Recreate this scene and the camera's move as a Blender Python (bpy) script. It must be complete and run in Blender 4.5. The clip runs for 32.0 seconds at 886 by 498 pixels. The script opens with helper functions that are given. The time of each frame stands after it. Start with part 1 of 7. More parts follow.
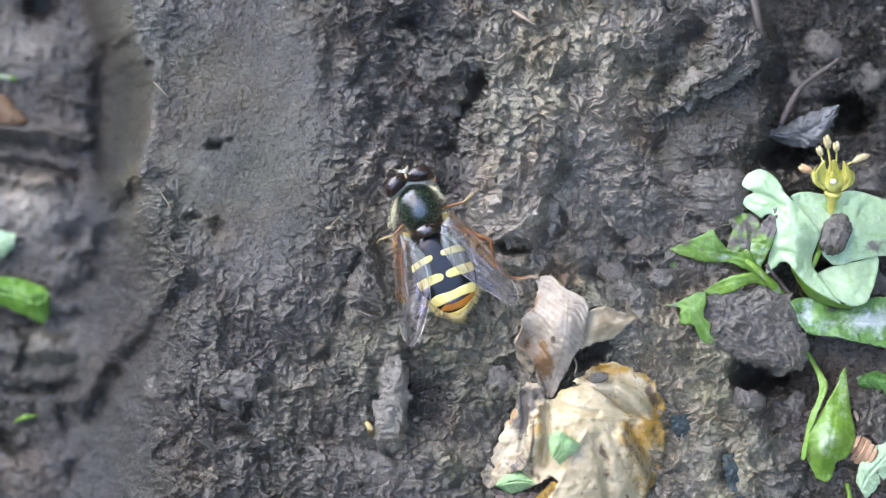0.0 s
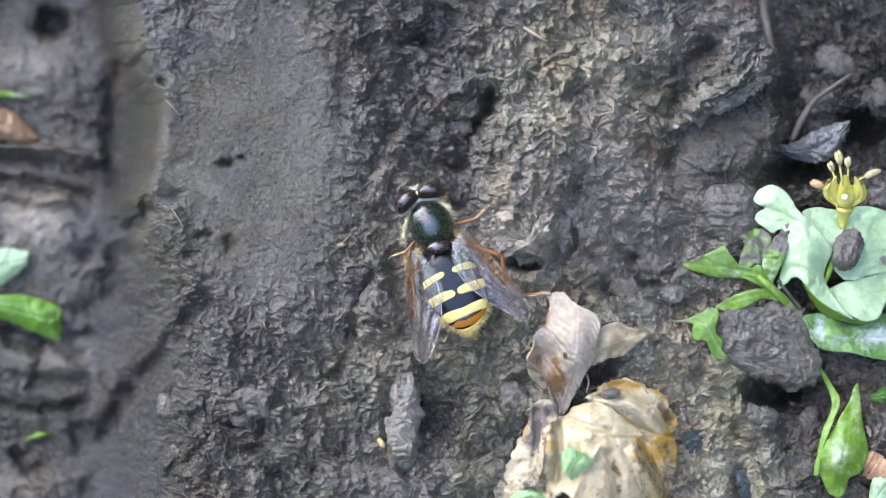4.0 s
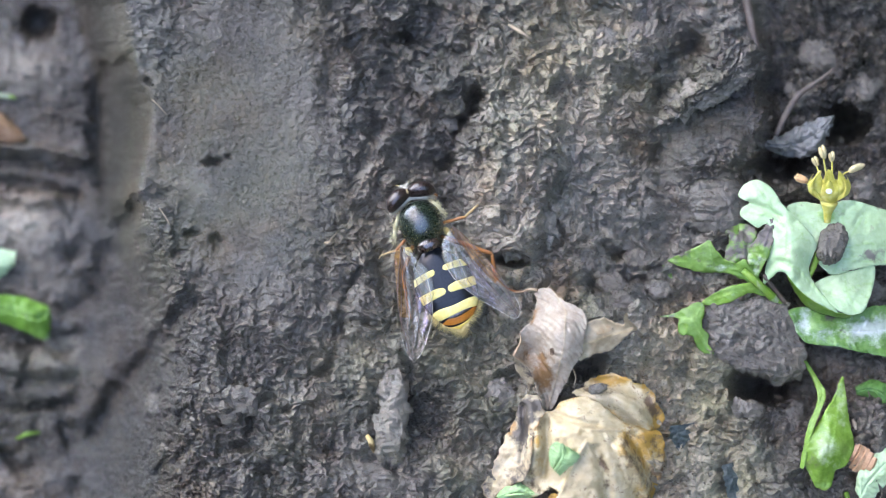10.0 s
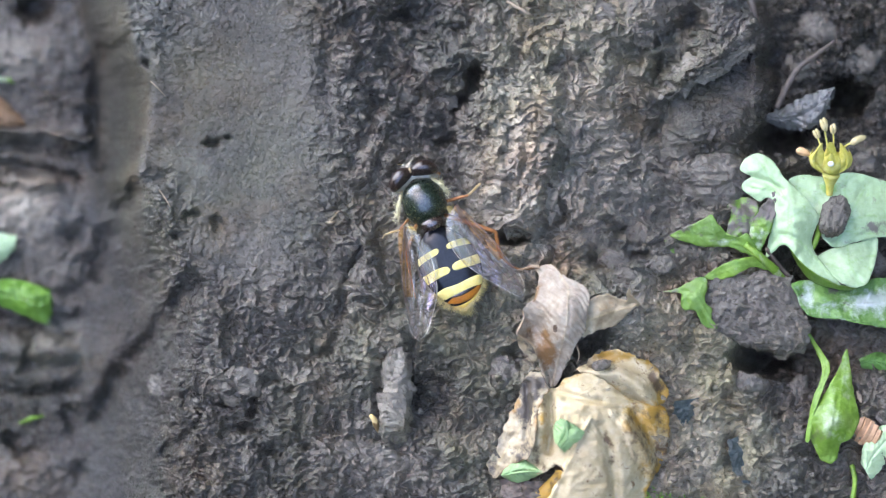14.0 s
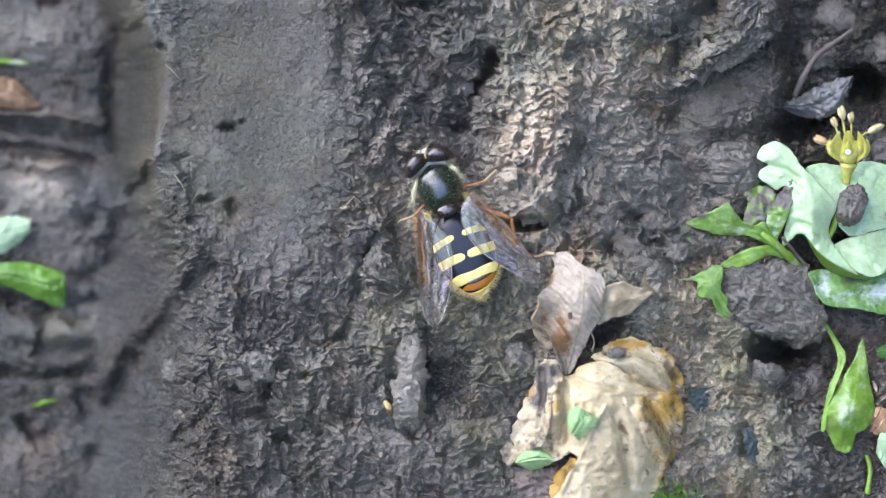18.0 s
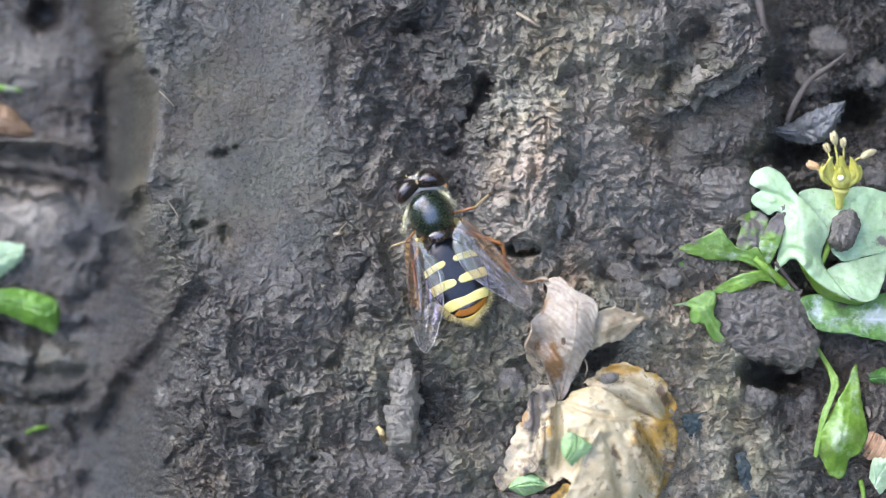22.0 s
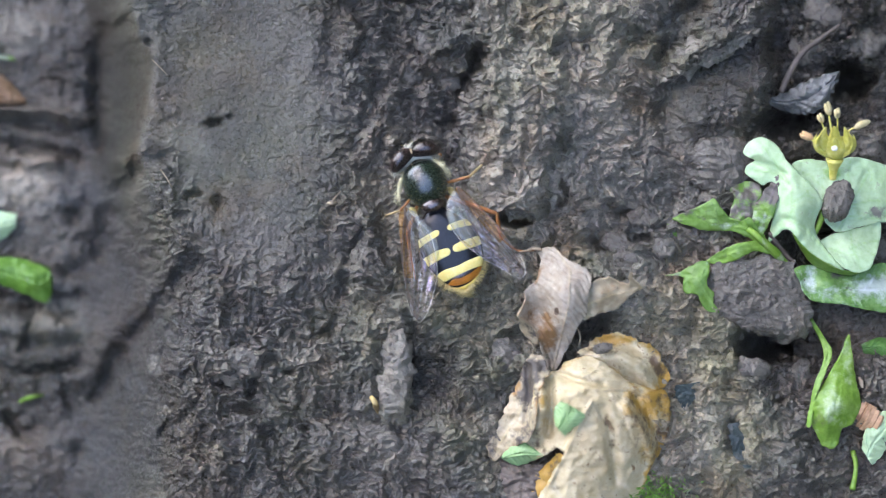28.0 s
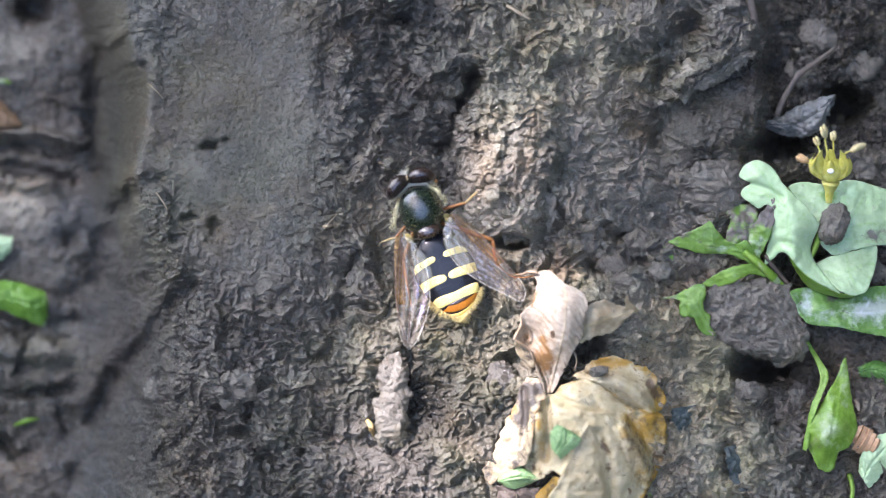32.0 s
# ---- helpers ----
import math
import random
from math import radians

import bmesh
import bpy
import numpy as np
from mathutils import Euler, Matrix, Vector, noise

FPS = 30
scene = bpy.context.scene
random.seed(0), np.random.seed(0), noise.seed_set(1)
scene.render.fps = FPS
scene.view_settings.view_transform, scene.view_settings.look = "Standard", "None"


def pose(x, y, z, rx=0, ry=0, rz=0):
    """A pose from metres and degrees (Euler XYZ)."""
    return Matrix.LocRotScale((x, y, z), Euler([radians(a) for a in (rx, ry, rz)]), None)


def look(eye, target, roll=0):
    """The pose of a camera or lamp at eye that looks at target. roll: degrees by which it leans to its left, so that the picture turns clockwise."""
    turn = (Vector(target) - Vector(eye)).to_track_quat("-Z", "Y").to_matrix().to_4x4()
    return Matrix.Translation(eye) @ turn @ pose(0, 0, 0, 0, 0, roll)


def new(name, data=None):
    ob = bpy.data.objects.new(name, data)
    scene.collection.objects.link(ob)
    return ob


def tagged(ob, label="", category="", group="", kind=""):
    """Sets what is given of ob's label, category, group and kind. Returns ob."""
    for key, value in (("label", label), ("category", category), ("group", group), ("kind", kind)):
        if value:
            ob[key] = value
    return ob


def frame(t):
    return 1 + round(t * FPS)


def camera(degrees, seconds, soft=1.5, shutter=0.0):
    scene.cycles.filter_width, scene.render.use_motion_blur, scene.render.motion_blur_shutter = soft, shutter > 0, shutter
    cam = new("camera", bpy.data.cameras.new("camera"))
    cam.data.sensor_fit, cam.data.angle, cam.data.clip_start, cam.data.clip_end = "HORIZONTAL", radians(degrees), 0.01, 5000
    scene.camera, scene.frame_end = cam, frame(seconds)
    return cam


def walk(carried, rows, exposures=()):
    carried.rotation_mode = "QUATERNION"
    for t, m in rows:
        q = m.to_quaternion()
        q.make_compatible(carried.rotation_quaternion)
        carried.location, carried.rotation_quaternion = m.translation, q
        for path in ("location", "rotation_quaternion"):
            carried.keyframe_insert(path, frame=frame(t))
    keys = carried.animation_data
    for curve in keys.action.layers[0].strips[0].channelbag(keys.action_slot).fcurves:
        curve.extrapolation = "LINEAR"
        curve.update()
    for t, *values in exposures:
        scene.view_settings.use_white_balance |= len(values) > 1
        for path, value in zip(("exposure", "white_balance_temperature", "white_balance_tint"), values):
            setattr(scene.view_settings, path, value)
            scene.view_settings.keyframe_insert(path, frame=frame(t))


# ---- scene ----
from mathutils import geometry

# Plan: a sheet of 1568 x 882 units laid over the mud as seen from the standing point, about 0.053 mm a unit.
FOV, TILT, DIST, SHEET_W, SHEET_H = 20.0, 4.0, 0.23706, 1568.0, 882.0
FOCAL = SHEET_W / 2 / math.tan(radians(FOV / 2))
STAND = np.array([0.0, -DIST * math.sin(radians(TILT)), DIST * math.cos(radians(TILT))])
MM = 0.001
KELVIN, TINT = 6900, 17

# ---- camera: held by hand, with small sway ----
cam = camera(FOV, 32.0, soft=1.0)
cam.data.dof.use_dof = True
cam.data.dof.focus_distance = 0.2355
cam.data.dof.aperture_fstop = 11.0
walk(cam, [
    (0, pose(0.00000, -0.01648, 0.23565, 4.056, -0.305, 1.177)), (0.5, pose(0.00000, -0.01647, 0.23552, 4.000, -0.272, 1.133)),
    (1, pose(0.00000, -0.01645, 0.23523, 4.002, -0.136, 1.089)), (1.5, pose(0.00000, -0.01645, 0.23521, 4.102, 0.011, 1.075)),
    (2, pose(0.00000, -0.01648, 0.23564, 4.245, -0.068, 1.103)), (2.5, pose(0.00000, -0.01649, 0.23586, 4.311, -0.151, 1.002)),
    (3, pose(0.00000, -0.01649, 0.23581, 4.332, -0.153, 0.999)), (3.5, pose(0.00000, -0.01647, 0.23560, 4.394, -0.008, 1.037)),
    (5.5, pose(0.00000, -0.01653, 0.23641, 4.466, -0.113, 0.847)), (6, pose(0.00000, -0.01654, 0.23650, 4.493, -0.008, 0.818)),
    (6.5, pose(0.00000, -0.01654, 0.23656, 4.544, 0.030, 0.825)), (7, pose(0.00000, -0.01655, 0.23663, 4.498, -0.004, 0.721)),
    (7.5, pose(0.00000, -0.01655, 0.23661, 4.419, -0.111, 0.666)), (8, pose(0.00000, -0.01653, 0.23635, 4.338, -0.186, 0.690)),
    (8.5, pose(0.00000, -0.01652, 0.23628, 4.328, -0.224, 0.701)), (9, pose(0.00000, -0.01654, 0.23648, 4.374, -0.248, 0.670)),
    (9.5, pose(0.00000, -0.01656, 0.23676, 4.418, -0.297, 0.668)), (10, pose(0.00000, -0.01655, 0.23673, 4.364, -0.296, 0.590)),
    (10.5, pose(0.00000, -0.01654, 0.23647, 4.331, -0.191, 0.607)), (11, pose(0.00000, -0.01654, 0.23647, 4.393, -0.101, 0.499)),
    (11.5, pose(0.00000, -0.01653, 0.23636, 4.234, -0.086, 0.443)), (12, pose(0.00000, -0.01654, 0.23651, 4.209, -0.050, 0.334)),
    (12.5, pose(0.00000, -0.01654, 0.23648, 4.035, -0.037, 0.255)), (13, pose(0.00000, -0.01654, 0.23648, 4.000, -0.000, 0.000)),
    (13.5, pose(0.00000, -0.01652, 0.23619, 3.798, -0.134, -0.198)), (14, pose(0.00000, -0.01651, 0.23608, 3.871, -0.204, -0.212)),
    (14.5, pose(0.00000, -0.01652, 0.23619, 3.869, -0.279, 0.018)), (16.5, pose(0.00000, -0.01648, 0.23565, 3.796, -0.405, 0.235)),
    (17, pose(0.00000, -0.01648, 0.23566, 3.691, -0.286, 0.141)), (17.5, pose(0.00000, -0.01647, 0.23560, 3.559, -0.177, 0.162)),
    (18, pose(0.00000, -0.01646, 0.23532, 3.557, 0.116, 0.204)), (18.5, pose(0.00000, -0.01645, 0.23518, 3.739, 0.316, 0.267)),
    (19, pose(0.00000, -0.01647, 0.23553, 4.032, 0.264, 0.338)), (19.5, pose(0.00000, -0.01647, 0.23547, 4.153, 0.118, 0.294)),
    (20, pose(0.00000, -0.01646, 0.23543, 4.233, 0.125, 0.279)), (20.5, pose(0.00000, -0.01647, 0.23551, 4.259, 0.056, 0.218)),
    (21, pose(0.00000, -0.01647, 0.23559, 4.271, 0.116, 0.262)), (21.5, pose(0.00000, -0.01647, 0.23552, 4.336, 0.141, 0.278)),
    (22, pose(0.00000, -0.01646, 0.23546, 4.137, -0.039, 0.139)), (22.5, pose(0.00000, -0.01645, 0.23522, 4.011, 0.148, 0.218)),
    (23, pose(0.00000, -0.01645, 0.23522, 3.928, 0.094, 0.202)), (23.5, pose(0.00000, -0.01645, 0.23526, 3.936, -0.025, 0.169)),
    (24, pose(0.00000, -0.01647, 0.23555, 4.001, -0.101, 0.199)), (24.5, pose(0.00000, -0.01648, 0.23566, 3.802, -0.214, 0.233)),
    (25, pose(0.00000, -0.01647, 0.23553, 3.570, -0.357, 0.189)), (25.5, pose(0.00000, -0.01646, 0.23536, 3.490, -0.417, 0.207)),
    (27.5, pose(0.00000, -0.01645, 0.23521, 3.442, -0.287, 0.234)), (28, pose(0.00000, -0.01645, 0.23529, 3.449, -0.198, 0.239)),
    (28.5, pose(0.00000, -0.01645, 0.23524, 3.451, -0.227, 0.234)), (29, pose(0.00000, -0.01645, 0.23526, 3.574, -0.262, 0.206)),
    (29.5, pose(0.00000, -0.01646, 0.23545, 3.576, -0.368, 0.240)), (30, pose(0.00000, -0.01643, 0.23499, 3.623, -0.356, 0.172)),
    (30.5, pose(0.00000, -0.01644, 0.23514, 3.700, -0.335, 0.180)), (31, pose(0.00000, -0.01644, 0.23508, 3.805, -0.257, 0.205)),
    (31.5, pose(0.00000, -0.01644, 0.23515, 3.876, -0.231, 0.233)), (32, pose(0.00000, -0.01644, 0.23516, 3.976, -0.286, 0.206)),
], exposures=[
    (0, 3.57, KELVIN, TINT), (3, 3.59, KELVIN, TINT), (10, 3.59, KELVIN, TINT), (13, 3.55, KELVIN, TINT), (19, 3.53, KELVIN, TINT), (24, 3.53, KELVIN, TINT),
    (25, 3.41, KELVIN, TINT), (28, 3.37, KELVIN, TINT), (30, 3.31, KELVIN, TINT), (31, 3.25, KELVIN, TINT), (32, 3.21, KELVIN, TINT)])

# ---- light: shaded woodland floor under a bright sky ----
SUN_FROM = Vector((-0.50, 0.42, 0.76)).normalized()
world = bpy.data.worlds.new("world")
scene.world = world
world.use_nodes = True
wn = world.node_tree
sky = wn.nodes.new("ShaderNodeTexSky")
sky.sky_type, sky.sun_disc = "NISHITA", False
sky.sun_elevation = math.asin(SUN_FROM.z)
sky.sun_rotation = math.atan2(SUN_FROM.x, SUN_FROM.y)
sky.dust_density = 0.9
wn.links.new(sky.outputs["Color"], wn.nodes["Background"].inputs["Color"])
wn.nodes["Background"].inputs["Strength"].default_value = 0.15
sun_data = bpy.data.lights.new("sun", "SUN")
sun_data.energy, sun_data.angle, sun_data.color = 1.15, radians(0.5), (0.88, 0.86, 1.0)
sun = new("sun", sun_data)
sun.matrix_world = look(SUN_FROM * 3.0, (0, 0, 0))


# ---- arithmetic of the plan ----
def spot(u, v, h=0.0):
    """World place of the plan's (u, v) at the height h in millimetres; arrays welcome."""
    u, v, h = np.broadcast_arrays(np.asarray(u, float), np.asarray(v, float), np.asarray(h, float))
    a, b = (u - SHEET_W / 2) / FOCAL, (SHEET_H / 2 - v) / FOCAL
    c, s = math.cos(radians(TILT)), math.sin(radians(TILT))
    way = np.stack([a, b * c + s, b * s - c], -1)
    k = (h * MM - STAND[2]) / way[..., 2]
    return STAND + way * k[..., None]


def plan_of(x, y):
    """The plan's (u, v) of a place on the level z = 0."""
    c, s = math.cos(radians(TILT)), math.sin(radians(TILT))
    px, py, pz = x - STAND[0], y - STAND[1], -STAND[2]
    depth = s * py - c * pz
    return SHEET_W / 2 + FOCAL * px / depth, SHEET_H / 2 - FOCAL * (c * py + s * pz) / depth


_perm = np.random.RandomState(7).permutation(256)
_grad = np.stack([np.cos(np.arange(16) * math.pi / 8), np.sin(np.arange(16) * math.pi / 8)], -1)


def grain(x, y, seed=0):
    """Smooth gradient noise, about -0.7 to 0.7."""
    xi, yi = np.floor(x).astype(int), np.floor(y).astype(int)
    xf, yf = x - xi, y - yi
    fx, fy = xf * xf * xf * (xf * (xf * 6 - 15) + 10), yf * yf * yf * (yf * (yf * 6 - 15) + 10)

    def corner(i, j):
        g = _grad[_perm[(_perm[(xi + i + seed * 37) & 255] + yi + j + seed * 11) & 255] & 15]
        return g[..., 0] * (xf - i) + g[..., 1] * (yf - j)
    top = corner(0, 0) * (1 - fx) + corner(1, 0) * fx
    low = corner(0, 1) * (1 - fx) + corner(1, 1) * fx
    return top * (1 - fy) + low * fy


def fbm(x, y, octaves=4, seed=0, gain=0.5):
    total, amp = 0.0, 1.0
    for i in range(octaves):
        total = total + amp * grain(x, y, seed + i)
        x, y, amp = x * 2.03 + 5.1, y * 2.03 - 3.7, amp * gain
    return total


def crumple(x, y, octaves=4, seed=0, gain=0.55):
    """Folded noise: sharp creases between rounded lumps."""
    total, amp = 0.0, 1.0
    for i in range(octaves):
        total = total + amp * (np.abs(grain(x, y, seed + i)) * 2.2 - 0.5)
        x, y, amp = x * 1.97 + 2.3, y * 1.97 + 8.9, amp * gain
    return total


def bump(u, v, u0, v0, ru, rv, h, turn=0.0, power=2.0):
    c, s = math.cos(radians(turn)), math.sin(radians(turn))
    a, b = ((u - u0) * c + (v - v0) * s) / ru, ((v - v0) * c - (u - u0) * s) / rv
    return h * np.exp(-(a * a + b * b) ** (power / 2))


def line_distance(u, v, points):
    best = np.full(np.shape(u), 1e9)
    for (a, b), (c, d) in zip(points[:-1], points[1:]):
        k = np.clip(((u - a) * (c - a) + (v - b) * (d - b)) / ((c - a) ** 2 + (d - b) ** 2), 0, 1)
        best = np.minimum(best, np.hypot(u - a - k * (c - a), v - b - k * (d - b)))
    return best


TORN = {"width": 1.0, "depth": 1.0}


def crease(u, v, points, w, h, power=2.0):
    return h * TORN["depth"] * np.exp(-(line_distance(u, v, points) / (w * TORN["width"])) ** power)


def smooth(x):
    x = np.clip(x, 0, 1)
    return x * x * (3 - 2 * x)


def terrain(u, v):
    """Height in millimetres and roughness of the mud over the plan, with a mask of damp and painted shade."""
    u0, v0 = u, v
    u = u + 11 * fbm(u / 60, v / 60, 3, 21) + 3.2 * fbm(u0 / 15, v0 / 15, 2, 24)
    v = v + 11 * fbm(u0 / 60, v0 / 60, 3, 31) + 3.2 * fbm(u0 / 15, v0 / 15, 2, 34)
    TORN["width"] = 1 + 0.45 * grain(u / 23, v / 23, 12) + 0.25 * grain(u / 9, v / 9, 13)
    TORN["depth"] = 0.85 + 0.7 * grain(u / 38, v / 38, 14)
    h = 0.5 * fbm(u / 260, v / 260, 2, 3)
    # the sunken track, its flank and the edge of the plateau
    foot = np.interp(v, (-100, 0, 100, 200, 330, 450, 600, 720, 882, 1000), (90, 130, 178, 186, 182, 186, 186, 168, 140, 130))
    brow = np.interp(v, (-100, 0, 90, 160, 260, 330, 420, 520, 620, 720, 882, 1000), (210, 250, 262, 286, 282, 275, 320, 400, 410, 400, 380, 360))
    soft = u0 + 0.15 * (u - u0)
    h = h - 12.5 * (1 - smooth((soft - foot) / (brow - foot)))
    flank = bump(u0, v0, 236, 200, 46, 104, 1.0, 4, 4)
    h = h - 1.2 * flank
    h = h + crease(u, v, [(255, 92), (284, 140), (292, 210), (284, 280), (262, 318)], 15, 0.2)
    h = h + crease(u, v, [(240, 90), (203, 104), (188, 140), (186, 240), (190, 300)], 14, -1.5)
    h = h + crease(u, v, [(258, 350), (232, 405), (205, 455), (190, 490)], 22, -2.4)
    h = h + crease(u, v, [(300, 320), (262, 340), (228, 372)], 12, -1.2)
    h = h + crease(u0, v0, [(368, 508), (330, 540), (300, 590), (262, 632), (225, 680), (190, 745)], 17, -1.8)
    h = h + crease(u, v, [(340, 490), (270, 575), (200, 660), (165, 715)], 24, 1.1)
    # the floor of the track: thin layers, hollows
    h = h + crease(u, v, [(-40, 236), (90, 243), (175, 262)], 10, 2.2) + crease(u, v, [(-40, 262), (60, 268), (170, 282)], 8, -1.6)
    h = h + crease(u, v, [(-40, 296), (60, 304), (160, 322)], 8, -1.6) + crease(u, v, [(-40, 318), (60, 326), (120, 336)], 12, 1.4) + crease(u, v, [(95, 182), (140, 192), (185, 196)], 7, 1.0)
    h = h + bump(u, v, 84, 20, 28, 26, -5.0, 0, 3) + bump(u, v, 50, -30, 60, 30, -2) + bump(u, v, 150, 430, 16, 12, -2)
    h = h + bump(u, v, 60, 370, 80, 50, 1.0) + bump(u, v, 150, 525, 40, 14, -1.6) + crease(u, v, [(60, 585), (110, 580), (160, 570)], 9, -1.6)
    h = h + crease(u, v, [(30, 640), (80, 660), (150, 650)], 10, -1.0) + crease(u, v, [(30, 780), (60, 812), (95, 800)], 10, -1.8)
    h = h + crease(u, v, [(-40, 556), (60, 590), (150, 600)], 10, -2.4) + bump(u, v, 90, 625, 80, 30, 2.0) + crease(u, v, [(-40, 690), (60, 700), (160, 690)], 9, -1.8) + crease(u, v, [(60, 660), (75, 600), (70, 560)], 7, -1.6) + bump(u, v, 60, 105, 80, 46, 1.6)
    h = h + smooth((190 - u) / 30) * 0.35 * crumple(u / 46, v / 34, 3, 57)
    h = h + bump(u, v, 40, 850, 70, 40, 1.2) + bump(u, v, 160, 845, 14, 18, -1.4) + bump(u, v, 145, 745, 18, 30, -1.2)
    # plateau, slightly dished, and its crumbling border
    h = h + bump(u, v, 470, 240, 150, 240, -1.3) + bump(u, v, 590, 560, 60, 120, -1.2)
    h = h + crease(u, v, [(660, 10), (650, 45), (612, 70), (598, 120), (604, 200)], 15, -0.8)
    h = h + crease(u, v, [(690, 205), (662, 245), (640, 300)], 11, -1.5) + crease(u, v, [(655, 455), (630, 530), (618, 590), (596, 632)], 10, -2.0)
    h = h + bump(u, v, 668, 500, 30, 50, 0.9) + bump(u, v, 670, 545, 16, 8, -1.8) + bump(u, v, 590, 632, 14, 8, -1.6)
    h = h + bump(u, v, 395, 262, 13, 7, -1.8) + bump(u, v, 424, 251, 6, 4, -0.9) + bump(u, v, 278, 123, 6, 6, -1.0)
    h = h + bump(u, v, 360, 388, 9, 6, -1.2) + bump(u, v, 405, 405, 10, 14, -1.2) + bump(u, v, 332, 422, 10, 8, -1.2)
    # dark crumbs of the middle channel
    h = h + crease(u, v, [(800, -40), (745, 40), (715, 130), (745, 215), (800, 250), (800, 300)], 48, -2.2)
    h = h + crease(u, v, [(860, 140), (842, 172), (822, 196)], 12, -5.4) + bump(u, v, 806, 262, 20, 13, -4.5)
    h = h + bump(u, v, 728, 42, 26, 8, -3.4) + bump(u, v, 725, 12, 22, 22, 1.4) + bump(u, v, 648, 38, 14, 20, -1.6)
    h = h + crease(u, v, [(690, 300), (678, 350), (690, 400), (700, 470)], 16, -1.3) + crease(u, v, [(780, 60), (840, 62), (870, 30)], 9, -1.4)
    h = h + bump(u, v, 800, 340, 24, 30, -1.0)
    # pale ridge beside the fly, hollow beneath it
    h = h + bump(u, v, 938, 295, 76, 150, 4.0, 8, 3.4) + bump(u, v, 925, 400, 40, 34, 1.2) + bump(u, v, 930, 70, 90, 80, 1.0)
    h = h + bump(u0, v0, 925, 430, 30, 13, -7.0, 0, 4) + crease(u, v, [(1010, 292), (990, 345), (1002, 388), (980, 425)], 13, -2.6)
    h = h + crease(u, v, [(915, 185), (925, 230), (905, 280)], 8, -1.0) + bump(u, v, 905, 328, 22, 6, -1.4)
    h = h + crease(u, v, [(920, 60), (940, 120), (975, 125)], 14, -1.1) + crease(u, v, [(1000, 130), (1030, 112), (1055, 108)], 8, -1.2)
    # crumbs and voids
    h = h + bump(u, v, 1095, 430, 95, 70, -2.0, 0, 4) + bump(u, v, 1068, 472, 20, 15, -4.4) + bump(u, v, 1030, 345, 30, 30, -1.4)
    h = h + crease(u, v, [(1085, 400), (1110, 425), (1160, 420)], 9, -2.2) + bump(u, v, 1150, 465, 20, 8, -2.0) + bump(u, v, 1130, 482, 22, 12, 1.2)
    # grey slope, the great lump with its torn crest
    h = h + bump(u, v, 1070, 180, 70, 180, 1.2) + bump(u, v, 1135, 112, 24, 16, -2.6) + crease(u, v, [(1112, 92), (1145, 95), (1200, 72)], 10, -1.8)
    h = h + bump(u, v, 1165, 50, 34, 30, 1.4) + crease(u, v, [(1172, 200), (1180, 225), (1172, 250)], 12, -2.4)
    h = h + bump(u, v, 1272, 180, 100, 100, 2.6, -25, 3.2)
    below = ((u - 1185) * 0.53 + (v - 190) * 0.848)
    along = smooth((u - 1175) / 25) * smooth((1360 - u) / 25)
    h = h + along * (1.3 * np.exp(-((below + 12) / 16) ** 2) - 2.4 * smooth((below + 3) / 12) * np.exp(-np.clip(below / 75, 0, 9) ** 2))
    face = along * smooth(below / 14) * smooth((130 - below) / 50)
    h = h + crease(u, v, [(1175, 160), (1190, 125), (1215, 92), (1245, 45)], 20, -2.6) + bump(u, v, 1246, 45, 22, 20, -2.2) + bump(u, v, 1285, 80, 36, 36, 1.8)
    h = h + bump(u, v, 1210, 165, 26, 7, -1.4) + bump(u, v, 1250, 240, 40, 40, 0.8) + bump(u, v, 1235, 105, 12, 12, -1.6)
    # cleft and the broken black earth behind it
    lip = np.interp(v, (-50, 0, 80, 140, 190, 250, 300), (1318, 1326, 1350, 1366, 1372, 1350, 1335))
    h = h - 5.0 * smooth((u - lip) / 46) * smooth((300 - v) / 60)
    h = h + crease(u, v, [(1372, 95), (1388, 165), (1372, 235), (1345, 275)], 17, -3.0) + bump(u, v, 1405, 262, 46, 24, -6.5, 0, 4) + bump(u, v, 1385, 140, 20, 26, -1.5)
    h = h + bump(u, v, 1515, 185, 40, 26, -10.0, 0, 4) + bump(u, v, 1480, 130, 70, 40, 2.5) + bump(u, v, 1450, 30, 60, 30, 1.4) + bump(u, v, 1540, 60, 30, 30, 1.6)
    # under the green plant and the fallen leaves
    h = h - 3.4 * smooth((u - 1350) / 60) * smooth((v - 270) / 40) * smooth((720 - v) / 90)
    h = h + bump(u, v, 1290, 440, 46, 14, -2.6) + bump(u, v, 1190, 380, 30, 40, -0.8)
    h = h + bump(u, v, 1160, 565, 130, 50, 1.2, 0, 3) + bump(u, v, 1060, 612, 36, 24, -5.8, -30, 4) + crease(u, v, [(1262, 560), (1236, 600), (1245, 640)], 10, -1.6)
    h = h + bump(u0, v0, 1365, 648, 48, 28, -10.0, 0, 4) + bump(u, v, 1450, 690, 60, 80, -3.0) + bump(u, v, 1395, 746, 10, 9, -2.0) + bump(u, v, 1412, 752, 10, 8, 0.8)
    h = h + crease(u, v, [(1300, 660), (1306, 760), (1316, 840)], 10, -0.8) + bump(u, v, 1230, 735, 20, 22, -1.4) + crease(u, v, [(1310, 790), (1318, 830), (1335, 870)], 15, -1.4)
    h = h + bump(u, v, 1540, 830, 80, 60, -1.6)
    h = h + bump(u, v, 1010, 690, 26, 40, -2.4) + bump(u, v, 905, 690, 24, 30, 0.9) + bump(u, v, 890, 850, 20, 30, -1.6)
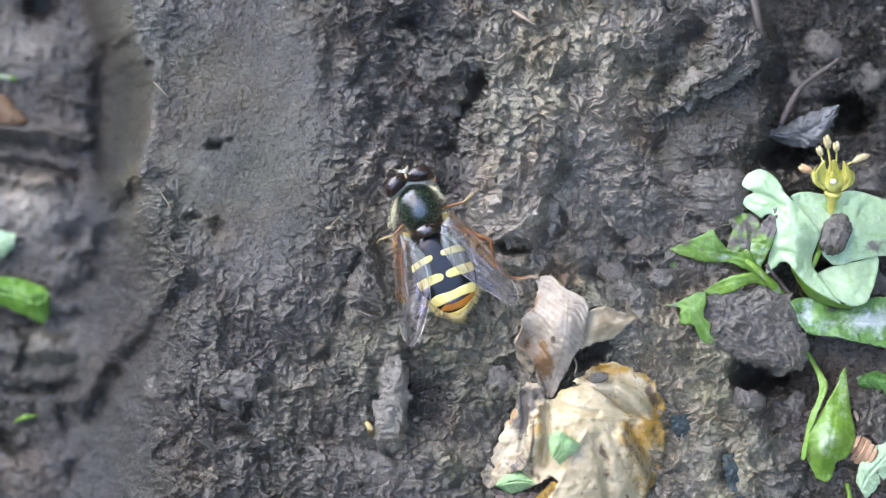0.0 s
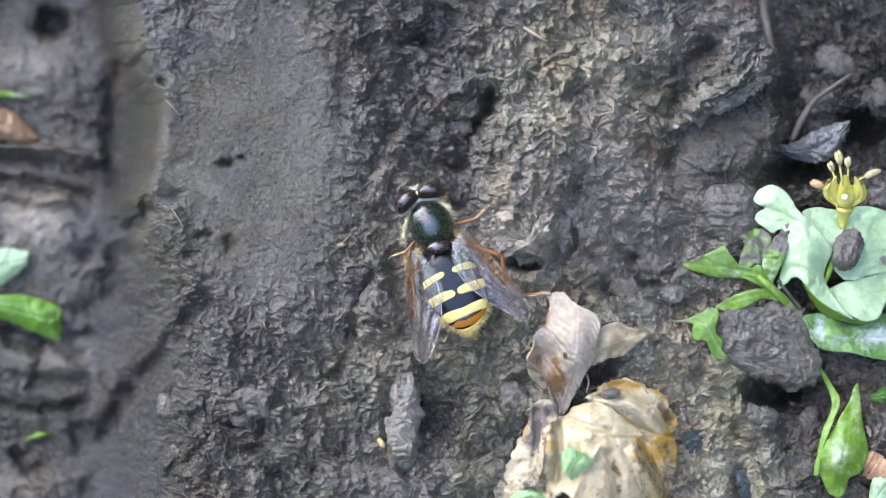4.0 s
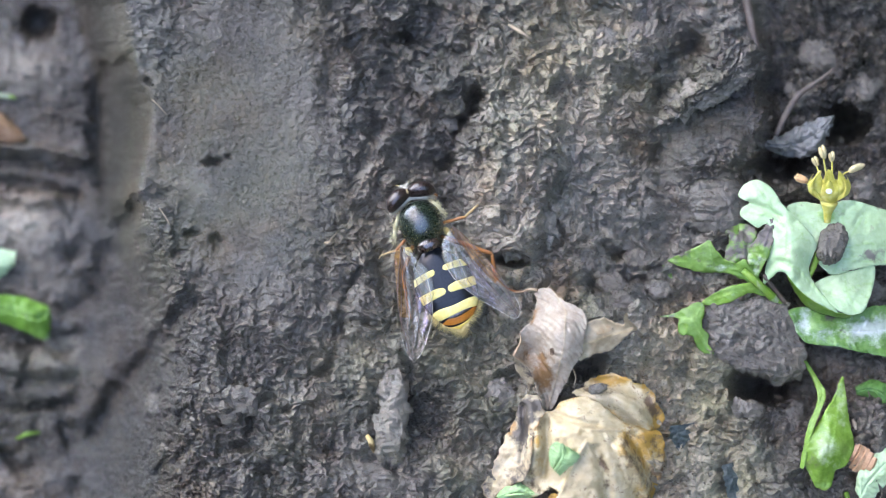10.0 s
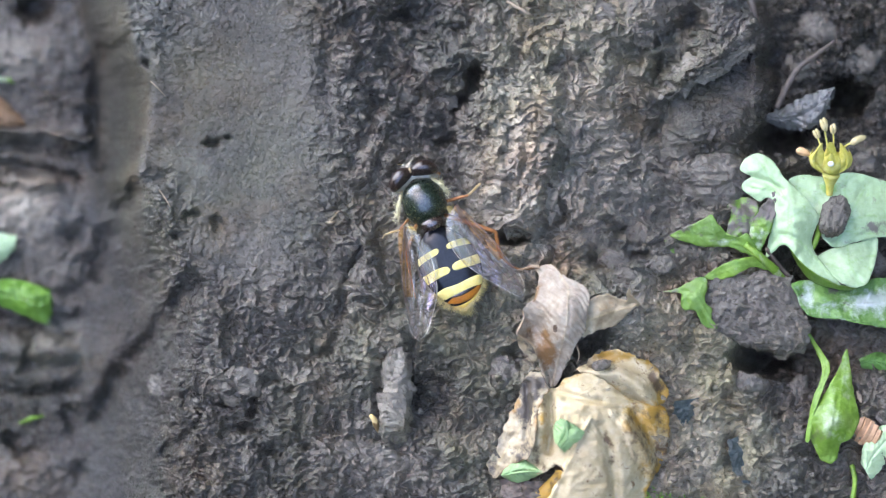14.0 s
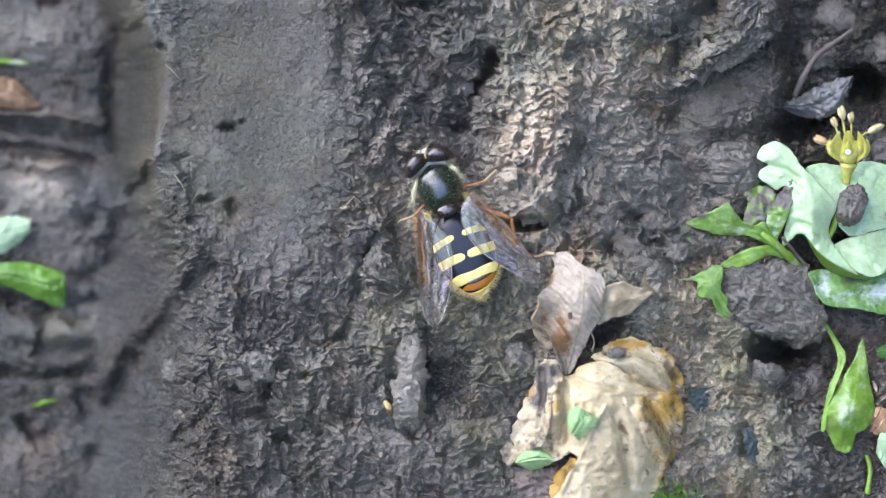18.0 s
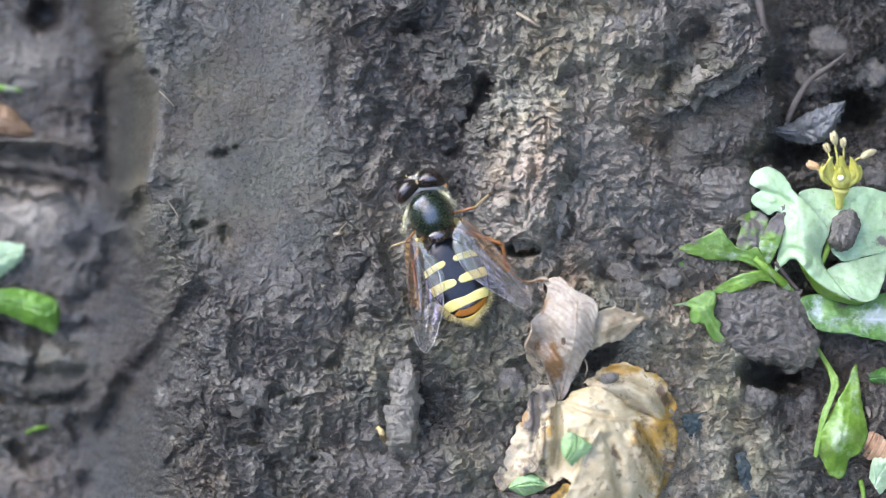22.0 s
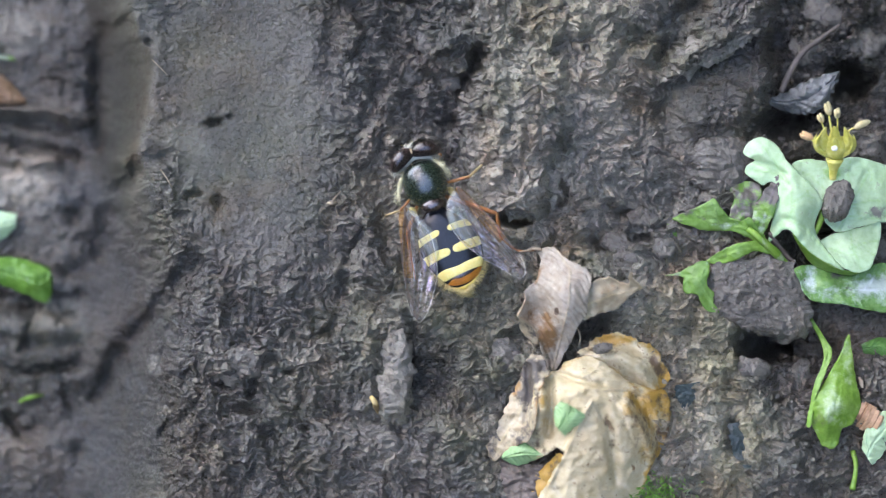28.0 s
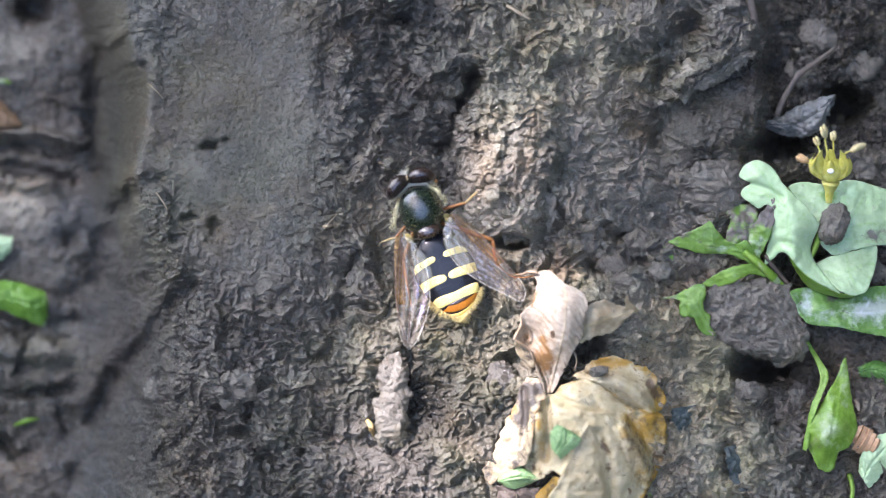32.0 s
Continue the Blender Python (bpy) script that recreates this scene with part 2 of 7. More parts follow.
    # the cast-like roll, and the hollow beside it
    h = h + bump(u0, v0, 778, 702, 44, 62, -2.2, 0, 3)
    h = h + bump(u, v, 716, 800, 26, 18, -1.6) + crease(u, v, [(747, 620), (745, 680), (746, 760)], 8, -1.4) + crease(u, v, [(690, 660), (688, 740), (690, 800)], 9, -1.0)
    h = h + bump(u, v, 850, 600, 80, 40, 1.0) + bump(u, v, 930, 640, 40, 12, -1.6, -30) + bump(u, v, 860, 690, 40, 40, 0.9)
    # broken lumps low on the plateau
    h = h + bump(u, v, 440, 695, 60, 40, 1.3) + bump(u, v, 340, 690, 50, 30, 0.8) + bump(u, v, 452, 768, 18, 11, -2.8) + bump(u, v, 416, 722, 14, 10, -1.8)
    h = h + bump(u0, v0, 531, 700, 10, 7, -2.4) + bump(u0, v0, 559, 801, 6, 8, -2.2) + crease(u, v, [(455, 740), (470, 700), (500, 680)], 8, -1.8)
    h = h + crease(u, v, [(495, 815), (520, 800)], 7, -1.8) + bump(u, v, 298, 690, 18, 20, 0.8) + bump(u, v, 600, 850, 60, 40, 0.8)
    # roughness by place
    rough = 1.0 - 0.93 * bump(u0, v0, 455, 220, 175, 330, 1, -4, 6) - 0.9 * flank - 0.5 * smooth((330 - u0) / 60)
    rough = rough * (0.30 + 0.70 * smooth((u - 150) / 180))
    rough = rough + 0.5 * bump(u, v, 760, 200, 110, 180, 1) + 0.6 * bump(u, v, 1100, 430, 100, 80, 1) + 0.4 * bump(u, v, 1480, 120, 100, 140, 1)
    rough = rough * (1 - 0.65 * face) + 0.4 * bump(u, v, 945, 290, 85, 170, 1, 0, 4) + 0.3 * bump(u, v, 1270, 100, 60, 50, 1)
    rough = np.clip(rough, 0.08, 1.7)
    g = fbm(u / 90, v / 90, 2, 40)
    patchy = 0.12 + 1.6 * smooth(0.5 + 0.9 * fbm(u / 75, v / 75, 3, 41))
    h = h + rough * (0.7 * crumple(u / 150 + 0.4 * g, v / 130, 2, 55, 0.4) + 1.0 * crumple(u / 70 + 0.5 * g, v / 70 + 0.5 * fbm(u / 50, v / 50, 2, 45), 3, 50, 0.46) + 0.08 * patchy * crumple(u / 21 + 0.6 * g, v / 17 + 0.5 * fbm(u / 24, v / 24, 2, 47), 2, 60, 0.40) + 0.75 * fbm(u / 36, v / 36, 6, 70, 0.54) + 0.015 * patchy * crumple(u / 8.5, v / 7.5, 2, 75) + 0.02 * fbm(u / 5, v / 5, 2, 77))
    # torn layers: small ragged ledges
    level = 2.6 * fbm(u / 100, v / 75, 5, 92, 0.56) + 0.35 * g
    h = h + np.clip(rough, 0, 1.1) * 0.9 * (np.floor(level) + smooth((level - np.floor(level)) / 0.3) - level)
    h = h + 0.035 * (1.4 - np.minimum(rough, 1.2)) * fbm(u / 14, v / 26, 4, 80) + 0.04 * (1.4 - np.minimum(rough, 1.2)) * fbm(u0 / 4.6 + v0 / 30, v0 / 8.0, 2, 83)
    # damp places; hollows, cleft and the gap under the slab also get painted shade
    damp_shade = 0.22 * crease(u, v, [(790, -40), (745, 40), (715, 130), (745, 215), (800, 250), (800, 300)], 62, 1) + 0.8 * bump(u0, v0, 780, 700, 42, 62, 1, 0, 4)
    damp_shade = damp_shade + 0.85 * smooth((240 - u) / 110) + 0.8 * smooth((u - 1360) / 40) * smooth((300 - v) / 60) + 0.7 * bump(u, v, 1380, 690, 90, 60, 1)
    damp_shade = damp_shade + 0.6 * bump(u, v, 1110, 440, 90, 60, 1) + 0.3 * bump(u, v, 600, 160, 40, 130, 1) + 0.35 * fbm(u / 130, v / 130, 3, 90)
    damp_shade = damp_shade - 0.5 * bump(u, v, 950, 290, 80, 150, 1) - 0.3 * bump(u, v, 1060, 180, 60, 150, 1)
    pale = 0.8 * bump(u, v, 1290, 770, 130, 110, 1, 0, 3) + 0.7 * bump(u, v, 945, 280, 75, 160, 1, 0, 3) + 0.6 * bump(u, v, 1060, 160, 60, 170, 1) + 0.6 * bump(u, v, 1150, 565, 110, 50, 1)
    pale = pale + 0.2 * bump(u, v, 800, 850, 110, 40, 1) + 0.4 * bump(u, v, 850, 610, 90, 50, 1) + 0.4 * bump(u, v, 1120, 300, 70, 80, 1) + 0.3 * bump(u, v, 640, 700, 80, 120, 1) + 0.45 * smooth((u - 760) / 160) * smooth((1380 - u) / 60)
    pale = pale + 0.55 * bump(u, v, 935, 320, 80, 110, 1, 0, 3) + 0.45 * bump(u, v, 1060, 400, 100, 60, 1, 0, 3) + 0.6 * bump(u, v, 1265, 650, 95, 70, 1, 0, 3)
    pale = pale + 0.7 * bump(u, v, 925, 440, 100, 80, 1, 0, 3) + 0.4 * bump(u, v, 700, 420, 110, 180, 1, 0, 3) + 0.4 * bump(u, v, 1180, 780, 200, 90, 1, 0, 3)
    damp_shade = damp_shade + 0.45 * bump(u, v, 260, 720, 200, 230, 1, 0, 3) - 0.8 * pale
    pale = 0.65 * bump(u, v, 1000, 440, 190, 100, 1, 0, 3) + 0.3 * bump(u, v, 1100, 580, 120, 60, 1, 0, 3)
    damp_shade = damp_shade - pale + 0.45 * bump(u, v, 1290, 150, 90, 130, 1, 0, 3) + 0.4 * bump(u, v, 1480, 90, 90, 100, 1, 0, 3) + 0.35 * bump(u, v, 585, 400, 80, 130, 1, 0, 3) + 0.35 * bump(u, v, 200, 760, 200, 130, 1, 0, 3) + 0.3 * bump(u, v, 1290, 230, 80, 60, 1)
    # bank slope and plateau darker; shade painted on the crest's lower face
    damp_shade = damp_shade + 0.75 * flank + 0.75 * (1 - smooth((u - foot) / (brow + 25 - foot))) + 0.3 * bump(u0, v0, 430, 240, 170, 300, 1, 0, 4) + 0.45 * face
    # sky sheen on the track's wet floor, painted in as lighter colour
    damp_shade = np.clip(damp_shade, -1, 1) - 1.6 * bump(u, v, 70, 350, 90, 44, 1, 0, 3) - 1.3 * bump(u, v, 70, 410, 110, 50, 1, 0, 3) - 1.1 * bump(u, v, 70, 250, 110, 36, 1, 0, 3) - 0.9 * bump(u, v, 100, 510, 80, 60, 1, 0, 3) - 1.3 * bump(u, v, 50, 105, 90, 60, 1, 0, 3) - 1.1 * bump(u, v, 100, 620, 90, 60, 1, 0, 3) - 1.1 * bump(u, v, 70, 850, 100, 50, 1, 0, 3)
    return h, rough, np.clip(damp_shade, -1, 1)


def olive_slope(u, v):
    """Where the bank between foot and brow is coloured darker, olive and dull."""
    u = u + 14 * fbm(u / 60, v / 60, 3, 21)
    foot = np.interp(v, (-100, 0, 100, 200, 330, 450, 600, 720, 882, 1000), (120, 150, 178, 186, 182, 186, 186, 178, 160, 150))
    brow = np.interp(v, (-100, 0, 90, 160, 260, 330, 420, 520, 620, 720, 882, 1000), (220, 240, 262, 284, 280, 262, 286, 330, 330, 340, 330, 330))
    return np.clip(smooth((u - foot + 12) / 24) * smooth((brow + 8 - u) / 22) * (1 - 0.75 * smooth((v - 330) / 90)), 0, 1)


def ground_at(u, v):
    return float(terrain(np.array([float(u)]), np.array([float(v)]))[0][0])


# ---- helpers for meshes ----
def link_mesh(name, verts, faces, material, flat=False):
    me = bpy.data.meshes.new(name)
    me.from_pydata([tuple(p) for p in verts], [], [tuple(f) for f in faces])
    me.materials.append(material)
    me.polygons.foreach_set("use_smooth", [not flat] * len(me.polygons))
    me.update()
    return me


def part(name, shape, material, parent, label="", flat=False):
    """One mesh under a thing or under a part; the shape is (verts, faces) in the parent's space."""
    ob = new(name, link_mesh(name, shape[0], shape[1], material, flat))
    ob.parent = parent
    return tagged(ob, label=label)


def thing(name, at, label, category, group=""):
    ob = new(name)
    ob.empty_display_size = 0.002
    ob.location = Vector(at)
    return tagged(ob, label, category, group)


def shifted(shape, origin):
    o = np.asarray(origin, float)
    return [np.asarray(p, float) - o for p in shape[0]], shape[1]


def joined(*shapes):
    verts, faces = [], []
    for vs, fs in shapes:
        base = len(verts)
        verts += list(vs)
        faces += [tuple(i + base for i in f) for f in fs]
    return verts, faces


def grid_shell(top, under):
    """A closed shell between two grids of places (n, m, 3)."""
    n, m = top.shape[:2]
    verts = list(top.reshape(-1, 3)) + list(under.reshape(-1, 3))
    faces, k = [], n * m
    for i in range(n - 1):
        for j in range(m - 1):
            a, b, c, d = i * m + j, i * m + j + 1, (i + 1) * m + j + 1, (i + 1) * m + j
            faces += [(a, d, c, b), (a + k, b + k, c + k, d + k)]
    rim = [i * m for i in range(n)] + [(n - 1) * m + j for j in range(1, m)] + [i * m + m - 1 for i in range(n - 2, -1, -1)] + [j for j in range(m - 2, 0, -1)]
    for a, b in zip(rim, rim[1:] + rim[:1]):
        faces.append((a, a + k, b + k, b))
    return verts, faces


def resample(points, n):
    """A smooth line through the points, n places at even steps."""
    p = np.asarray(points, float)
    q = np.vstack([2 * p[0] - p[1], p, 2 * p[-1] - p[-2]])
    out = []
    for i in range(1, len(q) - 2):
        for t in np.linspace(0, 1, 12, endpoint=False):
            a, b, c, d = q[i - 1], q[i], q[i + 1], q[i + 2]
            out.append(0.5 * (2 * b + (c - a) * t + (2 * a - 5 * b + 4 * c - d) * t * t + (3 * b - a - 3 * c + d) * t ** 3))
    out = np.array(out + [p[-1]])
    step = np.concatenate([[0], np.cumsum(np.linalg.norm(np.diff(out, axis=0), axis=1))])
    return np.stack([np.interp(np.linspace(0, step[-1], n), step, out[:, k]) for k in range(p.shape[1])], -1)


def tube(points, radii, sides=8, n=0):
    """A round, closed tube through places, with a radius at each."""
    p = np.asarray(points, float)
    r = np.asarray(radii if hasattr(radii, "__len__") else [radii] * len(p), float)
    if n:
        r = np.interp(np.linspace(0, 1, n), np.linspace(0, 1, len(r)), r)
        p = resample(p, n)
    verts, faces, count = [], [], len(p)
    for i in range(count):
        way = Vector(p[min(i + 1, count - 1)] - p[max(i - 1, 0)]).normalized()
        side = way.orthogonal().normalized() if i == 0 else (side - way * side.dot(way)).normalized()
        up = way.cross(side)
        for k in range(sides):
            a = 2 * math.pi * k / sides
            verts.append(p[i] + r[i] * (np.array(side) * math.cos(a) + np.array(up) * math.sin(a)))
    for i in range(count - 1):
        for k in range(sides):
            a, b = i * sides + k, i * sides + (k + 1) % sides
            faces.append((a, b, b + sides, a + sides))
    faces += [tuple(range(sides))[::-1], tuple(range((count - 1) * sides, count * sides))]
    return verts, faces


def ellipsoid(c, r, turn=(0, 0, 0), rings=14, sides=20, wobble=0.0):
    m = Euler([radians(a) for a in turn]).to_matrix()
    verts, faces = [], []
    for i in range(rings + 1):
        for k in range(sides):
            a, b = math.pi * i / rings, 2 * math.pi * k / sides
            d = Vector((math.sin(a) * math.cos(b), math.sin(a) * math.sin(b), math.cos(a)))
            s = 1 + wobble * noise.noise(d * 2.3 + Vector(c) * 700)
            verts.append(np.array(c) + np.array(m @ Vector((d.x * r[0], d.y * r[1], d.z * r[2])) * s))
    for i in range(rings):
        for k in range(sides):
            a, b = i * sides + k, i * sides + (k + 1) % sides
            faces.append((a, a + sides, b + sides, b))
    return verts, faces


def blade(left, right, bulge=0.0, ruffle=0.15, ragged=0.0, thick=0.12, n=44, m=18, seed=1, wave=60.0, fold=0.0, crinkle=0.0, relief=None, quilt=0.0):
    """A leaf sheet between two edges, each a line of (u, v, height); bulge and ruffle in millimetres."""
    a, b = resample(left, n), resample(right, n)
    t = np.linspace(0, 1, m)[None, :, None]
    p = a[:, None] * (1 - t) + b[:, None] * t
    tt = t[..., 0]
    u, v, h = p[..., 0], p[..., 1], p[..., 2]
    if ragged:
        rim = np.abs(2 * tt - 1) ** 6
        u = u + ragged * rim * 2 * fbm(u / 9, v / 9, 3, seed + 5)
        v = v + ragged * rim * 2 * fbm(u / 9, v / 9, 3, seed + 9)
    h = h + bulge * 4 * tt * (1 - tt) - fold * np.exp(-((tt - 0.5) / 0.12) ** 2) + ruffle * 2 * fbm(u / wave, v / wave, 4, seed, 0.6)
    if quilt:
        s = np.linspace(0, 1, n)[:, None]
        d = np.abs(2 * tt - 1)
        h = h - quilt * np.abs(np.sin(math.pi * (s * 9 - d * 1.6 + 0.15 * fbm(u / 30, v / 30, 2, seed)))) ** 0.5 * -1 - quilt * 1.5 * np.exp(-(d / 0.07) ** 2)
    if relief is not None:
        h = h + relief(u, v)
    if crinkle:
        w = fbm(u / 40, v / 40, 2, seed + 3)
        h = h + crinkle * crumple(u / 26 + w, v / 11 + w, 3, seed + 7)
    return grid_shell(spot(u, v, h), spot(u, v, h - thick))


def at_plan(points):
    return [spot(*p) for p in points]


def closed_line(points, step):
    """A smooth closed line through the points, at even steps."""
    p = np.asarray(points, float)
    k = len(p)
    out = []
    for i in range(k):
        a, b, c, d = p[i - 1], p[i], p[(i + 1) % k], p[(i + 2) % k]
        for t in np.linspace(0, 1, 10, endpoint=False):
            out.append(0.5 * (2 * b + (c - a) * t + (2 * a - 5 * b + 4 * c - d) * t * t + (3 * b - a - 3 * c + d) * t ** 3))
    out = np.array(out + [out[0]])
    run = np.concatenate([[0], np.cumsum(np.hypot(*np.diff(out, axis=0).T))])
    at = np.linspace(0, run[-1], max(12, int(run[-1] / step)), endpoint=False)
    return np.stack([np.interp(at, run, out[:, j]) for j in (0, 1)], -1)


def spline_of(controls):
    """A smooth height through (u, v, height) controls."""
    c = np.asarray(controls, float)
    q, z = c[:, :2] / 100, c[:, 2]

    def kernel(d2):
        return 0.5 * d2 * np.log(d2 + 1e-9)
    k = len(q)
    a = np.zeros((k + 3, k + 3))
    a[:k, :k] = kernel(((q[:, None] - q[None]) ** 2).sum(-1)) + 0.002 * np.eye(k)
    a[:k, k], a[:k, k + 1:] = 1, q
    a[k, :k], a[k + 1:, :k] = 1, q.T
    w = np.linalg.solve(a, np.concatenate([z, np.zeros(3)]))

    def height(u, v):
        s = np.stack([u, v], -1) / 100
        return kernel(((s[..., None, :] - q) ** 2).sum(-1)) @ w[:k] + w[k] + s @ w[k + 1:]
    return height


def inside(u, v, loop):
    a, b = loop, np.roll(loop, -1, axis=0)
    cross = (a[:, 1] > v[:, None]) != (b[:, 1] > v[:, None])
    at = (b[:, 0] - a[:, 0]) * (v[:, None] - a[:, 1]) / (b[:, 1] - a[:, 1] + 1e-12) + a[:, 0]
    return (cross & (u[:, None] < at)).sum(1) % 2 == 1


def leaf_part(name, parent, o, outline, controls, material, label="", relief=None, stain=None, rot=None, veins=(), step=4.0, thick=0.13, ragged=1.0, seed=1, ruffle=0.08, crinkle=0.05, lift=0.0, rib=0.10):
    """A leaf's sheet inside an outline of the plan: heights by controls, then ribs, ruffles, a lifted rim, and masks of its stains."""
    loop = closed_line(outline, step * 0.8)
    if ragged:
        lu, lv = loop[:, 0], loop[:, 1]
        loop = loop + ragged * np.stack([2.2 * fbm(lu / 11, lv / 11, 3, seed), 2.2 * fbm(lu / 11, lv / 11, 3, seed + 4)], -1)
    lo, hi = loop.min(0), loop.max(0)
    gu, gv = np.meshgrid(np.arange(lo[0], hi[0], step), np.arange(lo[1], hi[1], step * 0.87))
    gu = gu + (np.arange(gu.shape[0]) % 2)[:, None] * step / 2
    gu, gv = gu.ravel(), gv.ravel()
    keep = inside(gu, gv, loop)
    gu, gv = gu[keep], gv[keep]
    far = np.sqrt(((np.stack([gu, gv], -1)[:, None] - loop[None]) ** 2).sum(-1).min(1)) > step * 0.6
    pts = np.concatenate([loop, np.stack([gu[far], gv[far]], -1)])
    k = len(loop)
    flat = geometry.delaunay_2d_cdt([Vector(p) for p in pts], [(i, (i + 1) % k) for i in range(k)], [list(range(k))], 1, 1e-5)
    p = np.array([tuple(x) for x in flat[0]])
    tris = [tuple(f) for f in flat[2]]
    u, v = p[:, 0], p[:, 1]
    edge = np.sqrt(((p[:, None] - loop[None]) ** 2).sum(-1).min(1))
    h = spline_of(controls)(u, v)
    mask_vein = np.zeros(len(u))
    for line, w in veins:
        d = line_distance(u, v, line)
        h = h + rib * (1.6 * np.exp(-(d / (0.8 * w)) ** 2) - 1.0 * np.exp(-(d / (3.2 * w)) ** 2))
        mask_vein = np.maximum(mask_vein, np.exp(-(d / w) ** 2))
    h = h + ruffle * 2 * fbm(u / 40, v / 40, 4, seed, 0.6) + lift * np.exp(-(edge / 7) ** 2)
    if crinkle:
        w = fbm(u / 40, v / 40, 2, seed + 3)
        h = h + crinkle * crumple(u / 22 + w, v / 16 + w, 3, seed + 7)
    if relief is not None:
        h = h + relief(u, v)
    count, k = {}, len(u)
    for f in tris:
        for a, b in zip(f, f[1:] + f[:1]):
            count[(a, b)] = 1
    rim = [e for e in count if (e[1], e[0]) not in count]
    verts = list(spot(u, v, h)) + list(spot(u, v, h - thick))
    faces = tris + [tuple(i + k for i in f[::-1]) for f in tris] + [(b, a, a + k, b + k) for a, b in rim]
    ob = part(name, shifted((verts, faces), o), material, parent, label)
    for word, field in (("stain", stain), ("rot", rot)):
        if field is not None:
            layer = ob.data.attributes.new(word, "FLOAT", "POINT")
            layer.data.foreach_set("value", np.tile(np.clip(field(u, v, edge), 0, 1), 2).astype(np.float32))
    if len(veins):
        layer = ob.data.attributes.new("vein", "FLOAT", "POINT")
        layer.data.foreach_set("value", np.tile(mask_vein, 2).astype(np.float32))
    return ob


# ---- materials ----
def surface(name, colours, scale=400.0, fine=2500.0, rough=(0.45, 0.7), relief=0.3, relief_scale=1800.0, depth=0.0001, translucent=0.0, spots=None, attr="", spec=0.5, mix=0.5):
    """Procedural surface: colours along two scales of noise, roughness that varies, fine relief."""
    m = bpy.data.materials.new(name)
    m.use_nodes = True
    t = m.node_tree
    n, link = t.nodes, t.links.new
    b = n["Principled BSDF"]
    co = n.new("ShaderNodeTexCoord")

    def noise_of(s, detail, rough_in=0.55, distort=0.0):
        k = n.new("ShaderNodeTexNoise")
        k.inputs["Scale"].default_value, k.inputs["Detail"].default_value = s, detail
        k.inputs["Roughness"].default_value, k.inputs["Distortion"].default_value = rough_in, distort
        link(co.outputs["Object"], k.inputs["Vector"])
        return k
    big, small = noise_of(scale, 4, 0.6, 0.6), noise_of(fine, 3)
    blend = n.new("ShaderNodeMix")
    blend.inputs["Factor"].default_value = mix
    link(big.outputs["Fac"], blend.inputs["A"])
    link(small.outputs["Fac"], blend.inputs["B"])
    ramp = n.new("ShaderNodeValToRGB")
    while len(ramp.color_ramp.elements) < len(colours):
        ramp.color_ramp.elements.new(0.5)
    for i, c in enumerate(colours):
        e = ramp.color_ramp.elements[i]
        e.position, e.color = 0.32 + 0.36 * i / max(1, len(colours) - 1), (*c, 1)
    link(blend.outputs["Result"], ramp.inputs["Fac"])
    colour = ramp.outputs["Color"]
    if spots:
        s_scale, edge, s_colour = spots
        sp = noise_of(s_scale, 5, 0.65, 0.4)
        mask = n.new("ShaderNodeValToRGB")
        mask.color_ramp.elements[0].position, mask.color_ramp.elements[1].position = edge, edge + 0.06
        link(sp.outputs["Fac"], mask.inputs["Fac"])
        mx = n.new("ShaderNodeMix")
        mx.data_type = "RGBA"
        link(mask.outputs["Color"], mx.inputs["Factor"])
        link(colour, mx.inputs["A"])
        mx.inputs["B"].default_value = (*s_colour, 1)
        colour = mx.outputs["Result"]
    rr = n.new("ShaderNodeMapRange")
    rr.inputs["From Min"].default_value, rr.inputs["From Max"].default_value = 0.3, 0.7
    rr.inputs["To Min"].default_value, rr.inputs["To Max"].default_value = rough
    link(small.outputs["Fac"], rr.inputs["Value"])
    link(colour, b.inputs["Base Color"])
    link(rr.outputs["Result"], b.inputs["Roughness"])
    b.inputs["Specular IOR Level"].default_value = spec
    if relief:
        bp = n.new("ShaderNodeBump")
        bp.inputs["Strength"].default_value, bp.inputs["Distance"].default_value = relief, depth
        rl = noise_of(relief_scale, 6, 0.65)
        link(rl.outputs["Fac"], bp.inputs["Height"])
        link(bp.outputs["Normal"], b.inputs["Normal"])
    if translucent:
        tr = n.new("ShaderNodeBsdfTranslucent")
        ms = n.new("ShaderNodeMixShader")
        ms.inputs["Fac"].default_value = translucent
        link(colour, tr.inputs["Color"])
        link(b.outputs["BSDF"], ms.inputs[1])
        link(tr.outputs["BSDF"], ms.inputs[2])
        link(ms.outputs["Shader"], n["Material Output"].inputs["Surface"])
    return m


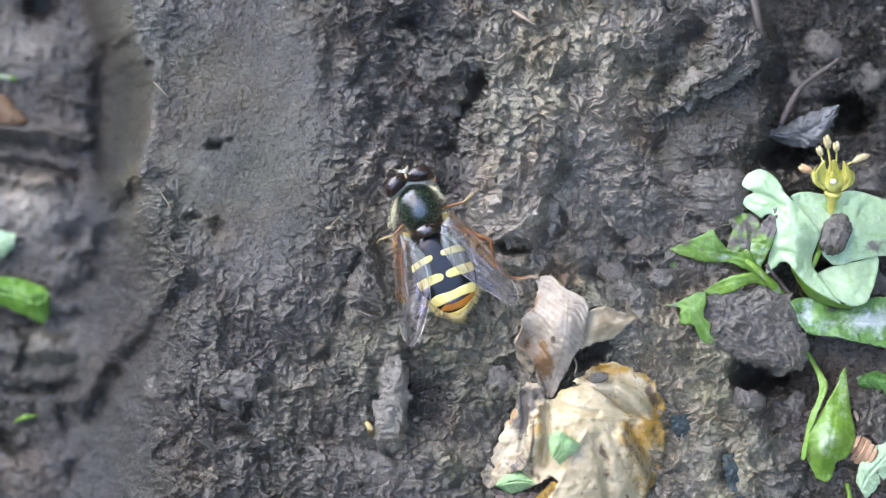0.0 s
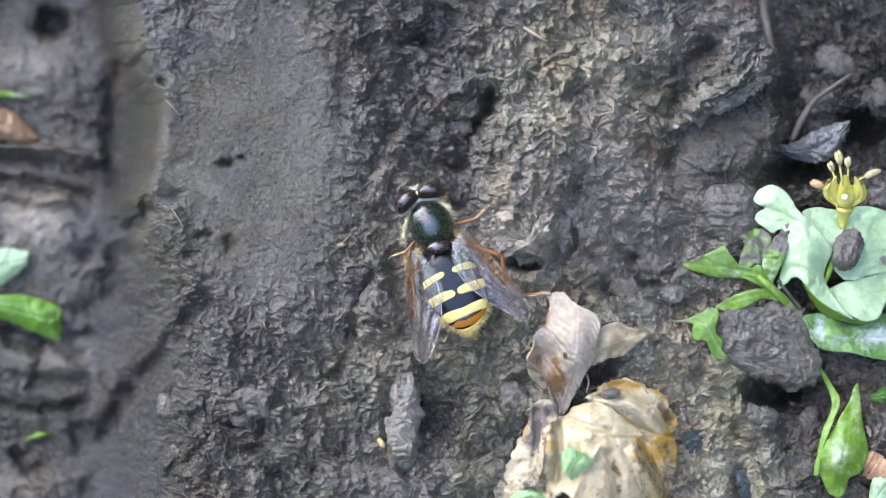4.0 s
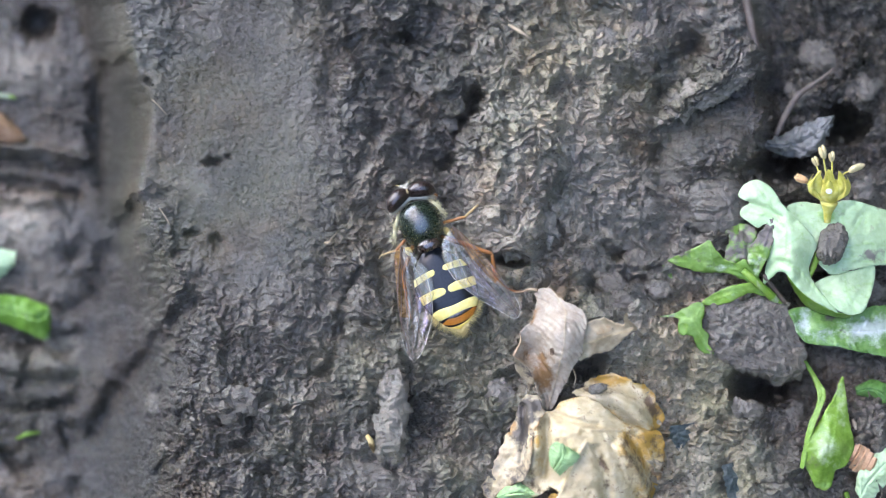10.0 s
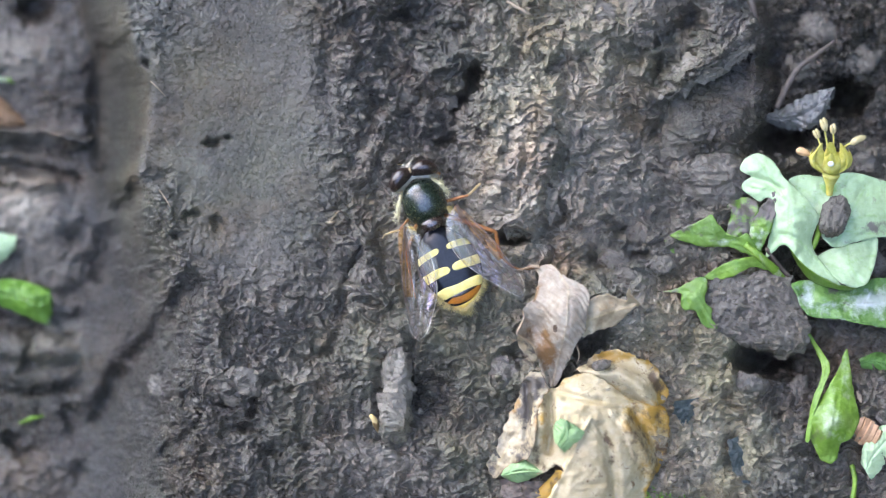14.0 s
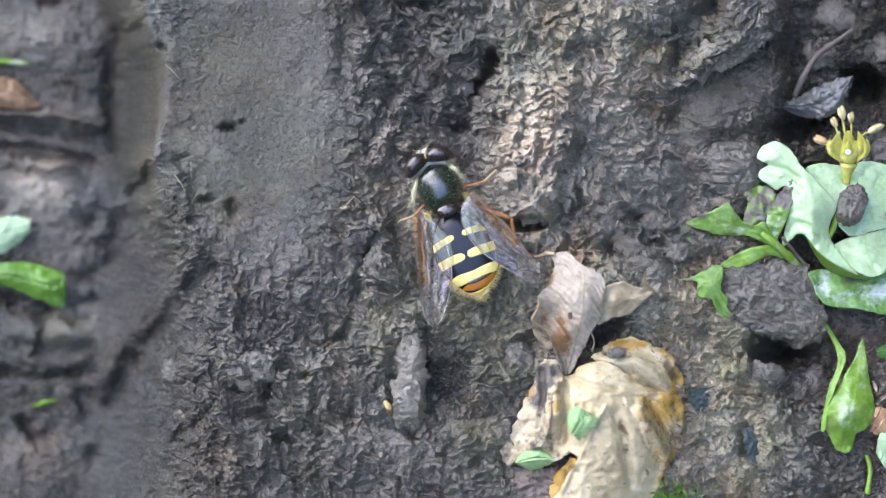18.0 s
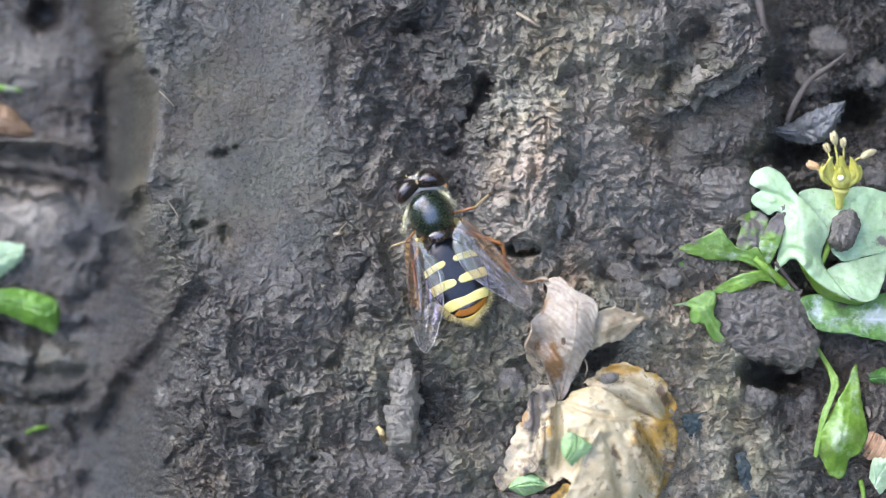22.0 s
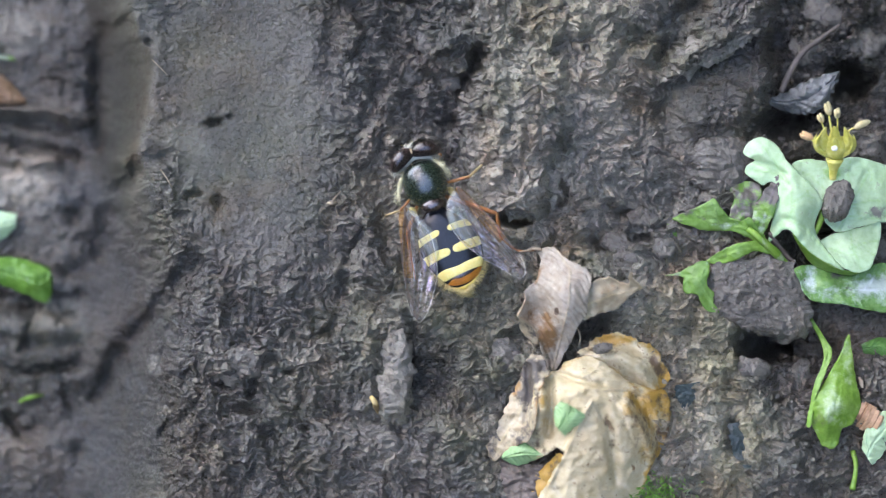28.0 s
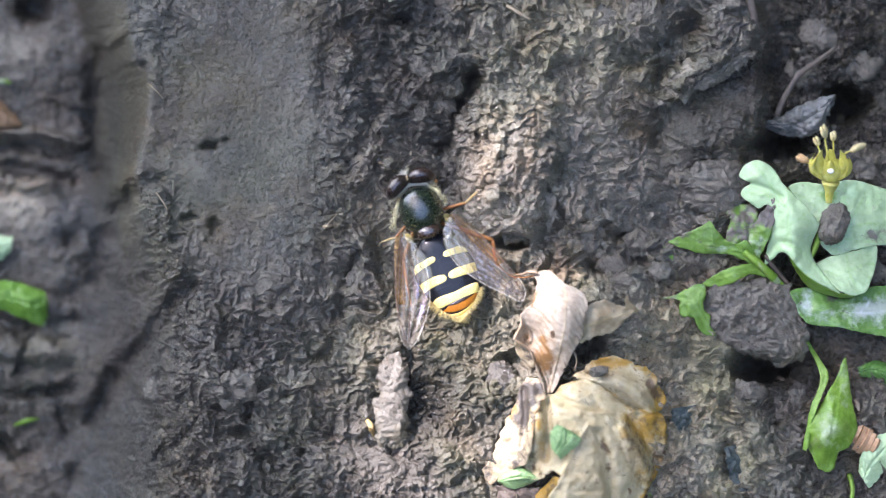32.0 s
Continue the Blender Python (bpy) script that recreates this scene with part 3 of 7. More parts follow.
def mud_surface(name, attr=True, tone=1.0):
    """Wet clay: brown, grey and olive by turns, finely grained; a mask of the ground makes it darker and glossier where
    damp, and paints shade and sheen into its colour.
    """
    m = surface(name, [tuple(0.86 * tone * c for c in rgb) for rgb in ((0.083, 0.073, 0.057), (0.124, 0.110, 0.086), (0.160, 0.143, 0.113), (0.215, 0.196, 0.156))], 210.0, 2300.0, (0.20, 0.55), 0.85, 1500.0, 0.0006, spec=0.5, mix=0.40)
    t = m.node_tree
    n, link = t.nodes, t.links.new
    b = n["Principled BSDF"]
    co = [k for k in n if k.bl_idname == "ShaderNodeTexCoord"][0]
    b.inputs["Coat Weight"].default_value, b.inputs["Coat Roughness"].default_value = 0.46, 0.14
    film, skin = n.new("ShaderNodeTexNoise"), n.new("ShaderNodeBump")
    film.inputs["Scale"].default_value, film.inputs["Detail"].default_value, film.inputs["Roughness"].default_value = 2000.0, 5.0, 0.62
    link(co.outputs["Object"], film.inputs["Vector"])
    skin.inputs["Strength"].default_value, skin.inputs["Distance"].default_value = 0.75, 0.0005
    link(film.outputs["Fac"], skin.inputs["Height"])
    link(skin.outputs["Normal"], b.inputs["Coat Normal"])
    colour = b.inputs["Base Color"].links[0].from_socket
    grit = b.inputs["Normal"].links[0].from_node.inputs["Height"].links[0].from_node
    grit.inputs["Detail"].default_value, grit.inputs["Roughness"].default_value, grit.inputs["Distortion"].default_value = 8.0, 0.72, 0.3

    def stain(colour, scale, lo, hi, most, tone):
        k = n.new("ShaderNodeTexNoise")
        k.inputs["Scale"].default_value, k.inputs["Detail"].default_value, k.inputs["Roughness"].default_value = scale, 6.0, 0.62
        link(co.outputs["Object"], k.inputs["Vector"])
        r = n.new("ShaderNodeMapRange")
        r.inputs["From Min"].default_value, r.inputs["From Max"].default_value, r.inputs["To Max"].default_value = lo, hi, most
        link(k.outputs["Fac"], r.inputs["Value"])
        x = n.new("ShaderNodeMix")
        x.data_type, x.blend_type = "RGBA", "MULTIPLY"
        x.inputs["B"].default_value = (*tone, 1)
        link(r.outputs["Result"], x.inputs["Factor"])
        link(colour, x.inputs["A"])
        return x.outputs["Result"]
    colour = stain(colour, 47.0, 0.46, 0.68, 0.8, (0.86, 0.90, 0.58))
    colour = stain(colour, 83.0, 0.48, 0.66, 0.8, (0.70, 0.78, 0.90))
    colour = stain(colour, 120.0, 0.50, 0.68, 0.8, (1.0, 0.80, 0.62))
    colour = stain(colour, 330.0, 0.52, 0.66, 0.7, (0.66, 0.64, 0.64))
    if attr:
        at = n.new("ShaderNodeAttribute")
        at.attribute_name = "damp_shade"
        # darkens for damp and painted shade, lightens for pale mud and painted sheen
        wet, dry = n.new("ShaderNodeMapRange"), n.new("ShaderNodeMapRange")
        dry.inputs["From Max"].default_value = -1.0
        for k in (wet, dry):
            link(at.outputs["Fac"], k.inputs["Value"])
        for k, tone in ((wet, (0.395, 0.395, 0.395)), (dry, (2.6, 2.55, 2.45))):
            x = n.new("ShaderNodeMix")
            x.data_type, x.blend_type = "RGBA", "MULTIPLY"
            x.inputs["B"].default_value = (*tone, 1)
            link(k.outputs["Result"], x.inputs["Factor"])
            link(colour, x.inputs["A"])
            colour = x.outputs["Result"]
        old = b.inputs["Roughness"].links[0].from_socket
        gl = n.new("ShaderNodeMath")
        gl.operation = "MULTIPLY_ADD"
        gl.inputs[1].default_value = -0.12
        link(wet.outputs["Result"], gl.inputs[0])
        link(old, gl.inputs[2])
        sm = n.new("ShaderNodeAttribute")
        sm.attribute_name = "olive_bank"
        x = n.new("ShaderNodeMix")
        x.data_type, x.blend_type = "RGBA", "MULTIPLY"
        x.inputs["B"].default_value = (0.80, 0.77, 0.64, 1)
        link(sm.outputs["Fac"], x.inputs["Factor"])
        link(colour, x.inputs["A"])
        colour = x.outputs["Result"]
        dull = n.new("ShaderNodeMath")
        dull.operation = "MULTIPLY_ADD"
        dull.inputs[1].default_value = 0.25
        link(sm.outputs["Fac"], dull.inputs[0])
        link(gl.outputs["Value"], dull.inputs[2])
        link(dull.outputs["Value"], b.inputs["Roughness"])
        coat = n.new("ShaderNodeMath")
        coat.operation = "MULTIPLY_ADD"
        coat.inputs[1].default_value, coat.inputs[2].default_value = -0.46, 0.46
        link(sm.outputs["Fac"], coat.inputs[0])
        link(coat.outputs["Value"], b.inputs["Coat Weight"])
    link(colour, b.inputs["Base Color"])
    return m


MUD = mud_surface("wet_mud")
SLAB = mud_surface("wet_mud_lump", False, 1.25)
CLOD = SLAB
DRYING = mud_surface("drying_mud_lump", False, 2.0)
DRY_RUST = surface("dry_leaf_rust", [(0.19, 0.105, 0.05), (0.30, 0.185, 0.10), (0.41, 0.285, 0.18)], 200.0, 1500.0, (0.45, 0.7), 0.5, 900.0, 0.0002, 0.2)
TAN_SPOT = surface("dead_leaf_mottled", [(0.36, 0.17, 0.045), (0.52, 0.36, 0.12), (0.60, 0.47, 0.22), (0.68, 0.57, 0.36)], 130.0, 1100.0, (0.4, 0.65), 0.3, 1200.0, 0.00025, 0.15, (340.0, 0.53, (0.20, 0.13, 0.05)))
TAN_PALE = surface("dead_leaf_pale", [(0.22, 0.14, 0.08), (0.38, 0.285, 0.185), (0.52, 0.435, 0.32)], 110.0, 1200.0, (0.45, 0.7), 0.25, 1200.0, 0.0002, 0.15, (170.0, 0.53, (0.17, 0.115, 0.07)))
# dark brown for the cavity's painted shade and for a stalk
DARK_BROWN = surface("shade_and_stalk_brown", [(0.05, 0.04, 0.032), (0.11, 0.085, 0.065), (0.2, 0.15, 0.11)], 300.0, 1800.0, (0.4, 0.7), 0.7, 1200.0, 0.0002)
GREY_LEAF = surface("dead_leaf_slate_grey", [(0.068, 0.071, 0.066), (0.112, 0.116, 0.108), (0.175, 0.18, 0.168)], 250.0, 1500.0, (0.25, 0.5), 0.6, 900.0, 0.0002)
WET_DARK = surface("sodden_leaf_dark_teal", [(0.018, 0.028, 0.027), (0.032, 0.048, 0.045), (0.06, 0.078, 0.072)], 300.0, 1800.0, (0.2, 0.45), 0.8, 1500.0, 0.0003)
PALE_GREEN = surface("leaf_pale_green", [(0.22, 0.37, 0.14), (0.28, 0.44, 0.19), (0.36, 0.50, 0.26)], 110.0, 1800.0, (0.42, 0.6), 0.35, 1500.0, 0.00012, 0.16, (420.0, 0.68, (0.30, 0.40, 0.24)))
GREEN = surface("leaf_fresh_green", [(0.07, 0.19, 0.02), (0.14, 0.30, 0.04), (0.23, 0.41, 0.10)], 220.0, 1700.0, (0.3, 0.5), 0.4, 1500.0, 0.00012, 0.25, (260.0, 0.58, (0.36, 0.42, 0.28)))
DEEP_GREEN = surface("leaf_deep_green", [(0.045, 0.13, 0.03), (0.09, 0.22, 0.045), (0.17, 0.33, 0.09)], 150.0, 1700.0, (0.28, 0.5), 0.4, 1500.0, 0.00012, 0.2, (210.0, 0.56, (0.38, 0.45, 0.34)))
YELLOW_GREEN = surface("leaf_yellow_green", [(0.12, 0.25, 0.02), (0.20, 0.36, 0.045), (0.32, 0.47, 0.11)], 200.0, 1900.0, (0.3, 0.5), 0.4, 1500.0, 0.00012, 0.25, (300.0, 0.56, (0.40, 0.47, 0.30)))
FLOWER = surface("flower_yellow_green", [(0.54, 0.51, 0.07), (0.68, 0.64, 0.15), (0.77, 0.74, 0.3)], 300.0, 2500.0, (0.35, 0.55), 0.2, 2500.0, 0.0001, 0.25)
ANTHER = surface("anther_cream", [(0.36, 0.28, 0.12), (0.48, 0.40, 0.2), (0.58, 0.50, 0.3)], 900.0, 4000.0, (0.5, 0.7), 0.4, 4000.0, 0.0001)
ANTHER_OLD = surface("anther_brown", [(0.38, 0.22, 0.09), (0.5, 0.32, 0.16), (0.62, 0.44, 0.25)], 900.0, 4000.0, (0.5, 0.7), 0.4, 4000.0, 0.0001)
PETAL_WHITE = surface("drop_white", [(0.7, 0.72, 0.66), (0.78, 0.78, 0.74), (0.84, 0.84, 0.8)], 900.0, 4000.0, (0.15, 0.3), 0.1, 4000.0, 0.0001)
STRAW = surface("straw", [(0.17, 0.13, 0.085), (0.27, 0.215, 0.145), (0.36, 0.30, 0.21)], 600.0, 3500.0, (0.5, 0.7), 0.4, 3000.0, 0.0001)
BARK = surface("twig_brown", [(0.06, 0.046, 0.036), (0.10, 0.08, 0.063), (0.16, 0.13, 0.105)], 400.0, 2500.0, (0.5, 0.75), 0.5, 2200.0, 0.0002)
WOOD = surface("split_wood", [(0.3, 0.16, 0.08), (0.44, 0.26, 0.14), (0.55, 0.36, 0.22)], 300.0, 2200.0, (0.5, 0.75), 0.5, 1800.0, 0.0002)
# the fly
THORAX = surface("thorax_black_bronze", [(0.007, 0.013, 0.008), (0.011, 0.019, 0.011), (0.020, 0.028, 0.014)], 900.0, 6000.0, (0.22, 0.32), 0.2, 9000.0, 0.00003, spec=0.9)
SCUTELLUM = surface("scutellum_brown_black", [(0.022, 0.013, 0.010), (0.035, 0.021, 0.015), (0.05, 0.032, 0.024)], 900.0, 6000.0, (0.2, 0.3), 0.15, 9000.0, 0.00003, spec=1.0)
BLACK = surface("abdomen_black", [(0.007, 0.008, 0.010), (0.011, 0.012, 0.015), (0.017, 0.018, 0.022)], 900.0, 6000.0, (0.12, 0.2), 0.12, 9000.0, 0.00003, spec=0.3)
YELLOW = surface("band_yellow", [(0.62, 0.42, 0.06), (0.72, 0.54, 0.12), (0.78, 0.62, 0.22)], 700.0, 5000.0, (0.3, 0.45), 0.2, 9000.0, 0.00003)
PALE_YELLOW = surface("band_pale_yellow", [(0.74, 0.56, 0.13), (0.82, 0.67, 0.21), (0.86, 0.75, 0.32)], 700.0, 5000.0, (0.3, 0.45), 0.2, 9000.0, 0.00003)
RUST = surface("tip_orange", [(0.30, 0.09, 0.010), (0.42, 0.15, 0.016), (0.52, 0.22, 0.03)], 700.0, 5000.0, (0.28, 0.42), 0.2, 9000.0, 0.00003)
EYE = surface("eye_dark_brown", [(0.016, 0.010, 0.008), (0.024, 0.014, 0.011), (0.032, 0.020, 0.015)], 900.0, 9000.0, (0.24, 0.32), 0.2, 14000.0, 0.00002, spec=0.7)
DUST = surface("dusted_cream", [(0.30, 0.29, 0.22), (0.42, 0.40, 0.32), (0.54, 0.52, 0.43)], 900.0, 5000.0, (0.5, 0.7), 0.5, 9000.0, 0.00006)
FUR = surface("fur_yellow", [(0.50, 0.38, 0.12), (0.62, 0.50, 0.20), (0.72, 0.62, 0.34)], 900.0, 5000.0, (0.5, 0.7), 0.5, 9000.0, 0.00006)
PALE_FUR = surface("fur_cream", [(0.56, 0.50, 0.26), (0.68, 0.63, 0.38), (0.78, 0.75, 0.54)], 900.0, 5000.0, (0.5, 0.7), 0.5, 9000.0, 0.00006)
SILVER = surface("dusted_silver", [(0.34, 0.33, 0.25), (0.50, 0.49, 0.39), (0.68, 0.66, 0.54)], 900.0, 5000.0, (0.4, 0.6), 0.5, 9000.0, 0.00006)
LEG = surface("leg_orange", [(0.20, 0.075, 0.018), (0.29, 0.12, 0.034), (0.38, 0.19, 0.06)], 900.0, 5000.0, (0.35, 0.5), 0.2, 9000.0, 0.00003)
SHANK = surface("shank_yellow", [(0.34, 0.235, 0.10), (0.44, 0.33, 0.16), (0.54, 0.44, 0.25)], 900.0, 5000.0, (0.4, 0.55), 0.2, 9000.0, 0.00003)
VEIN = surface("vein_brown", [(0.055, 0.032, 0.02), (0.09, 0.055, 0.034), (0.14, 0.09, 0.055)], 900.0, 5000.0, (0.35, 0.5), 0.0)


def membrane(name, tint, least, most, sheen):
    """Wing skin: clear and faintly tinted, with glints that come and go where its pleats catch the sky."""
    m = bpy.data.materials.new(name)
    m.use_nodes = True
    t = m.node_tree
    n, link = t.nodes, t.links.new
    n.remove(n["Principled BSDF"])
    co = n.new("ShaderNodeTexCoord")

    def noise_of(s, detail, stretch=1.0):
        mp, k = n.new("ShaderNodeMapping"), n.new("ShaderNodeTexNoise")
        mp.inputs["Scale"].default_value = (1.0, stretch, 1.0)
        k.inputs["Scale"].default_value, k.inputs["Detail"].default_value = s, detail
        link(co.outputs["Object"], mp.inputs["Vector"])
        link(mp.outputs["Vector"], k.inputs["Vector"])
        return k
    pleat, cloud = noise_of(1500.0, 3.0, 0.22), noise_of(420.0, 3.0, 0.5)
    bp = n.new("ShaderNodeBump")
    bp.inputs["Strength"].default_value, bp.inputs["Distance"].default_value = 0.12, 0.0002
    link(pleat.outputs["Fac"], bp.inputs["Height"])
    gloss, clear, ms = n.new("ShaderNodeBsdfGlossy"), n.new("ShaderNodeBsdfTransparent"), n.new("ShaderNodeMixShader")
    gloss.inputs["Roughness"].default_value = 0.3
    link(bp.outputs["Normal"], gloss.inputs["Normal"])
    ramp = n.new("ShaderNodeValToRGB")
    for i, c in enumerate(sheen):
        if i > 1:
            ramp.color_ramp.elements.new(0.5)
    for i, c in enumerate(sheen):
        e = ramp.color_ramp.elements[i]
        e.position, e.color = 0.36 + 0.28 * i / (len(sheen) - 1), (*c, 1)
    link(cloud.outputs["Fac"], ramp.inputs["Fac"])
    link(ramp.outputs["Color"], gloss.inputs["Color"])
    fac = n.new("ShaderNodeMapRange")
    fac.inputs["From Min"].default_value, fac.inputs["From Max"].default_value = 0.40, 0.68
    fac.inputs["To Min"].default_value, fac.inputs["To Max"].default_value = least, most
    link(pleat.outputs["Fac"], fac.inputs["Value"])
    clear.inputs["Color"].default_value = (*tint, 1)
    link(fac.outputs["Result"], ms.inputs["Fac"])
    milk, veil = n.new("ShaderNodeBsdfDiffuse"), n.new("ShaderNodeMixShader")
    milk.inputs["Color"].default_value, veil.inputs["Fac"].default_value = (0.8, 0.76, 0.70, 1), 0.034
    link(clear.outputs["BSDF"], veil.inputs[1])
    link(milk.outputs["BSDF"], veil.inputs[2])
    link(veil.outputs["Shader"], ms.inputs[1])
    link(gloss.outputs["BSDF"], ms.inputs[2])
    link(ms.outputs["Shader"], n["Material Output"].inputs["Surface"])
    return m


WING = membrane("wing_membrane", (0.93, 0.92, 0.90), 0.02, 0.13, ((0.86, 0.70, 0.95), (1.0, 0.92, 0.80), (1.0, 0.93, 0.80)))
WING_AMBER = membrane("wing_amber", (0.94, 0.74, 0.44), 0.02, 0.08, ((0.9, 0.6, 0.4), (1.0, 0.85, 0.7)))
LOBE = membrane("wing_lobe", (0.95, 0.96, 0.92), 0.03, 0.08, ((0.9, 0.95, 0.85), (1.0, 1.0, 0.88)))


def leafy(name, colours, stain, rot, scale=110.0, fine=1400.0, rough=(0.45, 0.7), translucent=0.15, net=0.35, vein=(1.15, 1.12, 1.0), patch=620.0, spots=None):
    """A leaf's surface: mottled colours, a net of fine veins, and stains and rot where the leaf carries them."""
    m = surface(name, colours, scale, fine, rough, 0.25, 1500.0, 0.00014, translucent, spots)
    t = m.node_tree
    n, link = t.nodes, t.links.new
    b = n["Principled BSDF"]
    co = [k for k in n if k.bl_idname == "ShaderNodeTexCoord"][0]
    base = b.inputs["Base Color"].links[0].from_socket
    users = [l.to_socket for l in base.links]
    colour = base
    for mask, tone, grit, size in (("stain", stain, 1.3, patch), ("rot", rot, 1.5, patch * 1.5)):
        at, k = n.new("ShaderNodeAttribute"), n.new("ShaderNodeTexNoise")
        at.attribute_name = mask
        k.inputs["Scale"].default_value, k.inputs["Detail"].default_value, k.inputs["Roughness"].default_value = size, 7.0, 0.66
        link(co.outputs["Object"], k.inputs["Vector"])
        mul, add, fac = n.new("ShaderNodeMath"), n.new("ShaderNodeMath"), n.new("ShaderNodeMapRange")
        mul.operation = "MULTIPLY_ADD"
        mul.inputs[1].default_value, mul.inputs[2].default_value = grit * 1.6, -0.8 * grit
        link(k.outputs["Fac"], mul.inputs[0])
        link(mul.outputs["Value"], add.inputs[0])
        link(at.outputs["Fac"], add.inputs[1])
        fac.inputs["From Min"].default_value, fac.inputs["From Max"].default_value = 0.36, 0.74
        link(add.outputs["Value"], fac.inputs["Value"])
        x = n.new("ShaderNodeMix")
        x.data_type = "RGBA"
        x.inputs["B"].default_value = (*tone, 1)
        link(fac.outputs["Result"], x.inputs["Factor"])
        link(colour, x.inputs["A"])
        colour = x.outputs["Result"]
    at, x = n.new("ShaderNodeAttribute"), n.new("ShaderNodeMix")
    at.attribute_name = "vein"
    x.data_type, x.blend_type = "RGBA", "MULTIPLY"
    x.inputs["B"].default_value = (*vein, 1)
    link(at.outputs["Fac"], x.inputs["Factor"])
    link(colour, x.inputs["A"])
    for s in users:
        link(x.outputs["Result"], s)
    cell, bp = n.new("ShaderNodeTexVoronoi"), n.new("ShaderNodeBump")
    cell.feature = "DISTANCE_TO_EDGE"
    cell.inputs["Scale"].default_value = 1500.0
    link(co.outputs["Object"], cell.inputs["Vector"])
    bp.inputs["Strength"].default_value, bp.inputs["Distance"].default_value = net, 0.00012
    link(cell.outputs["Distance"], bp.inputs["Height"])
    old = b.inputs["Normal"].links[0].from_node
    link(old.outputs["Normal"], bp.inputs["Normal"])
    link(bp.outputs["Normal"], b.inputs["Normal"])
    return m


L_CURL = leafy("dry_leaf_silvery_brown", [(0.25, 0.195, 0.135), (0.38, 0.32, 0.24), (0.52, 0.465, 0.37)], (0.23, 0.125, 0.048), (0.10, 0.065, 0.04), 120.0, 1500.0, (0.45, 0.7), 0.12)
L_TAN = leafy("dead_leaf_straw", [(0.42, 0.32, 0.16), (0.53, 0.44, 0.26), (0.60, 0.53, 0.36)], (0.42, 0.25, 0.05), (0.13, 0.085, 0.045), 130.0, 1100.0, (0.4, 0.62), 0.15, 0.4, (1.15, 1.16, 1.22), 620.0, (1100.0, 0.62, (0.25, 0.16, 0.08)))
L_FLAP = leafy("dead_leaf_weathered", [(0.30, 0.225, 0.13), (0.43, 0.35, 0.22), (0.54, 0.47, 0.33)], (0.36, 0.21, 0.08), (0.09, 0.075, 0.06), 120.0, 1300.0, (0.45, 0.7), 0.1, 0.4)
L_PALE = leafy("leaf_bloomed_pale_green", [(0.34, 0.50, 0.255), (0.41, 0.57, 0.325), (0.49, 0.63, 0.40)], (0.22, 0.40, 0.10), (0.20, 0.19, 0.15), 100.0, 1900.0, (0.38, 0.55), 0.14, 0.25, (0.80, 0.9, 0.72))
L_GREEN = leafy("leaf_bright_green", [(0.085, 0.195, 0.022), (0.145, 0.28, 0.045), (0.23, 0.37, 0.10)], (0.40, 0.47, 0.36), (0.12, 0.105, 0.085), 200.0, 1800.0, (0.28, 0.5), 0.22, 0.35, (1.35, 1.25, 1.5))
L_DEEP = leafy("leaf_dark_green_bloomed", [(0.06, 0.16, 0.03), (0.11, 0.24, 0.05), (0.19, 0.34, 0.10)], (0.42, 0.50, 0.42), (0.10, 0.10, 0.08), 150.0, 1800.0, (0.28, 0.5), 0.18, 0.35, (1.4, 1.3, 1.5))
L_YELLOW = leafy("leaf_lime_green", [(0.11, 0.235, 0.022), (0.175, 0.32, 0.042), (0.27, 0.42, 0.10)], (0.38, 0.48, 0.27), (0.14, 0.20, 0.06), 180.0, 1900.0, (0.28, 0.48), 0.22, 0.3, (1.25, 1.2, 1.4))


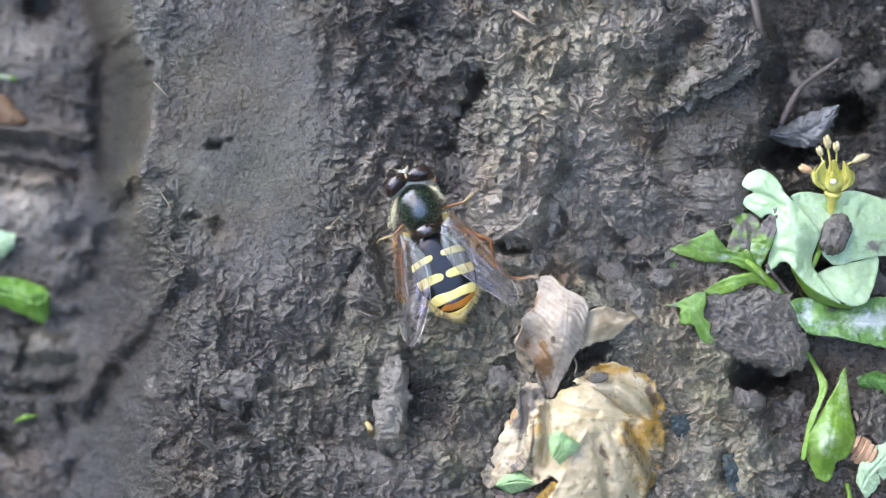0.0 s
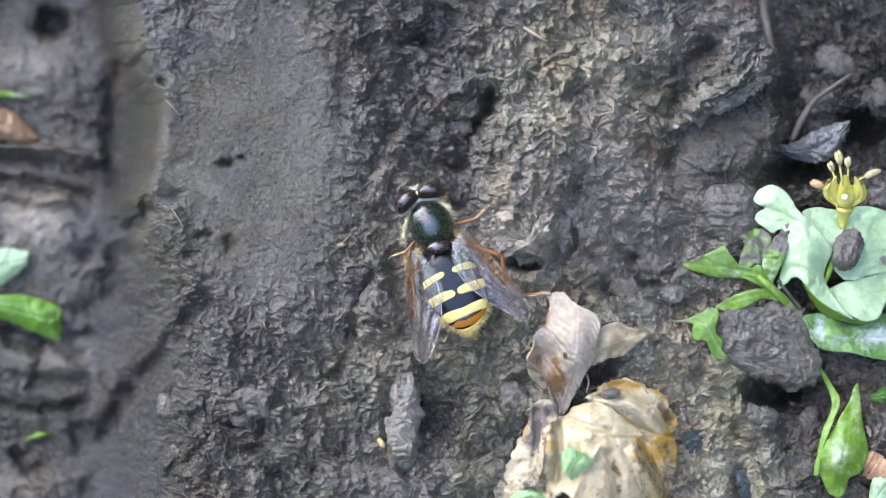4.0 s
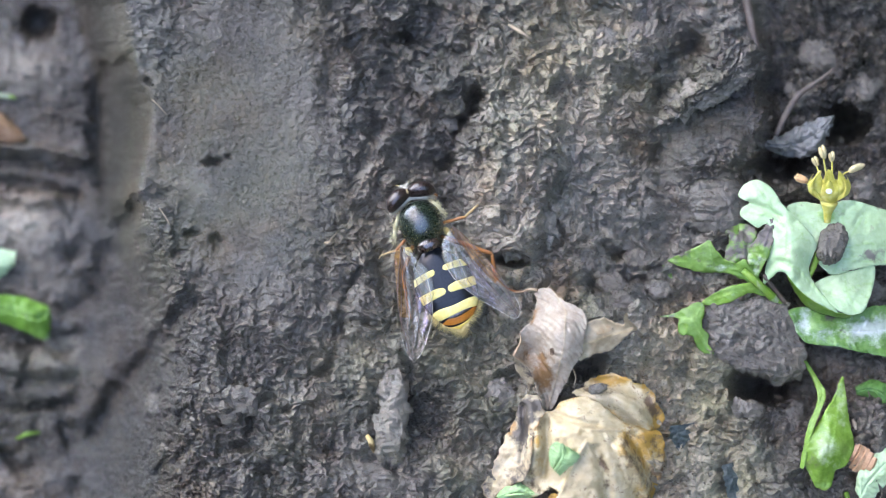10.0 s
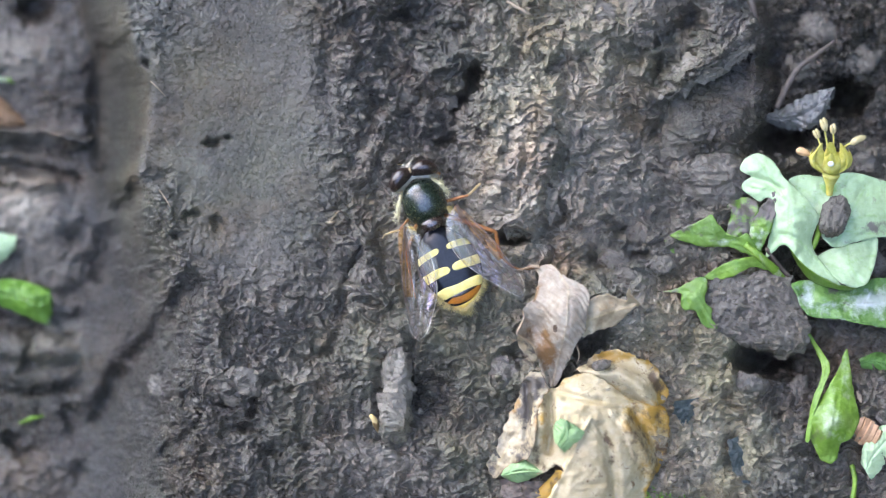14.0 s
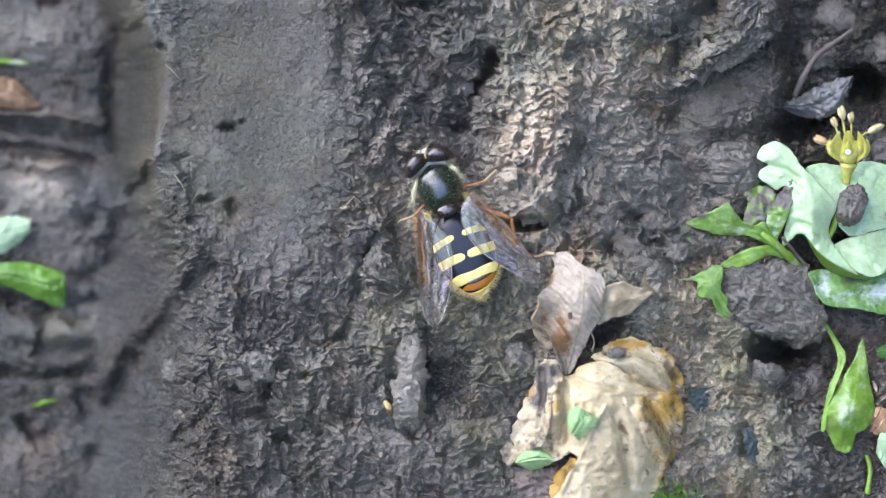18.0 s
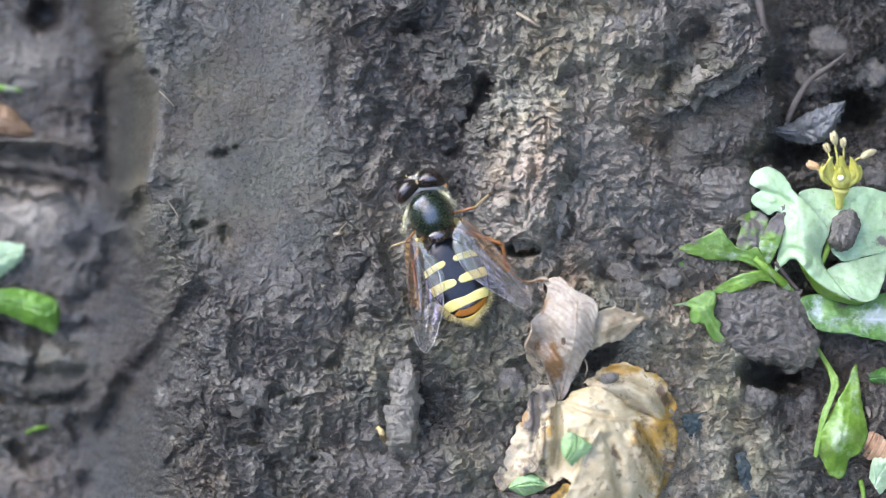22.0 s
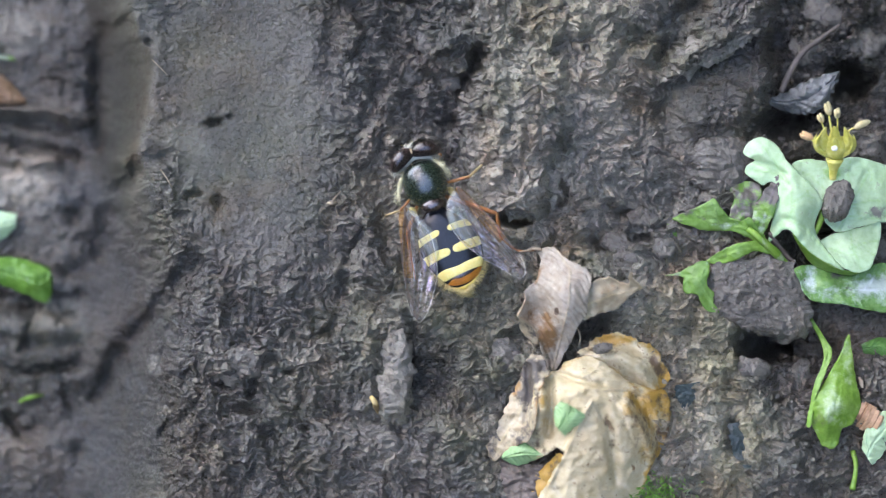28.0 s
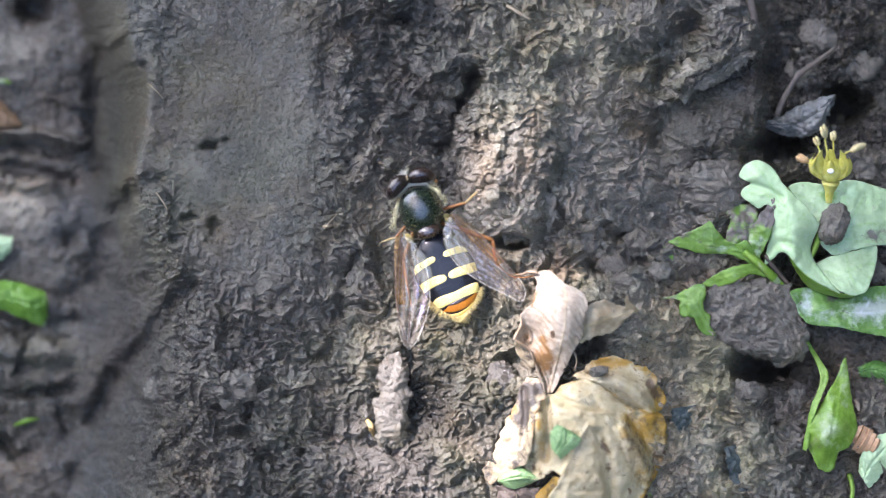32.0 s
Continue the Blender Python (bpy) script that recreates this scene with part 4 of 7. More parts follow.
# ---- the ground: one sheet, fine where it is looked at, out to the horizon ----
def ground_sheet():
    def axis(lo, hi, step, far):
        mid = np.arange(lo, hi + step / 2, step)
        out, d = [], step
        x = hi
        while x < far:
            d *= 1.22
            x += d
            out.append(x)
        low, d, x = [], step, lo
        while x > -far:
            d *= 1.22
            x -= d
            low.append(x)
        return np.concatenate([low[::-1], mid, out])
    xs, ys = axis(-0.0455, 0.0455, 0.000074, 400.0), axis(-0.0275, 0.0280, 0.000074, 400.0)
    x, y = np.meshgrid(xs, ys, indexing="ij")
    near = smooth((0.12 - np.hypot(x, y)) / 0.05)
    cx, cy = np.clip(x, -0.13, 0.13), np.clip(y, -0.045, 0.13)
    u, v = plan_of(cx, cy)
    h, rough, damp_shade = terrain(u, v)
    h = h * near + (1 - near) * 60 * np.clip(np.hypot(x, y), 0, 30) / 30 * fbm(x / 3.1, y / 3.1, 3, 5)
    z = h * MM
    k = z / STAND[2] * near
    px, py = x + (STAND[0] - x) * k, y + (STAND[1] - y) * k
    n, m = x.shape
    me = bpy.data.meshes.new("ground")
    me.vertices.add(n * m)
    me.vertices.foreach_set("co", np.stack([px, py, z], -1).astype(np.float32).ravel())
    i = (np.arange(n - 1)[:, None] * m + np.arange(m - 1)[None]).ravel()
    loops = np.stack([i, i + m, i + m + 1, i + 1], -1).astype(np.int32).ravel()
    me.loops.add(len(loops))
    me.loops.foreach_set("vertex_index", loops)
    me.polygons.add(len(i))
    me.polygons.foreach_set("loop_start", (np.arange(len(i)) * 4).astype(np.int32))
    me.polygons.foreach_set("use_smooth", np.ones(len(i), bool))
    me.update(calc_edges=True)
    # mask of real damp together with painted shade and sheen
    layer = me.attributes.new("damp_shade", "FLOAT", "POINT")
    layer.data.foreach_set("value", (damp_shade * near + 0.3 * (1 - near)).astype(np.float32).ravel())
    layer = me.attributes.new("olive_bank", "FLOAT", "POINT")
    layer.data.foreach_set("value", (olive_slope(u, v) * near).astype(np.float32).ravel())
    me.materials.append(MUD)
    return tagged(new("ground", me), "wet grey-brown trampled mud with ridges and cracks", "ground", kind="structure")


ground = ground_sheet()


# ---- an unseen dark wall added round the mud to shape the skylight, open above ----
def sky_screen():
    """A wall all round in place of foliage, low towards the south, with a gap where the sun comes through."""
    n, m = 260, 36
    a = np.linspace(radians(168), radians(470), n)[:, None] + np.zeros((1, m))
    k = np.linspace(0, 1, m)[None] + np.zeros((n, 1))
    r = 2.8 + 0.25 * fbm(a * 5, k * 6, 3, 15) - 1.3 * k ** 1.5
    south = np.clip(-np.sin(a), 0, 1)
    top = 3.4 - 1.5 * south + 0.8 * fbm(a * 4, a * 0, 4, 16)
    g = np.stack([r * np.cos(a), r * np.sin(a), -0.1 + k * top], -1)
    out = np.stack([(r + 0.3) * np.cos(a), (r + 0.3) * np.sin(a), -0.1 + k * top], -1)
    ob = new("backdrop", link_mesh("backdrop", *grid_shell(g, out), SCREEN_GREEN))
    return tagged(ob, "unseen dark green wall around the mud, standing in for woodland", "woodland", kind="structure")


SCREEN_GREEN = surface("screen_green", [(0.02, 0.035, 0.012), (0.04, 0.07, 0.02), (0.07, 0.11, 0.035)], 6.0, 60.0, (0.5, 0.8), 0.8, 30.0, 0.03)
sky_screen()


# ---- the hoverfly ----
FLY_TURN = 18.8
FLY_AT = spot(779, 407, 4.0) - np.array([0, 0, 4.0 * MM])


def on_fly(u, v, z):
    """The plan's (u, v) at the height z, in the fly's own millimetres."""
    d = (spot(u, v, z) - FLY_AT) / MM
    c, k = math.cos(radians(FLY_TURN)), math.sin(radians(FLY_TURN))
    return np.array([d[0] * c + d[1] * k, d[1] * c - d[0] * k, z])


def flat_on_fly(z, *points):
    return [tuple(on_fly(u, v, z)[:2]) for u, v in points]


def mm(shape):
    return [np.asarray(p, float) * MM for p in shape[0]], shape[1]


def hull(rings, sides=36):
    """A closed body through rings (y, centre x, centre z, half width, height above, depth below), in millimetres."""
    verts, faces = [], []
    for y, cx, cz, w, up, down in rings:
        for k in range(sides):
            a = 2 * math.pi * k / sides
            s = math.sin(a)
            verts.append(np.array([cx + w * math.cos(a), y, cz + (up if s > 0 else down) * s]))
    for i in range(len(rings) - 1):
        for k in range(sides):
            a, b = i * sides + k, i * sides + (k + 1) % sides
            faces.append((a, b, b + sides, a + sides))
    faces += [tuple(range(sides))[::-1], tuple(range((len(rings) - 1) * sides, len(rings) * sides))]
    return verts, faces


def dense(rings, n):
    return [tuple(r) for r in resample(rings, n)]


ABDOMEN = dense([(-0.35, 0.10, 2.7, 0.95, 0.5, 0.5), (-0.9, 0.14, 2.6, 1.55, 0.75, 0.8), (-1.6, 0.20, 2.5, 2.1, 0.92, 1.0), (-2.6, 0.30, 2.4, 2.62, 1.02, 1.1), (-4.0, 0.42, 2.3, 2.85, 1.05, 1.1),
                 (-5.4, 0.55, 2.2, 2.62, 0.98, 1.0), (-6.5, 0.62, 2.1, 2.15, 0.85, 0.9), (-7.3, 0.55, 2.0, 1.55, 0.68, 0.7), (-7.9, 0.46, 1.9, 0.95, 0.48, 0.5), (-8.25, 0.42, 1.8, 0.35, 0.2, 0.2)], 40)
_ab = np.array(ABDOMEN)


def back_height(x, y):
    """Height of the abdomen's back in millimetres."""
    cx, cz, w, up = [np.interp(-y, -_ab[:, 0], _ab[:, k]) for k in (1, 2, 3, 4)]
    return cz + up * np.sqrt(np.clip(1 - ((x - cx) / w) ** 2, 0, 1))


def band(centre, widths, n=30, m=9, lift=0.03):
    """A marking that lies on the abdomen along a line of (x, y), with a half width at each point."""
    c = resample(centre, n)
    w = np.interp(np.linspace(0, 1, n), np.linspace(0, 1, len(widths)), widths)
    w = w * np.sqrt(np.clip(1 - np.abs(np.linspace(-1, 1, n)) ** 10, 0.02, 1))
    t = np.linspace(-1, 1, m)
    x = np.repeat(c[:, :1], m, 1)
    y = c[:, 1:2] + w[:, None] * t[None]
    cx, hw = np.interp(-y, -_ab[:, 0], _ab[:, 1]), np.interp(-y, -_ab[:, 0], _ab[:, 3])
    x = np.clip(x, cx - hw * 0.985, cx + hw * 0.985)
    z = back_height(x, y)
    edge = 1 - 0.8 * np.abs(t[None]) ** 6
    return grid_shell(np.stack([x, y, z + lift * edge], -1), np.stack([x, y, z - 0.08], -1))


def hairs(seeds, out, length, spread, radius, n, seed):
    """Many short hairs from places chosen by seeds(), leaning outward by out(place)."""
    rnd = random.Random(seed)
    shapes = []
    for _ in range(n):
        p = np.array(seeds(rnd), float)
        d = np.array(out(p), float) + np.array([rnd.gauss(0, spread) for _ in range(3)])
        d = d / np.linalg.norm(d) * length * rnd.uniform(0.6, 1.15)
        shapes.append(tube([p, p + d * 0.55 + [0, 0, 0.02], p + d + [0, 0, -0.03]], [radius, radius * 0.7, radius * 0.15], 3))
    return joined(*shapes)


def wing(parent, hinge, lead, trail, heights, veins):
    """A wing on its hinge: clear skin, amber fore edge, a pale lobe near the body, and its veins."""
    n, m = 44, 40
    a, b = resample(lead, n), resample(trail, n)
    t = np.linspace(0, 1, m)[None, :, None]
    p = a[:, None] * (1 - t) + b[:, None] * t
    s = np.linspace(0, 1, n)[:, None]
    z = heights[0] + (heights[1] - heights[0]) * s + 0.28 * (1 - t[..., 0]) + 0.08 * np.sin(26 * t[..., 0] * (0.55 + 0.45 * s) + 2 * s) * smooth(s / 0.2)
    top = np.concatenate([p, z[..., None]], -1) - np.array(hinge)

    def strip(i0, i1, j0, j1, thick=0.02):
        g = top[i0:i1, j0:j1]
        return mm(grid_shell(g, g - np.array([0, 0, thick])))
    ob = new("wing", link_mesh("wing", *strip(0, n, 11, m), WING))
    ob.parent, ob.location = parent, Vector(hinge) * MM
    tagged(ob, label="clear brown-veined wing with violet sheen")
    part("fore_edge", strip(0, 27, 0, 12), WING_AMBER, ob, "amber-brown fore edge of the wing")
    part("wing_tip", strip(26, n, 0, 12), WING, ob)
    part("wing_rim", mm(tube(np.concatenate([top[n - 10:, 0], top[n - 1, 1:], top[n - 2::-1, m - 1][:34]]), 0.03, 5)), DUST, ob, "pale wing margin")
    for line, r in veins:
        pts = []
        for i, j in line:
            x, y = i * (n - 1), j * (m - 1)
            i0, j0 = min(int(x), n - 2), min(int(y), m - 2)
            fx, fy = x - i0, y - j0
            q = (top[i0, j0] * (1 - fx) + top[i0 + 1, j0] * fx) * (1 - fy) + (top[i0, j0 + 1] * (1 - fx) + top[i0 + 1, j0 + 1] * fx) * fy
            pts.append(q + np.array([0, 0, 0.015]))
        part("vein", mm(tube(pts, [r, r * 0.9, r * 0.55], 5, 18)), VEIN, ob)
    return ob


def leg(parent, hip, knee, ankle, toes, r=0.22, shank=None):
    ob = part("leg", mm(tube([hip, (np.array(hip) + np.array(knee)) / 2 + [0, 0, 0.15], knee], [r * 0.8, r, r * 0.75], 8, 10)), LEG, parent, "orange-brown leg")
    part("shank", mm(tube([knee, (np.array(knee) + np.array(ankle)) / 2, ankle], [r * 0.7, r * 0.8, r * 0.55], 7, 8)), shank or SHANK, ob)
    part("foot", mm(tube([ankle, *toes], [r * 0.5] + [r * 0.38] * len(toes), 6, 9)), shank or SHANK, ob)
    return ob


def hoverfly():
    fly = thing("hoverfly", FLY_AT, "black hoverfly with yellow abdominal bands resting on wet mud", "hoverfly")
    fly.rotation_euler = (0, 0, radians(FLY_TURN))
    part("thorax", mm(hull(dense([(4.35, 0.0, 3.3, 0.5, 0.4, 0.5), (4.15, 0.0, 3.3, 1.05, 0.8, 1.0), (3.7, 0.02, 3.2, 1.6, 1.3, 1.3), (2.8, 0.05, 3.1, 1.97, 1.6, 1.5), (1.9, 0.06, 3.1, 2.05, 1.6, 1.5), (1.1, 0.06, 3.1, 1.8, 1.35, 1.4), (0.4, 0.06, 3.1, 1.25, 0.85, 1.1), (0.0, 0.07, 3.1, 0.9, 0.55, 0.8)], 26))), THORAX, fly, "glossy black-bronze thorax")
    part("scutellum", mm(ellipsoid((0.08, 0.10, 3.72), (1.08, 0.66, 0.52))), SCUTELLUM, fly, "glossy brown-black scutellum")
    part("abdomen", mm(hull(ABDOMEN)), BLACK, fly, "black abdomen")
    for line, w in ((((749, 480), (760, 471), (776, 461), (791, 453)), [0.34, 0.32, 0.30, 0.28]), (((805, 447), (820, 441), (840, 435), (858, 432)), [0.28, 0.32, 0.34, 0.34]),
                    (((755, 515), (772, 504), (790, 494), (811, 486)), [0.46, 0.44, 0.42, 0.34]), (((815, 484), (834, 476), (852, 470), (870, 463)), [0.34, 0.42, 0.44, 0.44])):
        part("yellow_band", mm(band(flat_on_fly(3.2, *line), w)), PALE_YELLOW, fly, "pale yellow band")
    part("yellow_band", mm(band(flat_on_fly(3.0, (784, 543), (800, 531), (828, 519), (852, 508), (872, 500)), [0.50, 0.50, 0.40, 0.46, 0.50])), PALE_YELLOW, fly, "creamy yellow band")
    part("tail_patch", mm(band(flat_on_fly(2.7, (806, 546), (820, 541), (838, 533), (854, 524), (869, 513)), [0.08, 0.40, 0.50, 0.40, 0.08])), RUST, fly, "rust-orange tail patch")
    part("tail_shade", mm(band(flat_on_fly(2.9, (812, 536), (828, 531), (844, 523), (860, 514)), [0.05, 0.17, 0.17, 0.05], lift=0.06)), SCUTELLUM, fly, "dark edge of the tail patch")
    part("yellow_rim", mm(band(flat_on_fly(2.5, (792, 546), (806, 553), (826, 555), (846, 546), (862, 530), (873, 512)), [0.24, 0.26, 0.24, 0.22, 0.22, 0.20], lift=0.05)), YELLOW, fly, "golden rim of the abdomen")
    part("gloss_stripe", mm(band(flat_on_fly(3.2, (772, 516), (812, 502), (862, 484)), [0.05, 0.05, 0.05], lift=0.012)), BLACK, fly)

    def rim_seed(r):
        a = r.uniform(-1.05, 1.0)
        y = -8.2 + 2.2 * abs(a) ** 2.2 * r.uniform(0.9, 1.0)
        k = np.interp(-y, -_ab[:, 0], _ab[:, 3])
        return (np.interp(-y, -_ab[:, 0], _ab[:, 1]) + k * 0.96 * (1 if a > 0 else -1) * min(1, abs(a) * 1.6), y, 2.0 + 0.35 * r.random())
    part("tail_hairs", mm(hairs(rim_seed, lambda p: (0.45 * (p[0] - 0.45), -0.75, 0.05), 0.75, 0.28, 0.022, 420, 5)), FUR, fly, "pale golden hair fringe")
    part("tail_tuft", mm(hairs(lambda r: (0.55 + r.gauss(0, 0.28), -8.0 + r.gauss(0, 0.12), 1.8), lambda p: (0.15, -1, -0.1), 1.1, 0.18, 0.022, 110, 6)), FUR, fly)
    # head
    part("head", mm(tube([on_fly(u, v, z) for u, v, z in ((713, 351, 2.4), (720, 344, 2.9), (732, 332, 3.1), (745, 322, 3.1), (762, 319, 3.1), (779, 320, 2.9), (788, 321, 2.4))], [0.20, 0.32, 0.34, 0.28, 0.34, 0.32, 0.20], 14, 34)), SILVER, fly, "silvery dusted head")

    def eye_shape(centre, turn):
        verts, faces = ellipsoid((0, 0, 0), (1.42, 0.76, 1.0), (0, 0, 0), 22, 34)
        c, k = math.cos(radians(turn)), math.sin(radians(turn))
        out = []
        for x, y, z in verts:
            y = y - 0.16 * (x * x - 0.7)
            out.append(centre + np.array([x * c - y * k, x * k + y * c, z]))
        return out, faces
    for centre, turn in ((on_fly(724, 326, 3.5), 47 - FLY_TURN), (on_fly(765, 308, 3.5), 6 - FLY_TURN)):
        part("eye", mm(eye_shape(centre, turn)), EYE, fly, "glossy dark brown compound eye")
    part("forehead", mm(ellipsoid(on_fly(741, 311, 4.15), (0.10, 0.26, 0.14), (0, 0, 0), 8, 12)), SHANK, fly)
    for line in (((712, 352, 2.6), (719, 347, 3.1), (727, 342, 3.3)), ((790, 322, 2.6), (784, 318, 3.1), (778, 321, 3.3))):
        pts = [on_fly(*p) for p in line]
        part("cheek_fur", mm(joined(tube(pts, [0.10, 0.16, 0.08], 8, 10), hairs(lambda r: pts[r.randrange(3)] + [r.gauss(0, 0.12), r.gauss(0, 0.12), 0.1], lambda p: (0.2, -0.5, 0.6), 0.4, 0.5, 0.02, 70, 17))), DUST, fly, "cream fur behind the eye")
    part("face", mm(ellipsoid((-0.32, 5.80, 2.70), (0.52, 0.42, 0.75))), DUST, fly, "cream face")
    for x, tip in ((-0.52, -0.85), (-0.12, 0.10)):
        an = part("antenna", mm(tube([(x, 5.85, 3.3), (x * 1.2, 6.05, 3.4), (tip * 0.8, 6.18, 3.35)], [0.07, 0.09, 0.11], 8, 7)), DUST, fly)
        part("bristle", mm(tube([(tip * 0.8, 6.18, 3.42), (tip * 1.4, 6.4, 3.5)], [0.035, 0.012], 5)), FUR, an)
    rnd_face = lambda r: (-0.35 + r.gauss(0, 0.42), 5.95 + r.gauss(0, 0.1), 2.8 + 0.4 * r.random())
    part("face_hairs", mm(hairs(rnd_face, lambda p: (0.25 * p[0], 1, 0.25), 0.34, 0.3, 0.022, 60, 9)), DUST, fly)
    for spine in (((727, 352, 3.0), (721, 372, 3.2), (719, 394, 2.8)), ((780, 326, 3.0), (794, 334, 3.2), (804, 348, 2.8))):
        line = [on_fly(*p) for p in spine]
        part("side_fur", mm(joined(tube(line, [0.12, 0.20, 0.12], 8, 12), hairs(lambda r: np.array(line[r.randrange(3)]) + [r.gauss(0, 0.14), r.gauss(0, 0.25), 0.1], lambda p: (0.5 if p[0] > 0 else -0.5, -0.3, 0.6), 0.5, 0.45, 0.024, 170, 11))), PALE_FUR, fly, "cream furred shoulder")
    for x, y in ((-1.85, 0.1), (2.15, 0.75)):
        part("side_fur", mm(joined(ellipsoid((x, y, 2.9), (0.30, 0.5, 0.4), (0, 0, 20), 8, 12), hairs(lambda r: (x + r.gauss(0, 0.2), y + r.gauss(0, 0.35), 3.3), lambda p: (0.2, -0.2, 1), 0.34, 0.5, 0.022, 90, 12))), FUR, fly)

    def thorax_seed(r):
        a, y = r.uniform(0.35, 2.8), r.uniform(0.8, 4.0)
        w = np.interp(y, (0.4, 1.1, 1.9, 2.8, 3.6, 4.2), (1.25, 1.8, 2.05, 1.98, 1.65, 1.0))
        return (0.05 + w * math.cos(a), y, 3.1 + 0.72 * w * math.sin(a))
    part("thorax_down", mm(hairs(thorax_seed, lambda p: (0.3 * p[0], 0.1, 0.9), 0.26, 0.3, 0.012, 260, 14)), FUR, fly)
    # wings: the same pattern of veins on both
    pattern = [([(0, 0.02), (0.5, 0.0), (0.98, 0.0)], 0.055), ([(0, 0.08), (0.4, 0.13), (0.72, 0.02)], 0.045), ([(0.02, 0.14), (0.5, 0.24), (0.93, 0.095)], 0.045), ([(0.05, 0.2), (0.5, 0.40), (0.95, 0.40)], 0.05),
               ([(0.06, 0.26), (0.45, 0.55), (0.86, 0.75)], 0.048), ([(0.05, 0.34), (0.32, 0.66), (0.62, 0.98)], 0.042), ([(0.04, 0.42), (0.2, 0.75), (0.38, 0.98)], 0.042), ([(0.86, 0.72), (0.9, 0.5), (0.95, 0.3)], 0.034), ([(0.36, 0.10), (0.38, 0.3), (0.40, 0.5)], 0.034)]
    right = wing(fly, (2.0, 0.7, 4.0), [(2.75, 1.05), (3.45, 0.0), (4.76, -2.75), (5.69, -5.3), (6.28, -7.3), (6.25, -8.4), (5.85, -8.92)],
                 [(1.5, 0.1), (1.15, -0.6), (1.0, -2.2), (1.6, -4.15), (2.85, -5.95), (4.1, -7.4), (5.3, -8.75), (5.80, -8.95)], (3.75, 3.1), pattern)
    left = wing(fly, (-1.8, 0.5, 4.0), [(-2.45, 0.75), (-3.25, 0.1), (-3.95, -2.5), (-4.54, -5.2), (-4.98, -7.6), (-5.0, -8.9), (-4.62, -9.78)],
                [(-1.6, -0.1), (-1.3, -0.9), (-1.05, -2.4), (-1.15, -4.2), (-1.5, -5.9), (-2.3, -7.4), (-3.5, -9.1), (-4.5, -9.82)], (3.75, 3.1), pattern)
    for ob, hinge, lines in ((right, (2.0, 0.7, 4.0), (((818, 408), (806, 414), (802, 422), (808, 436), (822, 456), (840, 476)), ((826, 408), (834, 420), (842, 438), (848, 455), (850, 468), (848, 478)))),
                             (left, (-1.8, 0.5, 4.0), (((758, 436), (768, 438), (779, 450), (788, 470), (791, 490), (786, 506)), ((752, 440), (752, 452), (756, 466), (764, 482), (773, 496), (782, 508))))):
        pts = [[tuple(np.array(on_fly(u, v, 3.9)[:2]) - hinge[:2]) for u, v in line] for line in lines]
        a, b = resample(pts[0], 16), resample(pts[1], 16)
        t = np.linspace(0, 1, 7)[None, :, None]
        p = a[:, None] * (1 - t) + b[:, None] * t
        z = np.full(p.shape[:2] + (1,), -0.12) + 0.10 * np.sin(6 * t)
        g = np.concatenate([p, z], -1)
        part("wing_lobe", mm(grid_shell(g, g - np.array([0, 0, 0.02]))), LOBE, ob, "milky rear lobe of the wing")
    # legs
    leg(fly, (1.5, 1.8, 1.9), (4.15, 1.6, 2.6), (5.9, 2.5, 1.0), [(6.3, 2.8, 0.6), (6.6, 3.0, 0.3)], 0.17)
    leg(fly, (1.5, 0.6, 1.9), on_fly(892, 420, 2.6), on_fly(899, 462, 1.8), [on_fly(924, 483, 1.0), on_fly(946, 486, 0.8), on_fly(966, 482, 1.6)], 0.24, LEG)
    leg(fly, (1.2, 3.6, 2.0), (2.3, 4.4, 2.0), (1.7, 5.4, 0.9), [(1.3, 5.8, 0.4), (0.9, 6.0, 0.2)], 0.2, LEG)
    leg(fly, (-1.4, 1.6, 1.9), on_fly(722, 416, 2.0), on_fly(697, 424, 0.6), [on_fly(694, 427, 0.3), on_fly(692, 431, 0.1)], 0.14)
    leg(fly, (-1.3, 0.6, 1.9), (-3.0, -1.6, 2.2), (-3.4, -4.0, 1.0), [(-3.5, -5.0, 0.5), (-3.6, -5.8, 0.3)], 0.22, LEG)
    leg(fly, (-1.2, 3.6, 2.0), (-2.0, 4.3, 1.8), (-1.7, 5.3, 0.9), [(-1.4, 5.7, 0.4), (-1.1, 6.0, 0.2)], 0.2, LEG)
    return fly, left, right


fly, wing_left, wing_right = hoverfly()


# ---- fallen leaves ----
def leaf_thing(name, centre, label, category, group=""):
    o = spot(centre[0], centre[1], ground_at(*centre))
    return thing(name, o, label, category, group), o


def sheets(parent, origin, specs):
    for name, shape, material, label in specs:
        part(name, shifted(shape, origin), material, parent, label)


def curl_lines(u, v):
    """Wrinkles that run round the curl of the dry leaf."""
    d = np.hypot(u - 900, (v - 700) * 0.9) + 12 * fbm(u / 60, v / 60, 2, 61)
    return (0.06 * np.sin(d / 1.5 + 5 * fbm(u / 40, v / 40, 2, 62)) + 0.10 * crumple(d / 9, u / 60, 2, 65)) * smooth((u - 950) / 40) + 0.18 * crumple(d / 24, u / 70, 3, 63)


